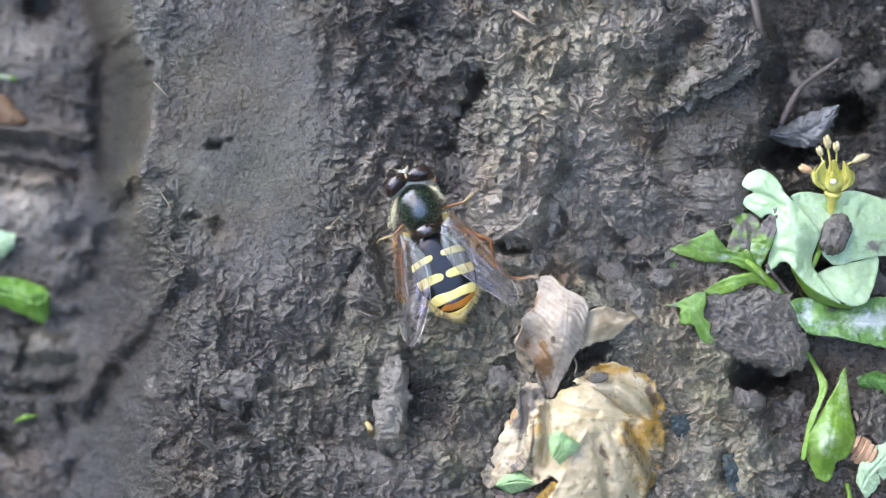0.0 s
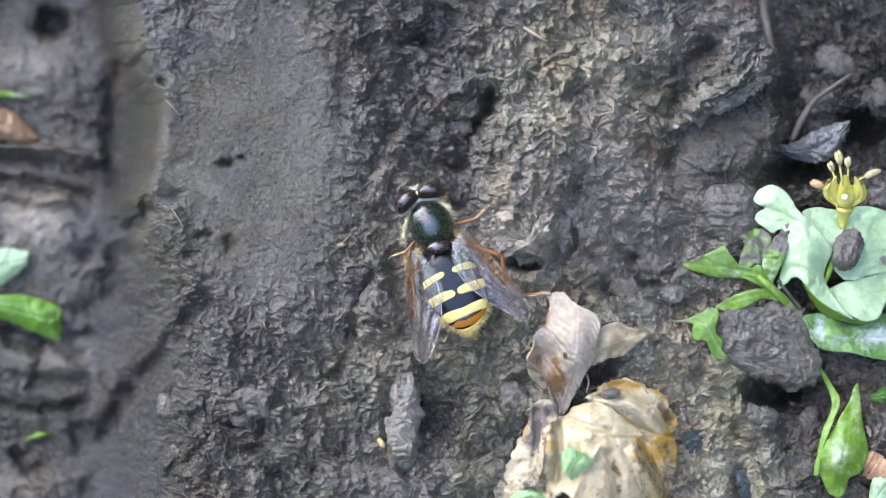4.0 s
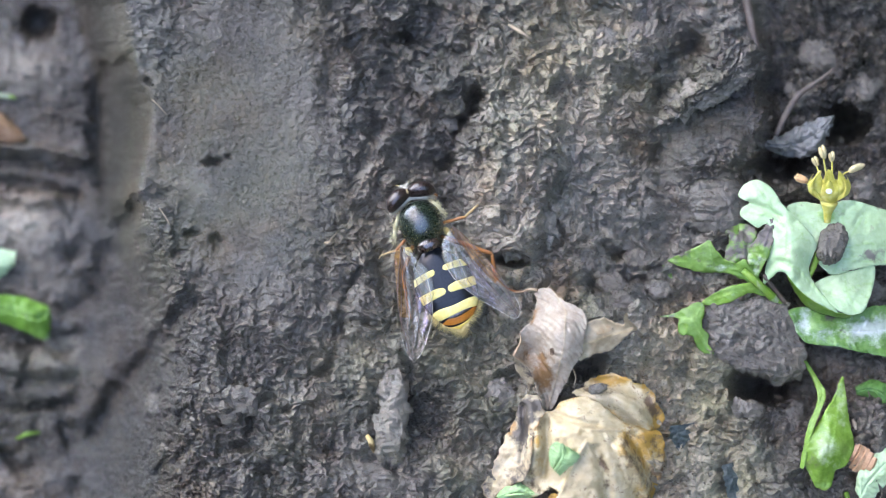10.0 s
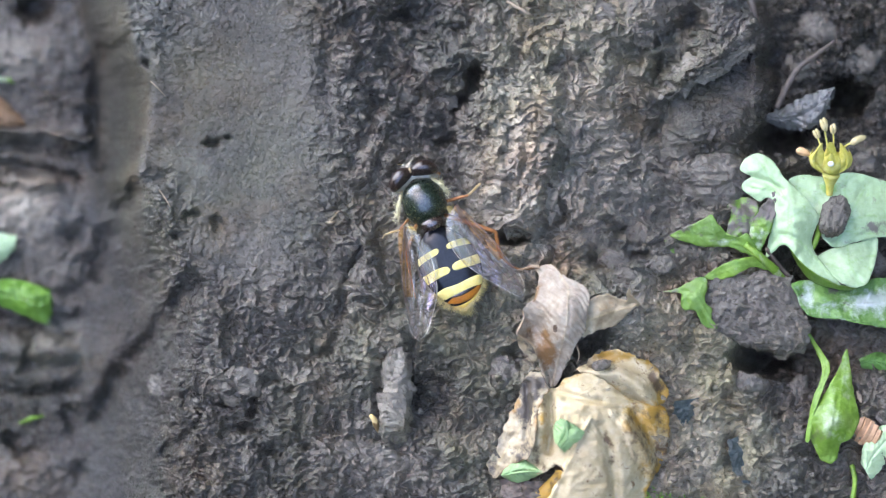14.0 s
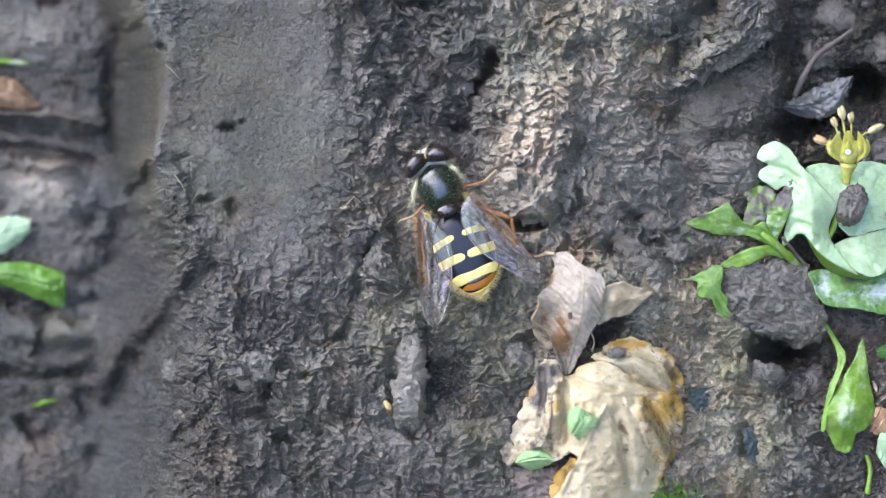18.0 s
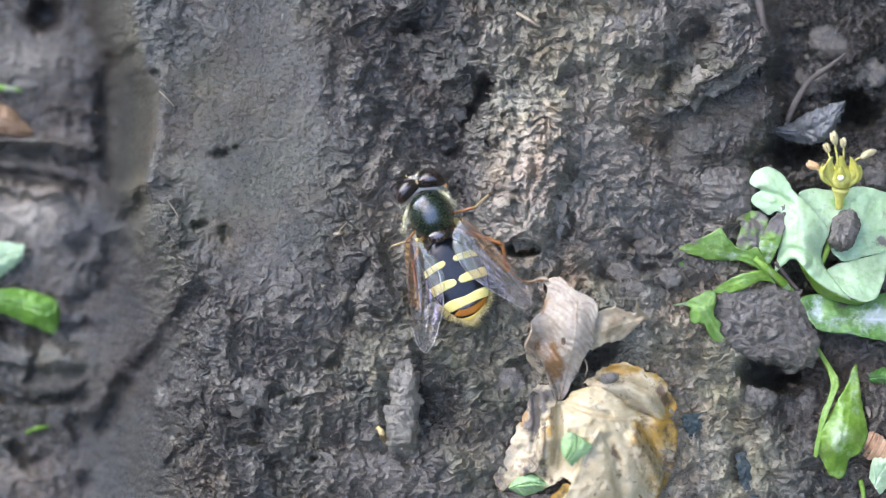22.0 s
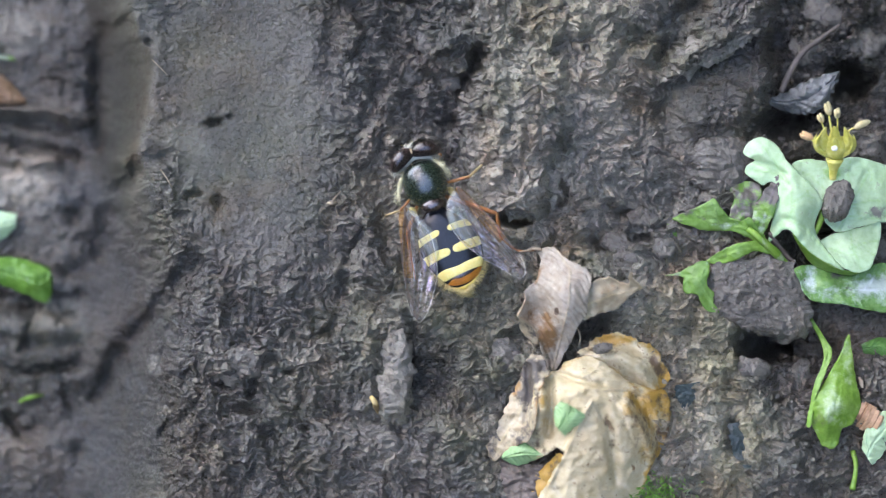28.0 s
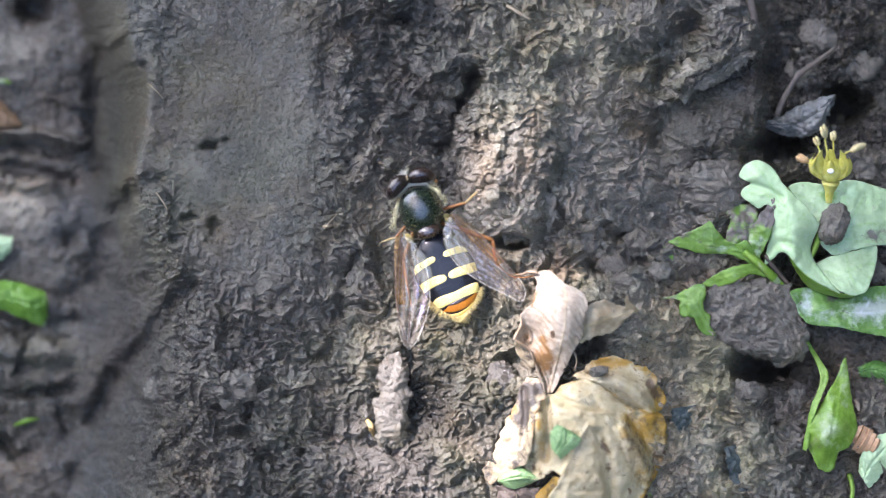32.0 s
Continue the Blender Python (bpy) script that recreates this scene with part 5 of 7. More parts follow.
def curled_leaf():
    leaf, o = leaf_thing("dry_leaf", (990, 600), "curled dry grey-brown leaf with a small hole on mud", "leaf", "fallen leaves")
    leaf_part("leaf_blade", leaf, o, [(966, 488), (978, 480), (991, 479), (1004, 489), (1016, 500), (1036, 509), (1051, 519), (1059, 530), (1058, 552), (1053, 576), (1051, 598), (1043, 611), (1035, 622), (1027, 642), (1014, 664), (1004, 688), (992, 697), (983, 691), (975, 672), (969, 655), (966, 640), (959, 622), (948, 612), (937, 608), (931, 600), (937, 588), (943, 572), (941, 559), (950, 548), (961, 540), (967, 520), (970, 500)],
              [(970, 490, 1.6), (1000, 486, 3.0), (1035, 510, 4.0), (1058, 535, 4.2), (1052, 597, 3.2), (1030, 635, 2.2), (996, 692, -0.4), (977, 672, 0.2), (966, 640, 1.6), (936, 603, 3.0), (943, 565, 2.6), (968, 520, 2.4), (1008, 555, 4.9), (1030, 560, 5.0), (990, 610, 2.6), (956, 598, 1.2), (968, 570, 2.6), (1020, 605, 4.0), (985, 655, 0.7)],
              L_CURL, "thin silvery-brown crinkled blade", curl_lines,
              # rust-brown stains, with shade of the curl's hollow painted in
              lambda u, v, e: 0.7 * bump(u, v, 954, 596, 15, 26, 1, -15) + 0.8 * bump(u, v, 980, 645, 18, 50, 1, 15) + 0.75 * bump(u, v, 965, 530, 7, 24, 1, 20) + 0.4 * bump(u, v, 985, 590, 20, 50, 1) + 0.3 * bump(u, v, 995, 685, 16, 16, 1),
              # dark spot drawn for the hole; hollow of the curl painted darker
              lambda u, v, e: 2.0 * bump(u, v, 998.5, 592, 4, 7, 1, 0, 4) + 0.45 * bump(u, v, 950, 600, 10, 14, 1),
              [([(992, 694), (1006, 640), (1020, 580), (1022, 520), (1000, 484)], 2.0)], 2.2, 0.14, 1.0, 3, 0.06, 0.05, 0.18)
    leaf_part("leaf_flap", leaf, o, [(1050, 550), (1070, 535), (1086, 531), (1101, 535), (1117, 542), (1127, 541), (1126, 530), (1129, 522), (1134, 532), (1141, 542), (1150, 550), (1138, 557), (1120, 574), (1100, 590), (1080, 594), (1062, 601), (1046, 607), (1049, 578)],
              [(1050, 552, 3.2), (1086, 532, 3.4), (1117, 543, 3.2), (1129, 524, 5.0), (1150, 550, 3.4), (1120, 574, 2.4), (1080, 594, 2.2), (1046, 606, 2.6), (1080, 562, 3.7), (1120, 556, 3.2)],
              L_FLAP, "pale pointed side flap", None, lambda u, v, e: 0.5 * bump(u, v, 1085, 555, 34, 12, 1, -8), None, [([(1052, 580), (1090, 566), (1146, 550)], 2.0)], 3.2, 0.14, 1.4, 8, 0.12, 0.10, 0.3)
    leaf_part("leaf_lip", leaf, o, [(932, 602), (946, 611), (960, 622), (967, 640), (965, 655), (955, 648), (944, 636), (934, 622)],
              [(932, 602, 2.6), (960, 622, 1.7), (967, 642, 1.2), (955, 648, 0.2), (936, 622, 0.8), (950, 628, 1.6)], L_FLAP, "grey curled lip", None, None, lambda u, v, e: 0.45 + 0 * u, (), 3.0, 0.14, 1.0, 9, 0.15, 0.1)
    sheets(leaf, o, [
        ("leaf_rim", tube(at_plan([(941, 560, 2.85), (943, 574, 3.0), (936, 590, 3.2), (932, 601, 3.25), (946, 611, 2.7), (959, 622, 2.2), (966, 640, 1.9)]), [0.00006, 0.0001, 0.00012, 0.00013, 0.00012, 0.0001, 0.00006], 6, 30), TAN_PALE, "pale curled rim"),
        ("fibre", tube(at_plan([(1036, 622, 2.8), (1041, 638, 1.8), (1037, 655, 1.2)]), 0.00009, 5, 8), STRAW, ""),
        ("leaf_stalk", tube(at_plan([(972, 484, 2.2), (958, 482, 2.0), (946, 486, 1.2), (930, 488, 0.8)]), [0.00016, 0.00015, 0.00012, 0.00008], 6, 14), TAN_PALE, "thin curved stalk")])
    return leaf


def folds(u, v):
    """Folds of the crumpled leaf."""
    h = -0.8 * np.exp(-(line_distance(u, v, [(1078, 765), (1092, 800), (1100, 840), (1104, 890)]) / 9) ** 2)
    h = h + 0.4 * np.exp(-(line_distance(u, v, [(1062, 752), (1034, 800), (1008, 850), (985, 900)]) / 5) ** 2)
    h = h - 0.7 * smooth((np.interp(v, (752, 900), (1062, 985)) - u) / 9) * smooth((v - 762) / 25)
    h = h - 0.7 * np.exp(-(line_distance(u, v, [(1112, 702), (1150, 720), (1192, 728)]) / 6) ** 2) - 0.6 * np.exp(-(line_distance(u, v, [(1000, 700), (1030, 712), (1080, 722)]) / 6) ** 2)
    h = h + 0.7 * np.exp(-(line_distance(u, v, [(1120, 760), (1150, 800), (1170, 850)]) / 9) ** 2) - 0.7 * np.exp(-(line_distance(u, v, [(1140, 745), (1170, 790), (1185, 830)]) / 7) ** 2)
    h = h + 0.6 * np.exp(-(line_distance(u, v, [(972, 715), (975, 760), (966, 800)]) / 8) ** 2) - 0.9 * np.exp(-(line_distance(u, v, [(990, 712), (992, 760), (985, 810)]) / 6) ** 2)
    return h + 0.13 * crumple(u / 34 + 0.5 * fbm(u / 60, v / 60, 2, 5), v / 30, 2, 71) + 0.06 * crumple(u / 13, v / 11, 2, 73)


def crumpled_leaf():
    leaf, o = leaf_thing("dead_leaf", (1060, 790), "crumpled tan dead leaf with orange and brown mottling on mud", "leaf", "fallen leaves")
    mottled = lambda u, v: smooth((u - 1070 - 0.35 * (v - 720)) / 50) * smooth((v - 715) / 30)
    leaf_part("leaf_blade", leaf, o, [(986, 700), (1003, 695), (1015, 682), (1040, 672), (1065, 673), (1090, 687), (1108, 701), (1126, 715), (1160, 723), (1190, 731), (1200, 760), (1197, 800), (1186, 835), (1165, 870), (1150, 912), (1122, 948), (968, 948), (988, 888), (1011, 846), (1001, 833), (976, 848), (957, 846), (949, 826), (954, 790), (957, 742), (970, 712)],
              [(990, 702, 2.6), (1015, 684, 2.2), (1040, 673, 2.0), (1066, 675, 2.2), (1108, 702, 2.4), (1160, 724, 1.6), (1192, 733, 0.8), (1199, 770, 0.4), (1186, 835, 0.2), (1150, 905, 0.2), (1120, 945, 0.4), (1045, 945, 3.4), (970, 945, 3.0), (1011, 848, 4.0), (957, 842, 2.0), (954, 790, 2.8), (960, 740, 3.2), (1040, 715, 4.2), (1062, 750, 4.6), (1110, 760, 3.9), (1150, 790, 2.8), (1010, 790, 3.7), (1050, 860, 4.0), (1100, 860, 3.2), (1150, 850, 1.6)],
              L_TAN, "pale tan blade with yellow-brown mottling", folds,
              lambda u, v, e: 0.46 * mottled(u, v) + 0.5 * bump(u, v, 1165, 745, 40, 24, 1) + 0.55 * bump(u, v, 975, 750, 12, 55, 1) + 0.4 * bump(u, v, 1022, 690, 20, 12, 1) + 0.35 * np.exp(-(e / 6) ** 2) + 0.25 * bump(u, v, 1060, 735, 50, 16, 1),
              lambda u, v, e: 0.36 * mottled(u, v) + 0.6 * bump(u, v, 1096, 800, 10, 40, 1, -15) + 0.5 * bump(u, v, 1062, 735, 9, 9, 1) + 0.75 * bump(u, v, 1188, 800, 10, 7, 1) + 0.55 * bump(u, v, 962, 810, 12, 26, 1) + 0.5 * bump(u, v, 975, 730, 16, 12, 1) + 0.16 * bump(u, v, 1055, 840, 26, 24, 1) + 0.4 * bump(u, v, 985, 835, 22, 12, 1) + 0.04,
              [([(1002, 704), (1050, 728), (1090, 730), (1170, 727)], 2.4), ([(1090, 732), (1118, 770), (1140, 825)], 1.8), ([(1130, 730), (1160, 752), (1182, 790)], 1.6), ([(1060, 752), (1085, 800), (1095, 850)], 1.6), ([(1062, 750), (1030, 802), (1000, 860)], 2.2), ([(1030, 716), (1060, 700), (1085, 690)], 1.6), ([(1150, 728), (1165, 775), (1168, 830)], 1.4)],
              3.4, 0.15, 1.4, 12, 0.12, 0.07, 0.15, 0.16)
    leaf_part("back_lobe", leaf, o, [(1036, 664), (1053, 653), (1062, 641), (1085, 634), (1105, 630), (1126, 635), (1150, 645), (1170, 652), (1180, 666), (1190, 690), (1199, 706), (1193, 722), (1180, 729), (1155, 730), (1125, 724), (1100, 708), (1075, 688), (1050, 676)],
              [(1038, 664, 1.4), (1062, 641, 1.0), (1105, 630, 0.9), (1150, 645, 0.6), (1190, 690, 0.3), (1190, 724, 0.4), (1125, 724, 0.9), (1060, 680, 1.2), (1100, 670, 2.6), (1140, 690, 2.4), (1165, 700, 1.6)],
              L_TAN, "pale lobe with orange-brown edges", lambda u, v: 0.5 * np.cos(line_distance(u, v, [(1050, 668), (1110, 672), (1150, 700), (1170, 726)]) / 7.0) * 0.8 + 0.12 * crumple(u / 30, v / 24, 3, 72),
              lambda u, v, e: 0.5 * np.exp(-(e / 14) ** 2) * smooth((u - 1050) / 30) + 0.7 * bump(u, v, 1095, 645, 26, 12, 1) + 0.7 * bump(u, v, 1185, 705, 20, 22, 1), lambda u, v, e: 0.55 * bump(u, v, 1080, 657, 22, 10, 1) + 0.6 * bump(u, v, 1178, 690, 12, 24, 1, -20) + 0.2, [([(1050, 668), (1110, 680), (1160, 720)], 2.0), ([(1100, 660), (1150, 680), (1185, 715)], 1.6)], 3.4, 0.14, 2.2, 22, 0.12, 0.08, 0.2)
    leaf_part("left_flap", leaf, o, [(935, 706), (926, 730), (912, 755), (900, 785), (886, 815), (877, 832), (883, 850), (894, 857), (905, 845), (924, 834), (945, 824), (956, 812), (962, 780), (967, 745), (978, 715), (986, 703), (983, 685), (971, 671), (955, 668), (943, 681)],
              [(935, 706, 1.6), (912, 755, 1.0), (886, 815, 0.0), (880, 845, -0.5), (905, 845, 0.2), (945, 824, 2.2), (960, 780, 3.4), (972, 730, 3.8), (984, 700, 2.8), (970, 673, 2.6), (950, 672, 2.2), (930, 780, 1.6), (958, 700, 3.4), (945, 740, 2.6)],
              L_FLAP, "curled pale brown flap with dark stains", lambda u, v: 0.20 * crumple(u / 30, v / 26, 3, 74) - 0.9 * np.exp(-(line_distance(u, v, [(948, 690), (952, 740), (945, 790)]) / 6) ** 2),
              lambda u, v, e: 0.6 * bump(u, v, 975, 750, 14, 40, 1) + 0.45 * bump(u, v, 930, 735, 10, 24, 1, 20) + 0.4 * np.exp(-(e / 5) ** 2), lambda u, v, e: 0.85 * bump(u, v, 950, 730, 16, 34, 1) + 0.7 * bump(u, v, 965, 690, 26, 16, 1) + 0.5 * bump(u, v, 940, 815, 22, 12, 1, -20) + 0.55 * bump(u, v, 885, 835, 12, 16, 1) + 0.2, [([(955, 700), (935, 770), (890, 840)], 2.0)], 3.2, 0.15, 2.0, 17, 0.14, 0.10, 0.2)
    leaf_part("rust_strip", leaf, o, [(1004, 842), (1012, 852), (996, 888), (980, 948), (938, 948), (958, 892), (984, 860)], [(1006, 845, 2.6), (995, 890, 1.8), (980, 945, 1.2), (940, 945, 0.0), (958, 892, 0.4), (984, 860, 1.4)], L_TAN, "rust-orange underside strip", None, lambda u, v, e: 1.0 + 0 * u, lambda u, v, e: 0.3 + 0 * u, (), 4.0, 0.15, 1.2, 20, 0.15, 0.1)
    return leaf


def simple_leaf(name, label, centre, material, left, right, bulge=0.6, ruffle=0.15, ragged=0.0, seed=1, group="", rib=None, n=36, m=16, wave=60.0, fold=0.0, category="leaf", quilt=0.10):
    leaf, o = leaf_thing(name, centre, label, category, group)
    part("leaf_blade", shifted(blade(left, right, bulge, ruffle, ragged, 0.13, max(n, 60), max(m, 36), seed, wave, fold, 0.03, None, quilt), o), material, leaf)
    if rib:
        part("midrib", shifted(tube(at_plan(rib), [0.00013, 0.00012, 0.00006], 6, 20), o), material, leaf)
    return leaf


curled_leaf()
crumpled_leaf()
simple_leaf("green_leaflet", "small folded pale green leaflet on a dead leaf", (1019, 780), PALE_GREEN, [(996, 792, 4.3), (995, 768, 4.6), (1004, 753, 4.9), (1018, 754, 5.2)], [(1014, 812, 4.4), (1030, 798, 4.9), (1050, 777, 5.4), (1022, 757, 5.3)], 0.5, 0.1, 1.0, 31, "green leaflets", [(1005, 802, 4.9), (1018, 782, 5.5), (1020, 757, 5.4)], fold=0.3)
simple_leaf("green_leaflet", "small pale green leaflet tucked under a dead leaf", (938, 848), PALE_GREEN, [(902, 850, 0.4), (918, 832, 0.8), (940, 824, 1.2), (975, 842, 1.4)], [(904, 853, 0.4), (926, 864, 0.6), (950, 860, 0.9), (977, 848, 1.4)], 0.7, 0.1, 1.0, 32, "green leaflets", [(905, 851, 0.7), (940, 846, 2.0), (974, 845, 1.7)])
# dark sheet put in for the shade of the cavity below the leaf
simple_leaf("dark_leaf", "dark brown sheet standing in for the shaded cavity under the dead leaf", (930, 905), DARK_BROWN, [(900, 860, -0.4), (905, 900, -0.3), (915, 950, 0)], [(975, 862, 0.2), (975, 905, 0.4), (960, 950, 0.4)], 0.5, 0.4, 3, 33, "fallen leaves")
simple_leaf("grey_leaf", "slate-grey wet dead leaf on black earth", (1430, 208), GREY_LEAF, [(1370, 214, -2.6), (1402, 203, -2.0), (1448, 180, -1.2), (1494, 166, -1.0)], [(1372, 228, -2.6), (1410, 242, -2.0), (1455, 240, -1.4), (1482, 208, -1.0), (1496, 170, -1.0)], 0.8, 0.4, 2.5, 34, "fallen leaves", wave=40.0)
simple_leaf("brown_leaf", "blurred red-brown leaf scrap in the track", (25, 200), DRY_RUST, [(-60, 170, -11.4), (-10, 172, -11.4), (25, 185, -11.6), (62, 222, -12)], [(-60, 225, -11.4), (-10, 228, -11.4), (25, 232, -11.6), (64, 230, -12)], 0.5, 0.3, 2, 35, "fallen leaves")


# ---- the green plant ----
def green_plant():
    p, o = leaf_thing("green_plant", (1440, 420), "low plant with pale lobed leaves pressed into mud", "plant")
    no_stain = lambda u, v, e: 0.12 + 0 * u
    leaf_part("back_leaf", p, o, [(1412, 334), (1438, 322), (1480, 326), (1522, 318), (1570, 330), (1612, 350), (1612, 425), (1572, 433), (1532, 441), (1497, 451), (1478, 441), (1464, 420), (1458, 390), (1438, 364)],
              [(1412, 334, 0.6), (1480, 326, 0.2), (1570, 330, -0.6), (1610, 352, -0.8), (1610, 420, -0.6), (1532, 441, 0.4), (1495, 450, 0.6), (1462, 415, 0.4), (1440, 365, 0.6), (1520, 380, 1.2), (1570, 385, 0.6), (1470, 360, 0.8)],
              L_PALE, "broad pale green leaf", None, lambda u, v, e: 0.15 + 0.5 * bump(u, v, 1480, 345, 14, 24, 1), lambda u, v, e: 0.65 * bump(u, v, 1560, 412, 16, 10, 1) + 0.15, [([(1495, 449), (1515, 400), (1545, 350)], 1.8), ([(1510, 405), (1550, 395), (1605, 398)], 1.5), ([(1505, 420), (1540, 428), (1570, 425)], 1.4), ([(1520, 385), (1510, 350), (1515, 325)], 1.4), ([(1415, 338), (1445, 352), (1470, 375)], 1.4)], 4.0, 0.14, 0.8, 41, 0.16, 0.04, 0.1)
    leaf_part("lower_leaf", p, o, [(1455, 473), (1480, 456), (1510, 448), (1540, 440), (1567, 432), (1569, 460), (1561, 490), (1549, 516), (1522, 521), (1492, 506), (1470, 490)],
              [(1456, 473, 0.9), (1510, 448, 0.5), (1567, 434, -0.1), (1567, 465, 0.3), (1548, 516, 1.5), (1520, 520, 1.9), (1490, 505, 1.7), (1515, 478, 1.5)], L_PALE, "pale leaf folded at its edge", None, no_stain, None, [([(1516, 449), (1520, 480), (1536, 515)], 1.6), ([(1520, 478), (1545, 468), (1566, 466)], 1.3), ([(1522, 490), (1500, 488), (1475, 478)], 1.3)], 4.0, 0.14, 0.6, 42, 0.12, 0.04, 0.12)
    leaf_part("lobed_leaf", p, o, [(1326, 312), (1330, 300), (1340, 290), (1355, 284), (1371, 288), (1385, 298), (1395, 312), (1403, 325), (1416, 338), (1431, 352), (1446, 368), (1460, 385), (1466, 400), (1459, 418), (1453, 438), (1457, 456), (1472, 479), (1490, 500), (1505, 518), (1478, 506), (1450, 490), (1430, 472), (1414, 452), (1400, 446), (1386, 458), (1371, 470), (1374, 446), (1380, 420), (1385, 396), (1388, 374), (1376, 362), (1360, 369), (1346, 360), (1333, 351), (1329, 342), (1335, 332), (1346, 325), (1334, 319)],
              [(1330, 302, 1.8), (1355, 285, 1.8), (1385, 298, 2.0), (1430, 352, 2.6), (1464, 400, 2.2), (1455, 440, 1.6), (1490, 502, 2.2), (1503, 516, 2.0), (1450, 488, 2.6), (1412, 452, 2.6), (1372, 468, 0.8), (1380, 420, 1.9), (1388, 375, 2.4), (1346, 358, 1.9), (1330, 345, 1.8), (1348, 325, 2.1), (1360, 305, 2.6), (1365, 345, 2.5), (1410, 360, 3.2), (1425, 410, 3.4), (1430, 450, 2.9)],
              L_PALE, "pale two-lobed leaf", lambda u, v: 0.16 * np.sin(line_distance(u, v, [(1372, 470), (1400, 445), (1420, 452)]) / 3.6) * np.exp(-(line_distance(u, v, [(1372, 470), (1400, 445), (1420, 452)]) / 30) ** 2) - 0.5 * np.exp(-(line_distance(u, v, [(1346, 325), (1372, 334), (1400, 350)]) / 6) ** 2),
              no_stain, lambda u, v, e: 0.6 * bump(u, v, 1414, 437, 10, 4, 1, -20) + 0.55 * bump(u, v, 1407, 417, 6, 4, 1) + 0.5 * bump(u, v, 1398, 368, 5, 4, 1), [([(1385, 462), (1412, 415), (1412, 370), (1365, 305)], 1.6), ([(1408, 365), (1380, 348), (1345, 342)], 1.3), ([(1412, 400), (1435, 385), (1455, 392)], 1.2), ([(1405, 430), (1432, 440), (1470, 480), (1498, 512)], 1.4)], 3.4, 0.15, 0.5, 45, 0.10, 0.04, 0.12)
    leaf_part("leaf_underside", p, o, [(1413, 453), (1430, 470), (1450, 488), (1478, 505), (1505, 517), (1530, 522), (1516, 527), (1484, 522), (1452, 510), (1432, 488)], [(1413, 453, 2.0), (1450, 488, 2.2), (1505, 517, 1.7), (1530, 522, 1.5), (1484, 522, 0.6), (1452, 510, 0.2), (1432, 488, 0.6)], L_YELLOW, "bright green shaded underside", None, None, None, (), 4.0, 0.14, 0.4, 47, 0.06, 0.02)
    leaf_part("dark_leaf", p, o, [(1417, 516), (1440, 508), (1470, 511), (1500, 521), (1530, 518), (1570, 505), (1616, 515), (1616, 590), (1560, 590), (1500, 578), (1452, 573), (1433, 556), (1425, 535)],
              [(1417, 516, 0.6), (1440, 508, 0.2), (1500, 521, -0.4), (1570, 507, -0.6), (1614, 518, -1.0), (1614, 586, -0.4), (1560, 589, 0.2), (1500, 577, 0.6), (1452, 572, 0.6), (1428, 540, 0.7), (1480, 545, 0.7), (1550, 548, 0.2)],
              L_DEEP, "deep green leaf with whitish bloom", None, lambda u, v, e: 0.62 * bump(u, v, 1440, 540, 20, 30, 1) + 0.5 * bump(u, v, 1520, 555, 60, 22, 1) + 0.5 * bump(u, v, 1580, 540, 40, 20, 1) + 0.15, lambda u, v, e: 0.6 * bump(u, v, 1490, 526, 20, 7, 1) + 0.1, [([(1430, 540), (1490, 552), (1560, 552), (1612, 548)], 1.8), ([(1470, 549), (1485, 565), (1495, 576)], 1.3), ([(1510, 553), (1528, 568), (1540, 584)], 1.3), ([(1555, 552), (1572, 566), (1585, 586)], 1.3), ([(1540, 552), (1555, 535), (1572, 512)], 1.3), ([(1500, 553), (1515, 540), (1530, 524)], 1.3)], 4.0, 0.14, 0.9, 48, 0.16, 0.05, 0.15)
    sheets(p, o, [("stalk", tube(at_plan([(1448, 462, 1.2), (1461, 436, 1.2), (1468, 412, 0.8)]), 0.0003, 7, 12), YELLOW_GREEN, ""),
                  ("stalk", tube(at_plan([(1372, 452, 1.6), (1398, 486, 0.2), (1420, 510, -0.4)]), [0.0002, 0.00024, 0.0002], 7, 12), DARK_BROWN, "rust-brown stalk")])
    return p


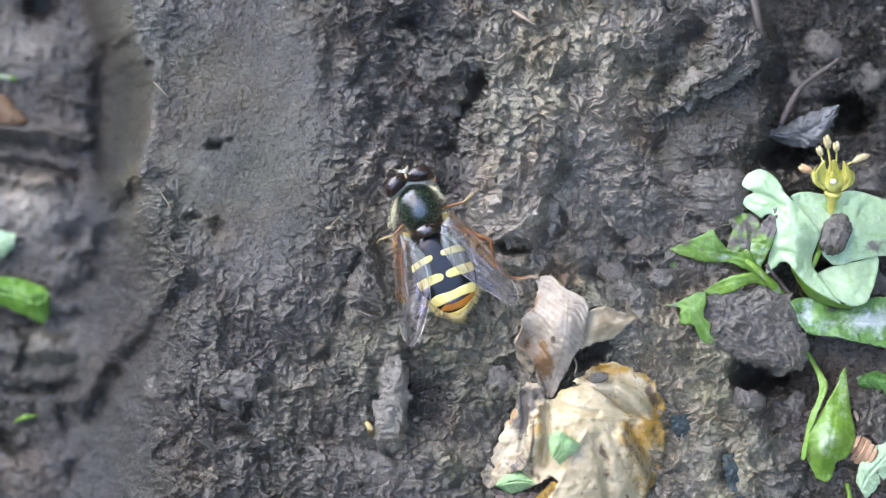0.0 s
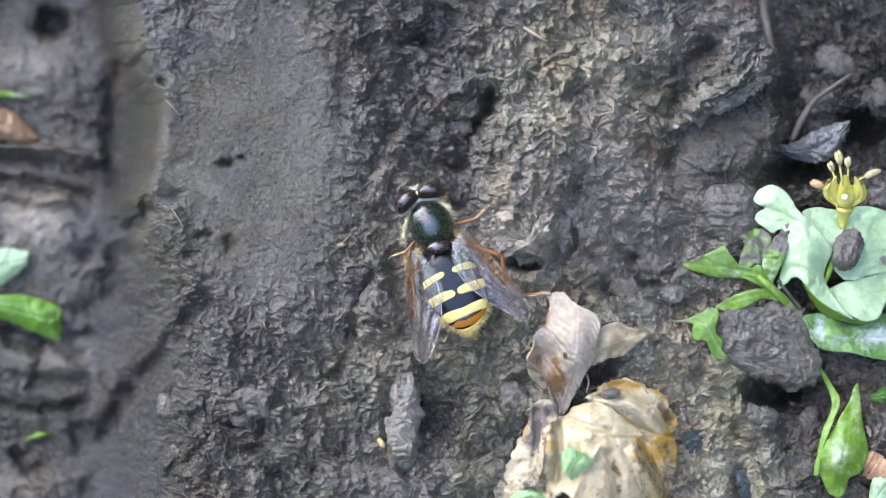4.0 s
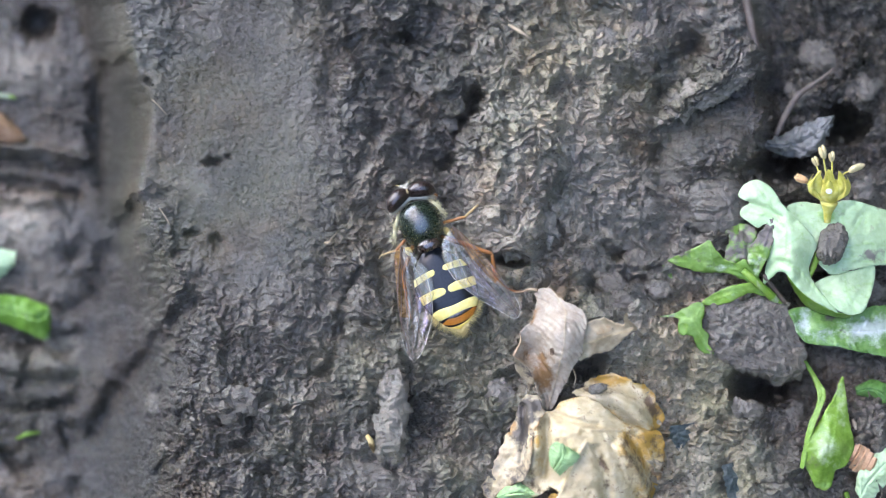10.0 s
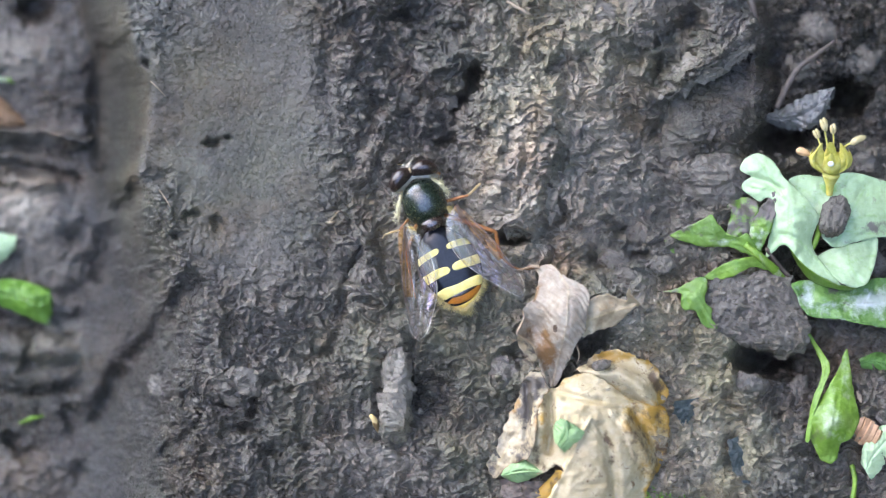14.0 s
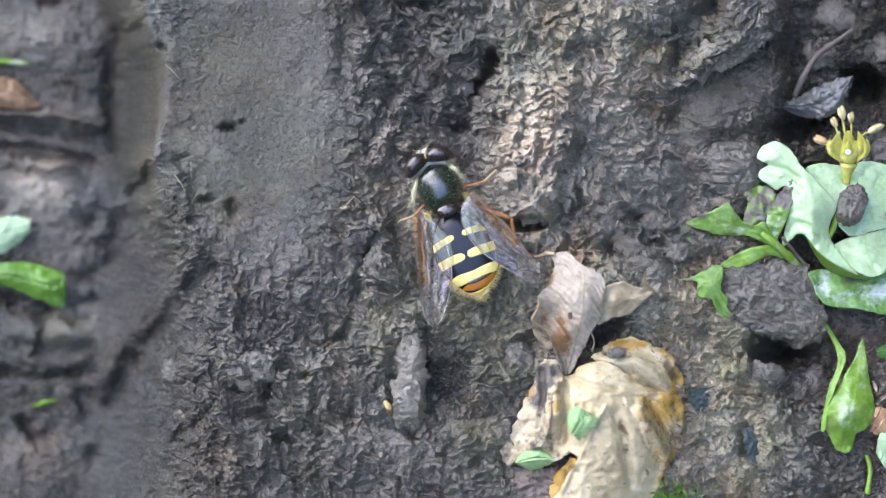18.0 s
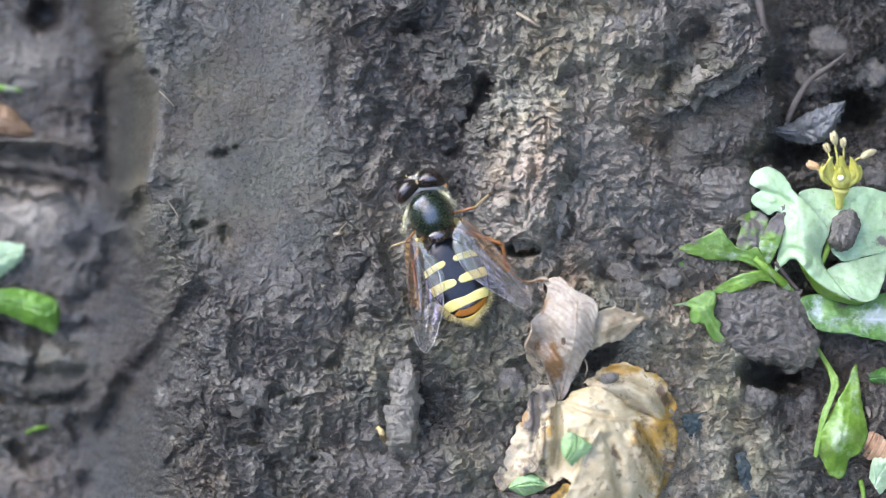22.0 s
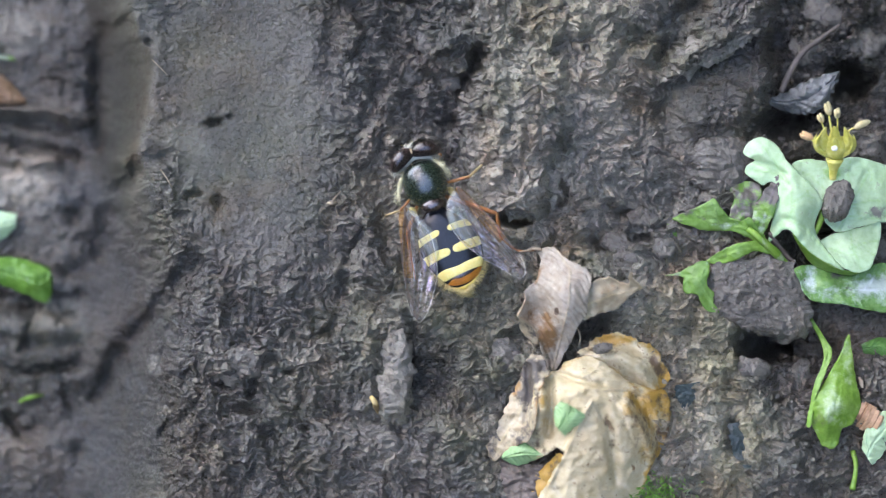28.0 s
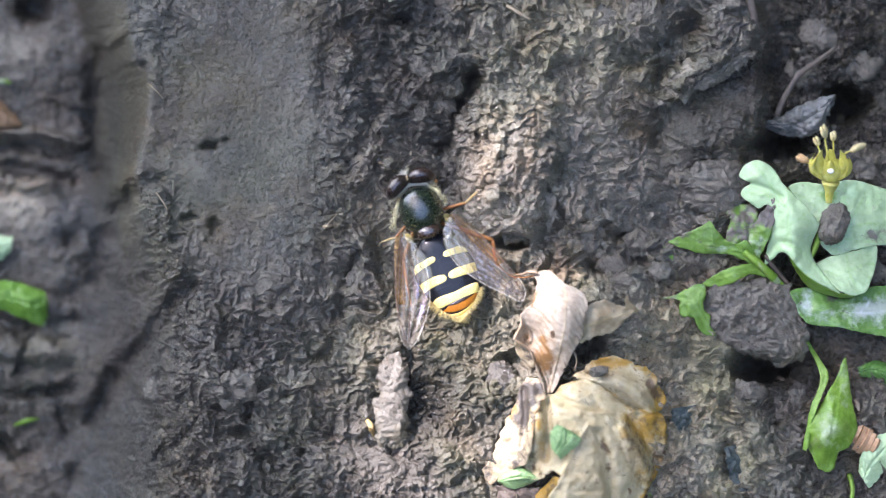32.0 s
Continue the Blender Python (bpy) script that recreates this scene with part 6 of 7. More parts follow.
def trefoil_plant():
    p, o = leaf_thing("trefoil_plant", (1345, 465), "bright green lobed leaf partly coated with mud", "plant")
    muddy = lambda k: (lambda u, v, e: k + 0.4 * fbm(u / 30, v / 30, 2, 9))
    leaf_part("leaflet", p, o, [(1202, 430), (1216, 421), (1240, 410), (1260, 400), (1275, 392), (1283, 403), (1294, 416), (1306, 426), (1322, 431), (1340, 426), (1352, 444), (1366, 458), (1356, 469), (1336, 462), (1315, 452), (1290, 449), (1260, 449), (1235, 442)],
              [(1203, 430, 0.3), (1240, 411, 1.4), (1275, 394, 2.0), (1306, 427, 1.6), (1340, 428, 1.9), (1364, 458, 1.6), (1336, 461, 1.3), (1290, 448, 0.9), (1235, 441, 0.6), (1275, 425, 1.7)], L_GREEN, "pointed bright green leaflet", None, lambda u, v, e: 0.3 * bump(u, v, 1300, 438, 40, 10, 1) + 0.1, lambda u, v, e: 0.55 * bump(u, v, 1228, 420, 22, 8, 1, -25) + 0.4 * bump(u, v, 1262, 412, 16, 10, 1) + 0.15, [([(1206, 430), (1270, 432), (1330, 445), (1360, 462)], 1.8), ([(1280, 433), (1278, 412), (1275, 396)], 1.3), ([(1262, 431), (1244, 420), (1240, 413)], 1.2)], 3.4, 0.14, 0.9, 51, 0.12, 0.04)
    leaf_part("leaflet", p, o, [(1303, 426), (1309, 396), (1304, 372), (1311, 359), (1334, 361), (1352, 366), (1359, 385), (1350, 410), (1340, 430), (1320, 433)], [(1304, 424, 1.2), (1305, 372, 0.8), (1334, 361, 1.0), (1358, 385, 1.6), (1340, 429, 1.6), (1330, 395, 1.6)], L_GREEN, "muddied leaflet", lambda u, v: 0.16 * crumple(u / 16, v / 16, 3, 12), None, muddy(0.62), (), 3.4, 0.14, 2.2, 52, 0.2, 0.1)
    leaf_part("leaflet", p, o, [(1387, 350), (1391, 372), (1389, 392), (1381, 418), (1368, 446), (1358, 458), (1346, 450), (1341, 428), (1352, 396), (1370, 371)], [(1387, 351, 2.6), (1390, 390, 2.6), (1368, 446, 1.9), (1348, 450, 1.6), (1352, 396, 2.0), (1370, 410, 2.5)], L_GREEN, "leaflet coated with grey mud", lambda u, v: 0.12 * crumple(u / 12, v / 12, 3, 13), lambda u, v, e: 0.35 * smooth((v - 400) / 30), lambda u, v, e: 0.95 * smooth((420 - v) / 50) + 0.2, [([(1387, 353), (1370, 410), (1354, 455)], 1.5)], 3.4, 0.14, 1.4, 53, 0.12, 0.06)
    leaf_part("leaflet", p, o, [(1259, 505), (1285, 486), (1310, 474), (1340, 467), (1370, 470), (1396, 488), (1370, 489), (1346, 485), (1322, 497), (1296, 506)], [(1260, 505, 0.9), (1310, 475, 1.6), (1340, 468, 1.6), (1394, 488, 1.0), (1346, 485, 1.3), (1296, 505, 1.0), (1320, 487, 1.7)], L_YELLOW, "yellow-green leaflet", None, lambda u, v, e: 0.35 * bump(u, v, 1320, 485, 40, 6, 1, -20), None, [([(1262, 504), (1310, 487), (1360, 476)], 1.6)], 3.4, 0.14, 0.8, 55, 0.08, 0.03)
    sheets(p, o, [("stalk", tube(at_plan([(1335, 445, 1.9), (1358, 464, 1.9), (1380, 484, 1.2), (1400, 504, 0.2), (1412, 514, -0.6)]), [0.0003, 0.0004, 0.0004, 0.0003], 8, 16), YELLOW_GREEN, "")])
    return p


def spent_flower():
    p, o = leaf_thing("spent_flower", (1487, 330), "spent yellow-green flower with bare stamens above a leaf", "flower")
    sheets(p, o, [("flower_stalk", tube(at_plan([(1484, 358, 2.0), (1485, 340, 2.4), (1487, 322, 2.9)]), [0.00030, 0.00042, 0.00085], 12, 12), FLOWER, "")])
    for a in (-160, -125, -90, -52, -20, 30, 90, 150):
        c, s = math.cos(radians(a)), math.sin(radians(a))
        mid = [(1487 + 14 * c, 318 + 3 * s, 3.0), (1487 + 33 * c, 305 + 9 * s, 3.6), (1487 + 37 * c, 288 + 11 * s, 4.2), (1487 + 29 * c, 274 + 10 * s, 4.7)]
        w = (5.5, 10, 9, 3)
        left = [(u + k * s, v - k * c * 0.5, h) for (u, v, h), k in zip(mid, w)]
        right = [(u - k * s, v + k * c * 0.5 + 0.5, h + 0.05) for (u, v, h), k in zip(mid, w)]
        part("sepal", shifted(blade(left, right, 0.25, 0.04, 0.3, 0.16, 22, 9, a + 200, 40), o), FLOWER, p)
    part("ovary", shifted(ellipsoid(spot(1487, 300, 3.4), (0.0010, 0.0012, 0.0008), (0, 0, 0), 10, 16, 0.2), o), FLOWER, p)
    part("dew_drop", shifted(ellipsoid(spot(1487, 303, 4.4), (0.00030, 0.00026, 0.0002)), o), PETAL_WHITE, p, "tiny white drop")
    for line, old, size in (([(1486, 300, 3.6), (1480, 265, 4.8), (1475, 236, 5.4)], False, 1.0), ([(1498, 296, 3.4), (1512, 272, 4.2), (1534, 263, 4.4)], False, 1.25), ([(1470, 305, 3.0), (1452, 292, 3.6), (1438, 284, 3.6)], True, 1.15),
                            ([(1490, 296, 3.0), (1492, 262, 3.4), (1491, 243, 3.6)], False, 0.8), ([(1480, 298, 3.0), (1468, 268, 3.4), (1462, 252, 3.4)], False, 0.8)):
        s = part("stamen", shifted(tube(at_plan(line), [0.00013, 0.0001, 0.00007], 6, 12), o), FLOWER, p)
        u, v, h = line[-1]
        turn = math.degrees(math.atan2(-(line[-1][1] - line[-2][1]), line[-1][0] - line[-2][0]))
        part("anther", shifted(joined(ellipsoid(spot(u + 2, v - 3, h), (0.00062 * size, 0.00027 * size, 0.0003), (0, 0, turn), 8, 12, 0.2), ellipsoid(spot(u - 2, v - 1, h + 0.1), (0.00056 * size, 0.00024 * size, 0.0003), (0, 0, turn + 8), 8, 12, 0.2)), o), ANTHER_OLD if old else ANTHER, s)
    return p


def outlined_leaf(name, label, centre, material, outline, controls, group, **more):
    leaf, o = leaf_thing(name, centre, label, "leaf", group)
    leaf_part("leaf_blade", leaf, o, outline, controls, material, **more)
    return leaf


green_plant()
trefoil_plant()
spent_flower()
outlined_leaf("small_leaf", "small jagged green leaf lying on mud", (1245, 545), L_GREEN, [(1188, 528), (1214, 522), (1240, 508), (1263, 502), (1268, 520), (1264, 545), (1276, 560), (1275, 576), (1286, 593), (1265, 590), (1252, 575), (1245, 562), (1226, 559), (1220, 545), (1221, 531)], [(1190, 528, 0.7), (1240, 509, 1.4), (1263, 503, 1.6), (1264, 545, 1.5), (1284, 592, 0.9), (1252, 575, 1.2), (1221, 531, 1.2), (1245, 535, 1.9)], "small green leaves",
              stain=lambda u, v, e: 0.22 * smooth((545 - v) / 20), rot=lambda u, v, e: 0.4 * bump(u, v, 1200, 527, 18, 8, 1) + 0.12, veins=[([(1195, 527), (1245, 532), (1262, 560), (1282, 590)], 1.6), ([(1244, 532), (1258, 518), (1263, 505)], 1.2)], step=3.4, seed=61, lift=0.1)
outlined_leaf("green_leaf", "bright green muddy leaf lying on wet mud", (1490, 750), L_YELLOW, [(1513, 630), (1520, 660), (1525, 700), (1533, 735), (1535, 758), (1522, 788), (1502, 800), (1497, 824), (1482, 833), (1466, 824), (1455, 801), (1445, 776), (1455, 746), (1470, 716), (1485, 690), (1500, 664)], [(1513, 632, -0.6), (1525, 700, 0.0), (1534, 750, 0.4), (1502, 800, 0.4), (1482, 832, 0.0), (1455, 801, 0.3), (1445, 776, 0.5), (1470, 716, 0.5), (1500, 664, -0.2), (1505, 700, 1.0), (1492, 750, 1.9), (1478, 795, 1.2)], "green leaves",
              stain=lambda u, v, e: 0.5 * bump(u, v, 1490, 750, 24, 40, 1) + 0.45 * bump(u, v, 1512, 670, 12, 40, 1) + 0.1, rot=lambda u, v, e: 0.55 * bump(u, v, 1462, 785, 12, 14, 1) + 0.1, veins=[([(1513, 635), (1500, 740), (1480, 830)], 2.0), ([(1502, 720), (1520, 745), (1530, 758)], 1.3), ([(1500, 740), (1475, 765), (1452, 780)], 1.3), ([(1496, 765), (1512, 785), (1508, 798)], 1.2)], step=3.8, seed=63, lift=0.1, ruffle=0.14)
outlined_leaf("green_leaf", "slender folded yellow-green leaf beside another", (1472, 680), L_YELLOW, [(1438, 595), (1446, 597), (1462, 622), (1477, 645), (1485, 665), (1476, 692), (1465, 722), (1456, 748), (1448, 792), (1440, 790), (1447, 750), (1454, 716), (1465, 690), (1470, 665), (1460, 636)], [(1440, 596, -1.6), (1462, 622, -1.0), (1484, 665, 0.2), (1465, 722, 1.0), (1446, 790, 0.7), (1454, 716, 0.4), (1470, 665, 0.0), (1460, 636, -0.8)], "green leaves", veins=[([(1442, 597), (1476, 660), (1460, 720), (1444, 788)], 1.6)], step=3.4, seed=64, ragged=0.4, lift=0.15)
simple_leaf("small_leaf", "tiny green sprout leaf in a mud crack", (1205, 452), GREEN, [(1192, 438, -0.8), (1196, 452, -0.4), (1212, 464, -0.4)], [(1196, 437, -0.8), (1210, 448, -0.4), (1220, 463, -0.4)], 0.2, 0.1, 0.5, 62, "small green leaves", n=16, m=8)
simple_leaf("green_leaf", "dull green leaf in a muddy hollow", (1570, 665), DEEP_GREEN, [(1536, 648, -2.6), (1570, 636, -2.2), (1612, 652, -2.2)], [(1540, 664, -2.6), (1575, 672, -2.2), (1614, 698, -2.2)], 0.6, 0.15, 0.8, 65, "green leaves")
simple_leaf("pale_leaf", "pale grey-green leaf with dark blotches", (1575, 810), L_PALE, [(1538, 832, -1.0), (1544, 800, -0.6), (1576, 764, -0.4), (1616, 740, -0.4)], [(1556, 862, -1.0), (1582, 834, -0.6), (1606, 802, -0.4), (1622, 786, -0.4)], 0.5, 0.2, 1.5, 66, "green leaves")
simple_leaf("green_leaf", "blurred green leaf low in the track", (60, 540), GREEN, [(-60, 520, -10.2), (0, 502, -10.2), (60, 504, -10.4), (105, 520, -11)], [(-60, 560, -11), (0, 545, -10.8), (60, 566, -11), (104, 582, -11.6), (112, 540, -11.2)], 0.8, 0.25, 1.5, 67, "green leaves", [(-40, 535, -10.2), (30, 530, -10.0), (95, 545, -10.6)])
simple_leaf("green_leaf", "blurred bluish-green leaf low in the track", (15, 450), L_PALE, [(-60, 430, -11), (10, 420, -11), (48, 425, -11.4)], [(-60, 500, -11.4), (0, 485, -11.4), (46, 450, -11.6)], 0.5, 0.2, 1.5, 68, "green leaves")
simple_leaf("sodden_leaf", "sodden dark teal leaf scrap pressed in mud", (1228, 738), WET_DARK, [(1206, 722, 0.2), (1210, 745, -0.2), (1226, 762, -0.4)], [(1252, 716, 0.2), (1248, 738, -0.2), (1232, 762, -0.4)], 0.1, 0.3, 4.0, 71, "fallen leaves", quilt=0.0)
simple_leaf("sodden_leaf", "sodden dark teal leaf scrap pressed in mud", (1325, 830), WET_DARK, [(1302, 790, -0.6), (1308, 825, -0.8), (1318, 868, -0.8)], [(1318, 786, -0.6), (1338, 822, -0.8), (1344, 866, -0.8)], 0.1, 0.3, 4.0, 72, "fallen leaves", quilt=0.0)


# ---- lumps of mud, twigs, straw ----
def lump_shape(ru, rv, rz, seed, square=2.6, detail=4, amp=0.18):
    """A broken lump of earth, flattened, with torn edges; sizes in millimetres."""
    bm = bmesh.new()
    bmesh.ops.create_icosphere(bm, subdivisions=detail, radius=1.0)
    off = Vector((seed * 3.7, seed * 1.3, seed * 7.1))
    verts = []
    for v in bm.verts:
        d = v.co.normalized()
        k = (abs(d.x) ** square + abs(d.y) ** square + abs(d.z) ** square) ** (-1 / square)
        w = 1 + amp * noise.fractal(d * 1.7 + off, 0.6, 2.1, 3) + 0.7 * amp * abs(noise.fractal(d * 4.5 + off, 0.6, 2.2, 5))
        verts.append(np.array([d.x * ru * k * w, d.y * rv * k * w, d.z * rz * k * (1 + 1.4 * (w - 1))]) * MM)
    faces = [tuple(x.index for x in f.verts) for f in bm.faces]
    bm.free()
    return verts, faces


def clod(u, v, wu, wv, rz, sink, seed, label, turn=0.0, square=2.6, detail=5, name="mud_clod", material=None, lift=None, group="mud clods"):
    h = (ground_at(u, v) if lift is None else lift) + rz - sink
    ob = new(name, link_mesh(name, *lump_shape(wu * 0.0267, wv * 0.0267, rz, seed, square, detail), material or CLOD))
    ob.location, ob.rotation_euler = Vector(spot(u, v, h)), (0, 0, radians(turn))
    return tagged(ob, label, "mud clod", group)


clod(1493, 398, 46, 72, 0.9, 0.2, 7, "dark blob of mud stuck on a pale leaf", -20, 2.2, 5, lift=1.4)
clod(1080, 657, 32, 18, 0.5, 0.15, 8, "crumb of mud on a dead leaf", 12, 2.2, 4, lift=2.8)


def mud_slab(label, centre, left, right, bulge, thick, seed, grit=1.0, n=120, m=90, torn=14.0, material=None):
    """A lump that the mud has shed: a thick sheet with a rounded rim and the mud's own wrinkles."""
    o = spot(centre[0], centre[1], left[0][2] - thick)
    a, b = resample(left, n), resample(right, n)
    t = np.linspace(0, 1, m)[None, :, None]
    p = a[:, None] * (1 - t) + b[:, None] * t
    s = np.linspace(0, 1, n)[:, None] + 0 * t[..., 0]
    tt = t[..., 0] + 0 * s
    rim = np.minimum(np.minimum(tt, 1 - tt), np.minimum(s, 1 - s)) * 2
    u, v, h = p[..., 0], p[..., 1], p[..., 2]
    edge = np.exp(-(rim / 0.25) ** 2)
    u = u + edge * torn * fbm(u / 26, v / 26, 4, seed)
    v = v + edge * torn * fbm(u / 26, v / 26, 4, seed + 5)
    dome = (1 - (1 - np.clip(rim, 0, 1)) ** 2.6)
    g = fbm(u / 60, v / 60, 2, seed + 2)
    wrinkle = grit * (0.42 * crumple(u / 34 + g, v / 30, 3, seed + 3) + 0.26 * crumple(u / 15 + g, v / 12, 3, seed + 4) + 0.4 * fbm(u / 36, v / 36, 4, seed + 6))
    h = h + bulge * dome + wrinkle * (0.4 + 0.6 * dome)
    name = "mud_clod"
    ob = new(name, link_mesh(name, *shifted(grid_shell(spot(u, v, h), spot(u, v, np.minimum(h - thick * (0.35 + 0.65 * dome), h - 0.2))), o), material or SLAB))
    ob.location = Vector(o)
    return tagged(ob, label, "mud clod", "mud clods")


mud_slab("flat crumbly slab of grey mud with a torn edge", (1352, 568), [(1292, 494, 0.6), (1268, 514, 0.6), (1258, 548, 0.6), (1268, 582, 0.6), (1302, 608, 0.4), (1348, 630, 0.2)], [(1385, 492, 0.4), (1415, 505, 0.4), (1432, 545, 0.4), (1448, 590, 0.4), (1444, 632, 0.3), (1405, 650, 0.2)], 1.3, 3.0, 130)
mud_slab("rounded grey-brown mud clod at a lump's foot", (1284, 334), [(1262, 280, 0.0), (1228, 300, 0.0), (1224, 330, 0.0), (1238, 362, -0.2), (1262, 384, -0.4)], [(1290, 276, 0.0), (1330, 292, 0.0), (1348, 330, 0.0), (1336, 372, -0.2), (1290, 392, -0.4)], 1.8, 2.4, 150, 0.8, 80, 70)
mud_slab("roll-shaped lump of pale grey mud", (718, 706), [(704, 618, -0.2), (692, 640, -0.2), (690, 690, -0.2), (688, 745, -0.4), (694, 792, -0.8)], [(724, 614, -0.2), (742, 638, -0.2), (746, 690, -0.2), (744, 750, -0.4), (730, 796, -0.8)], 1.5, 2.0, 170, 0.7, 110, 40, 14.0, DRYING)


def crumb_slab(u, v, w, t, rise, seed, label, turn=0.0):
    """A small broken lump at the plan's (u, v), w by t units across."""
    g = ground_at(u, v) - 0.4
    c, s = math.cos(radians(turn)), math.sin(radians(turn))

    def arc(side):
        pts = []
        for a in (80, 45, 0, -45, -80):
            x, y = side * w / 2 * math.cos(radians(a)), -t / 2 * math.sin(radians(a))
            pts.append((u + x * c - y * s, v + x * s + y * c, g))
        return pts
    return mud_slab(label, (u, v), arc(-1), arc(1), rise, rise + 0.8, seed, 0.55, 56, 44)


crumb_slab(1105, 470, 66, 40, 1.2, 199, "dark broken crumb of mud")
crumb_slab(1062, 425, 60, 52, 1.2, 208, "dark broken crumb of mud")
crumb_slab(1155, 425, 54, 40, 1.0, 217, "dark broken crumb of mud")
crumb_slab(1190, 480, 50, 36, 0.9, 226, "dark broken crumb of mud")
crumb_slab(1135, 500, 80, 34, 0.9, 235, "smooth grey crumb of mud")
crumb_slab(1130, 395, 46, 44, 1.0, 244, "dark broken crumb of mud")
crumb_slab(1412, 755, 22, 20, 0.5, 271, "pale crumb beside a black pit")
crumb_slab(1510, 835, 30, 22, 0.7, 280, "wet black crumb of mud")
crumb_slab(1560, 480, 60, 60, 1.4, 289, "dark crumb behind the leaves")
crumb_slab(1545, 300, 70, 60, 1.6, 298, "dark wet crumb behind the flower")
mud_slab("crumbly brown overhanging lump beside the fly", (930, 385), [(900, 338, 1.2), (872, 362, 1.0), (872, 392, 0.8), (890, 412, 0.6), (912, 428, 0.4)], [(935, 330, 1.4), (985, 345, 1.2), (995, 378, 1.0), (985, 410, 0.6), (945, 430, 0.4)], 1.0, 2.4, 210, 1.5, 90, 80, 34.0, DRYING)
mud_slab("torn grey mud crest above a smooth face", (1270, 140), [(1196, 148, 1.4), (1230, 118, 1.6), (1285, 92, 1.6), (1335, 66, 1.2)], [(1192, 192, 1.2), (1238, 174, 1.6), (1292, 148, 1.6), (1352, 96, 1.2)], 1.2, 2.2, 220, 1.2, 120, 50, 22.0, DRYING)
mud_slab("dark grainy lump of mud with a jagged lower edge", (1160, 52), [(1140, 6, 0.6), (1122, 36, 0.6), (1126, 66, 0.6), (1142, 88, 0.4)], [(1180, 2, 0.6), (1196, 30, 0.6), (1194, 62, 0.6), (1172, 90, 0.4)], 1.2, 2.0, 230, 1.0, 70, 60)
mud_slab("brown crumb beside a crack in the mud", (668, 500), [(656, 458, -0.6), (640, 488, -0.6), (644, 520, -0.8), (658, 544, -1.0)], [(682, 456, -0.6), (692, 490, -0.6), (690, 522, -0.8), (674, 546, -1.0)], 1.0, 1.8, 240, 0.9, 70, 50)
mud_slab("rough brown lump of mud at the bottom", (690, 830), [(650, 792, -0.4), (640, 822, -0.4), (660, 860, -0.4)], [(720, 806, -0.4), (740, 838, -0.4), (700, 866, -0.4)], 0.8, 1.8, 250, 0.9, 70, 60)
crumb_slab(1090, 40, 60, 50, 0.8, 260, "brown grainy crumb of mud", 20)
crumb_slab(905, 670, 50, 76, 0.8, 270, "crumbly lump beside a dead leaf")
crumb_slab(440, 690, 90, 70, 0.8, 280, "broken grey lump on trampled mud", -20)
crumb_slab(300, 692, 40, 50, 0.6, 290, "small broken lump on a mud bank", 10)
crumb_slab(1345, 690, 70, 36, 0.9, 300, "wet bluish-grey lump in a hollow", 10)
crumb_slab(1425, 706, 50, 76, 1.0, 310, "wet bluish-grey lump in a hollow", 25)
crumb_slab(1470, 60, 80, 60, 1.2, 320, "dark broken lump of wet earth", 25)
crumb_slab(1540, 120, 80, 60, 1.2, 330, "dark broken lump of wet earth", -15)
crumb_slab(1440, 130, 60, 60, 1.0, 340, "dark broken lump of wet earth", 40)
crumb_slab(800, 190, 60, 50, 0.7, 350, "dark wet crumb in the channel", 10)
crumb_slab(730, 175, 54, 50, 0.7, 360, "dark wet crumb in the channel", -25)
crumb_slab(770, 120, 60, 46, 0.7, 370, "dark wet crumb in the channel", 35)
crumb_slab(712, 262, 44, 50, 0.7, 380, "bluish wet crumb in the channel", 0)


def crumbs():
    """Loose crumbs over the rough ground, joined."""
    rnd = random.Random(21)
    bm = bmesh.new()
    bmesh.ops.create_icosphere(bm, subdivisions=2, radius=1.0)
    base = [v.co.copy() for v in bm.verts]
    tris = [tuple(x.index for x in f.verts) for f in bm.faces]
    bm.free()
    us, vs = np.array([rnd.uniform(-20, 1600) for _ in range(5200)]), np.array([rnd.uniform(-40, 930) for _ in range(5200)])
    h, rough, damp_shade = terrain(us, vs)
    verts, faces = [], []
    for u, v, z, r in zip(us, vs, h, rough):
        if r < rnd.uniform(0.5, 1.3) or (690 < u < 920 and 290 < v < 570):
            continue
        s = (0.09 + 0.30 * rnd.random() ** 2.5) * MM
        c, off = spot(u, v, z + s / MM * 0.15), Vector((u, v, z))
        k = len(verts)
        flat = rnd.uniform(0.5, 0.9)
        for d in base:
            w = s * (1 + 0.45 * noise.noise(d * 1.6 + off))
            verts.append((c[0] + d.x * w, c[1] + d.y * w * 0.8, c[2] + d.z * w * flat))
        faces += [(a + k, b + k, e + k) for a, b, e in tris]
    ob = new("mud_crumbs", link_mesh("mud_crumbs", verts, faces, CLOD))
    return tagged(ob, "loose grey-brown mud crumbs scattered over mud", "mud crumbs", kind="stuff")


crumbs()


def stick(name, label, points, radii, material, category, sides=7, n=16):
    o = spot(*points[0])
    ob = new(name, link_mesh(name, *shifted(tube(at_plan(points), [r * MM for r in radii], sides, n), o), material))
    ob.location = Vector(o)
    return tagged(ob, label, category)


def lying(u, v, d):
    return (u, v, ground_at(u, v) + d)


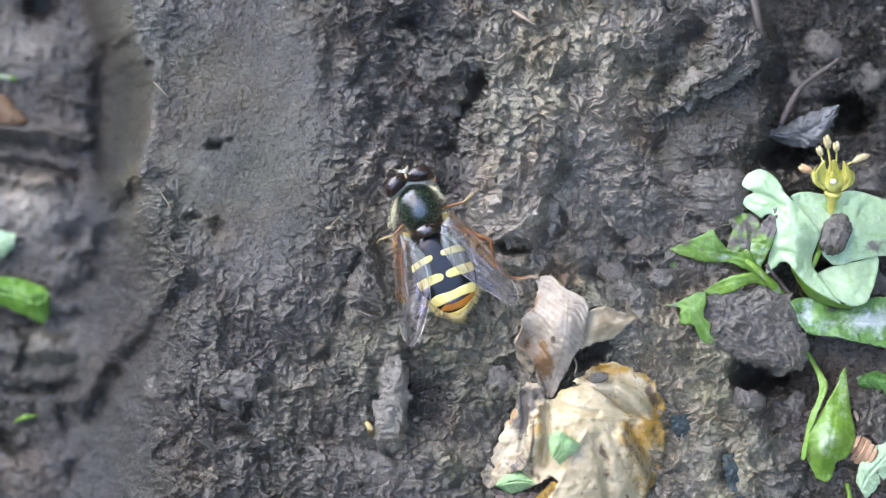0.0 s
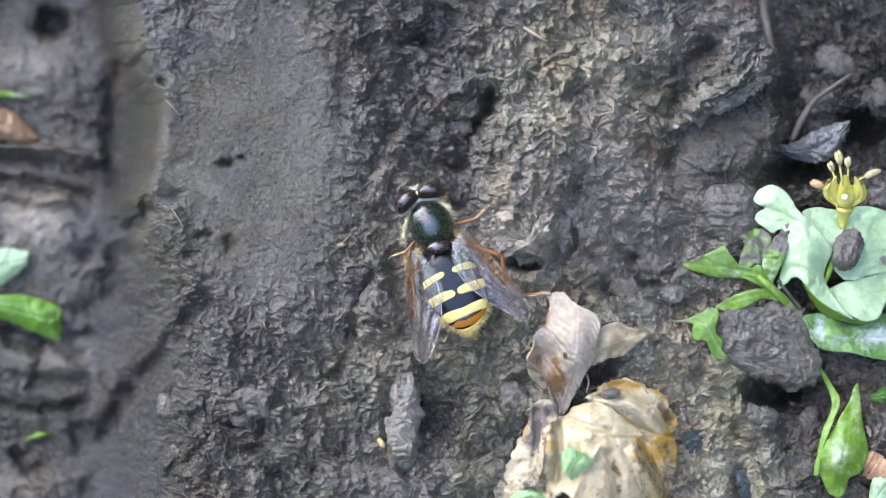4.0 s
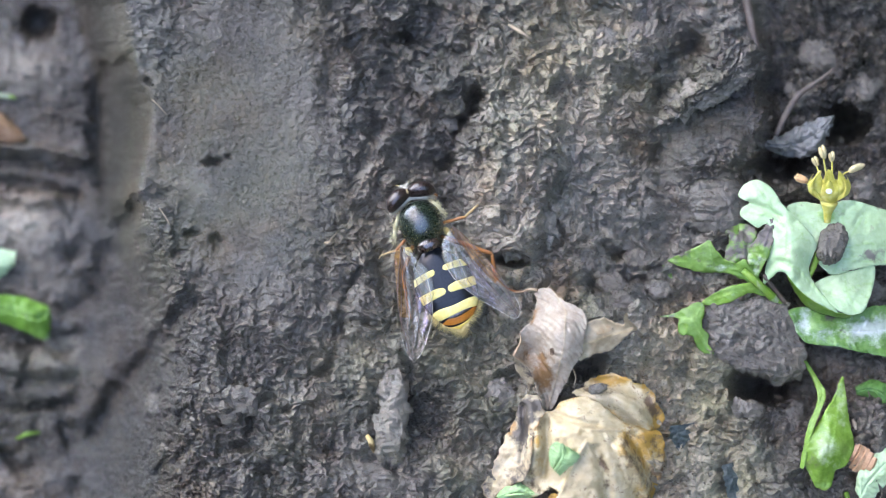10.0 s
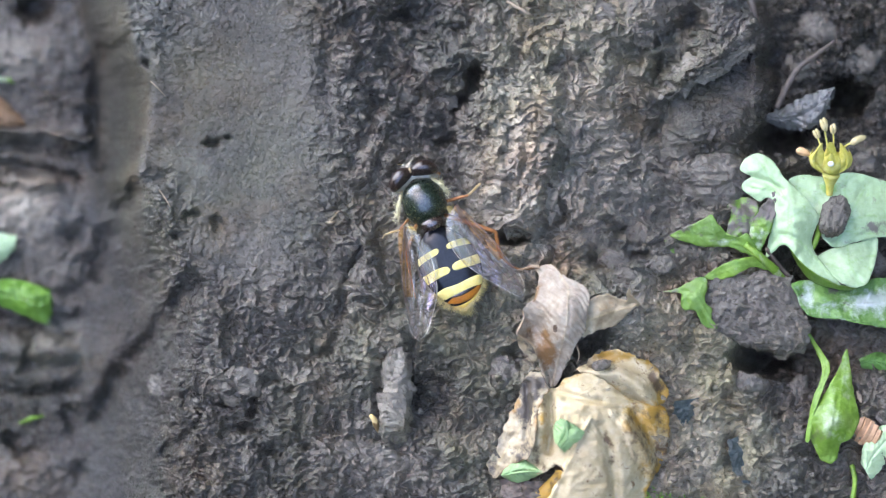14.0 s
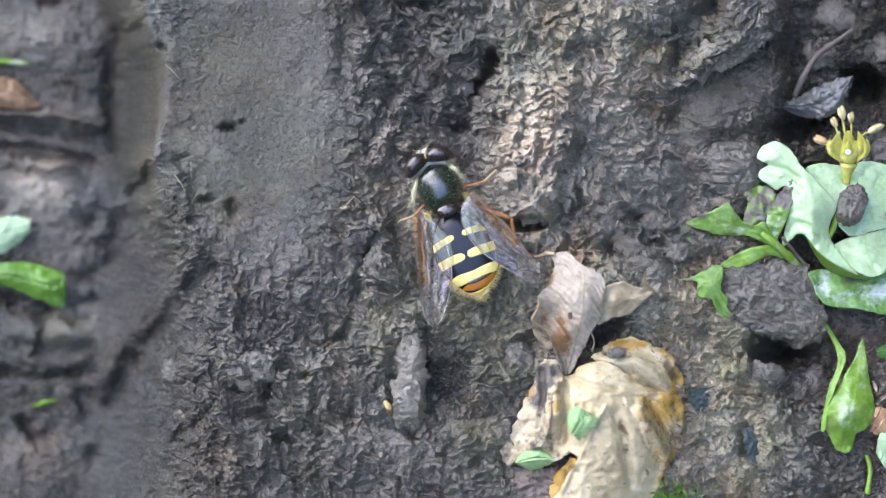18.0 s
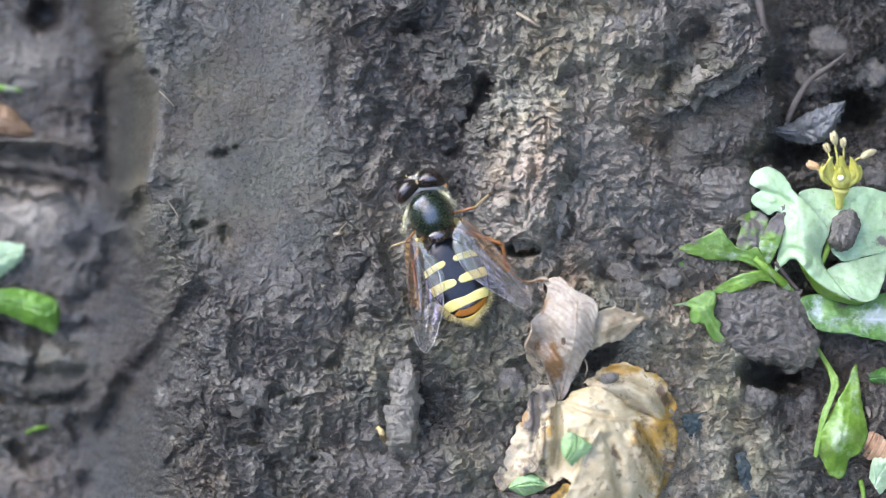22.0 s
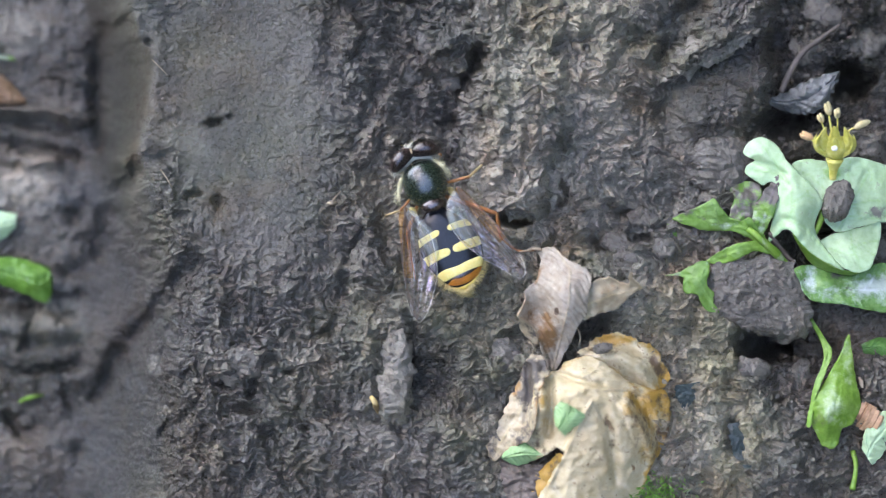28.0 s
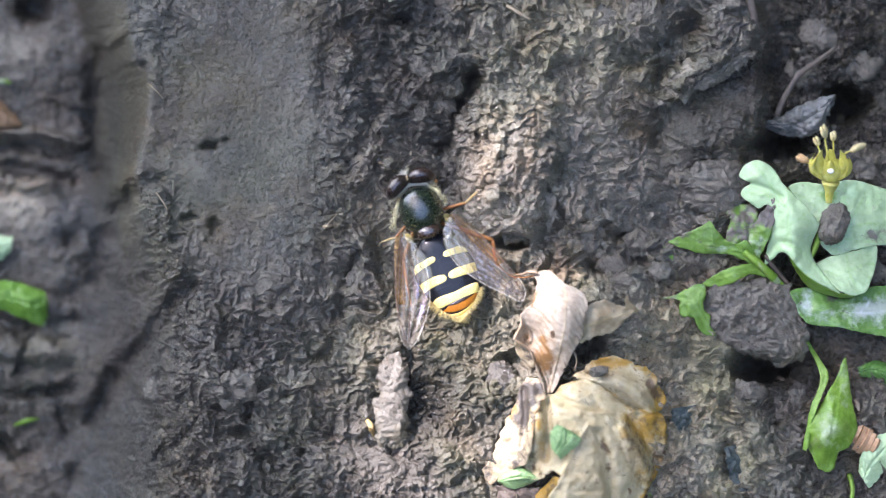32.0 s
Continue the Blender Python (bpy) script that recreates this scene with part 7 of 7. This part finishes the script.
stick("twig", "thin brown twig leaning on black earth", [(1392, 204, -2.0), (1410, 165, -1.6), (1432, 132, -1.4), (1462, 110, -1.6), (1494, 86, -2.2)], [0.30, 0.32, 0.28, 0.24, 0.18], BARK, "twig", 9, 26)
stick("twig", "brown root end in a mud cleft", [(1335, -40, -1.0), (1350, 30, -1.0), (1362, 75, -1.6), (1370, 98, -2.4)], [0.5, 0.45, 0.4, 0.3], BARK, "twig", 9, 20)
stick("straw", "short pale straw fragment on mud", [lying(916, 14, 0.25), lying(936, 26, 0.35), lying(957, 38, 0.2)], [0.15, 0.19, 0.12], STRAW, "straw")
stick("straw", "fine pale fibre on mud", [lying(596, 408, 0.1), lying(606, 396, 0.3), lying(618, 382, 0.2)], [0.07, 0.09, 0.05], STRAW, "straw")
stick("straw", "fine pale fibre on mud", [lying(607, 402, 0.2), lying(613, 425, 0.15), lying(624, 442, 0.05)], [0.06, 0.07, 0.04], STRAW, "straw")
stick("straw", "tiny tan husk on smooth mud", [lying(594, 404, 0.2), lying(602, 404, 0.4), lying(610, 402, 0.2)], [0.12, 0.2, 0.1], STRAW, "straw")
stick("straw", "fine pale fibre on mud", [lying(285, 153, 0.1), lying(298, 165, 0.2), lying(312, 180, 0.1)], [0.06, 0.08, 0.05], STRAW, "straw")
stick("straw", "fine pale fibre on mud", [lying(300, 345, 0.1), lying(312, 362, 0.2), lying(320, 376, 0.1)], [0.07, 0.08, 0.05], STRAW, "straw")
stick("straw", "pale root thread on mud", [lying(655, 258, 0.2), lying(664, 242, 0.4), lying(672, 226, 0.2)], [0.09, 0.12, 0.06], STRAW, "straw")
stick("husk", "small amber seed husk on mud", [lying(672, 744, 0.15), lying(679, 754, 0.3), lying(685, 774, 0.1)], [0.2, 0.34, 0.08], TAN_SPOT, "husk", 8, 12)
stick("seed", "small tan oval seed on wet mud", [lying(1532, 706, 0.3), lying(1536, 714, 0.5), lying(1539, 725, 0.3)], [0.1, 0.26, 0.1], STRAW, "seed", 8, 10)
stick("grass_blade", "blurred yellow-green grass blade in the track", [(-70, 146, -11.6), (0, 148, -11.6), (46, 152, -12)], [0.30, 0.32, 0.22], YELLOW_GREEN, "grass")
stick("grass_blade", "yellow scrap of grass in the track", [lying(52, 756, 0.1), lying(72, 748, 0.4), lying(95, 744, 0.1)], [0.10, 0.26, 0.08], YELLOW_GREEN, "grass")
stick("grass_blade", "thin yellow-green stem in wet mud", [lying(1522, 836, 0.3), lying(1528, 865, 0.4), lying(1522, 905, 0.2)], [0.26, 0.22, 0.3], YELLOW_GREEN, "grass")


def wood_chip():
    w, o = leaf_thing("wood_chip", (1548, 782), "splintered orange-brown wood chip on mud", "wood chip")
    for k, (u, v, l) in enumerate(((1536, 766, 62), (1543, 772, 70), (1551, 777, 72), (1559, 782, 64), (1566, 788, 52))):
        d = (l * 0.40, l * 0.30)
        part("splinter", shifted(tube(at_plan([(u - d[0] * 0.5, v + d[1] * 0.9, -0.9), (u, v, 0.0), (u + d[0] * 0.3, v - d[1] * 0.9, 0.1)]), [0.00030, 0.00036, 0.0003], 5, 8), o), WOOD, w, flat=True)
    return w


wood_chip()


def moss():
    rnd = random.Random(8)
    shapes = []
    for _ in range(320):
        u, v = rnd.gauss(1172, 26), rnd.gauss(915, 16)
        g = ground_at(u, v)
        a = rnd.uniform(0, 6.28)
        shapes.append(tube(at_plan([(u, v, g - 0.1), (u + 3 * math.cos(a), v + 3 * math.sin(a), g + 0.35), (u + 8 * math.cos(a), v + 8 * math.sin(a), g + 0.5)]), [0.00006, 0.00007, 0.00002], 4))
    ob = new("moss", link_mesh("moss", *joined(*shapes), GREEN))
    return tagged(ob, "sparse bright green moss tuft on mud", "moss", kind="stuff")


moss()


# ---- an unseen broad-leaved plant, added to shade the mud and dapple the sun ----
SHADE_AT = 0.55


def shade(u, v, d=SHADE_AT):
    return spot(u, v, 0.0) + np.array(SUN_FROM) * d


def shade_leaf(left, right, d, seed):
    a, b = resample(left, 40), resample(right, 40)
    t = np.linspace(0, 1, 24)[None, :, None]
    p = a[:, None] * (1 - t) + b[:, None] * t
    lift = d + 0.004 * fbm(p[..., 0] / 300, p[..., 1] / 300, 3, seed) + 0.006 * np.sin(math.pi * t[..., 0])
    top = spot(p[..., 0], p[..., 1], 0.0) + np.array(SUN_FROM) * lift[..., None]
    return grid_shell(top, top - np.array(SUN_FROM) * 0.0004)


def overhanging_plant():
    foot = np.array([-0.62, 0.42, 0.0])
    p = thing("shade_plant", foot, "unseen broad-leaved plant added over the mud to screen the sun", "plant")
    knot = shade(-1500, 300) + np.array([0, 0, 0.012])
    part("stem", shifted(tube([foot - [0, 0, 0.02], foot + [0.02, -0.02, 0.25], knot + [-0.06, 0.05, -0.05], knot, shade(2500, 300, SHADE_AT + 0.03)], [0.006, 0.005, 0.004, 0.003, 0.002], 8, 30), foot), GREEN, p)
    for left, right, d, seed in (([(-1500, -900), (-1700, 0), (-1600, 900), (-1300, 1900)], [(700, -1000), (800, -100), (842, 110), (838, 340), (800, 450), (690, 560), (648, 640), (632, 800), (690, 1000), (750, 1900)], SHADE_AT, 3),
                                 ([(860, -1000), (830, -100), (830, 60), (930, 110), (1000, 170), (1010, 330), (1040, 430), (1064, 560), (1050, 690), (990, 790), (960, 900), (860, 1000), (760, 1900)], [(2700, -900), (3000, 0), (2900, 900), (2600, 1900)], SHADE_AT + 0.012, 4),
                                 ([(500, -1100), (600, -500), (640, 195)], [(1100, -1100), (1050, -500), (1020, 230)], SHADE_AT + 0.02, 5),
                                 ([(560, 930), (600, 1300), (560, 1900)], [(1000, 930), (960, 1300), (980, 1900)], SHADE_AT + 0.02, 6)):
        part("leaf", shifted(shade_leaf(left, right, d, seed), foot), GREEN, p)
    # leaves that slide to open and close the sun patches
    moving = []
    for left, right, d, seed in (([(560, -300), (540, 0), (560, 300), (580, 490)], [(1120, -300), (1140, 0), (1110, 300), (1080, 500)], SHADE_AT + 0.024, 7),
                                 ([(540, 480), (530, 700), (560, 1100)], [(1130, 480), (1150, 700), (1120, 1100)], SHADE_AT + 0.030, 8)):
        moving.append(part("leaf", shifted(shade_leaf(left, right, d, seed), foot), GREEN, p))
    return p, moving[0], moving[1]


plant, leaf_high, leaf_low = overhanging_plant()


# ---- what moves: the fly shuffles a little, and flicks its wings ----
def motions():
    def fly_pose(du, dv, turn=0.0):
        m = pose(0, 0, 0, 0, 0, FLY_TURN + turn)
        m.translation = Vector(FLY_AT) + Vector(spot(779 + du, 410 + dv, 4.0) - spot(779, 410, 4.0))
        return m
    walk(fly, [(0, fly_pose(-8, -2)), (3.5, fly_pose(-9, -2)), (5.5, fly_pose(-6, -2)), (6, fly_pose(-6, -1)), (6.5, fly_pose(-2.5, 0)), (8, fly_pose(-2, 0)), (10, fly_pose(-2, 0)), (10.5, fly_pose(0, 0)), (13, fly_pose(0, 0)),
               (14, fly_pose(2, 1)), (18.5, fly_pose(2, 1.5)), (20, fly_pose(1, 2)), (22, fly_pose(-1, 1.5)), (24, fly_pose(-1, 0.5)), (25, fly_pose(-1, -1.5)), (25.5, fly_pose(0, -2)),
               (27.5, fly_pose(0.5, 0)), (29.5, fly_pose(-0.5, 1)), (31, fly_pose(1, 1)), (31.5, fly_pose(2, 3)), (32, fly_pose(0, 6.5))])

    def hinged(ob, spread):
        return Matrix.Translation(ob.location) @ pose(0, 0, 0, 0, 0, spread)
    for ob, way in ((wing_left, -1), (wing_right, 1)):
        walk(ob, [(0, hinged(ob, 0)), (23.7, hinged(ob, 0)), (24, hinged(ob, 2.6 * way)), (24.5, hinged(ob, 4.2 * way)), (25.5, hinged(ob, 5.2 * way)), (26.6, hinged(ob, 2.0 * way)), (27.5, hinged(ob, 0)), (31.6, hinged(ob, 0)), (32, hinged(ob, 3.0 * way))])

    def slid(du):
        m = Matrix.Identity(4)
        m.translation = Vector(shade(700 + du, 400) - shade(700, 400))
        return m
    walk(leaf_high, [(0, slid(0)), (13, slid(0)), (14, slid(-150)), (17, slid(-185)), (19, slid(-175)), (20.5, slid(-120)), (21.5, slid(-150)), (23, slid(-200)), (24.6, slid(-140)), (25.5, slid(0)), (30.2, slid(0)), (30.7, slid(-200)), (31.3, slid(-420)), (32, slid(-440))])
    walk(leaf_low, [(0, slid(0)), (21.8, slid(0)), (22.6, slid(-170)), (23.6, slid(-260)), (24.4, slid(-240)), (25.2, slid(-60)), (26, slid(0)), (27.5, slid(0)), (29.4, slid(0)), (30.0, slid(-270)), (30.4, slid(-540)), (30.8, slid(-600)), (32, slid(-560))])


motions()
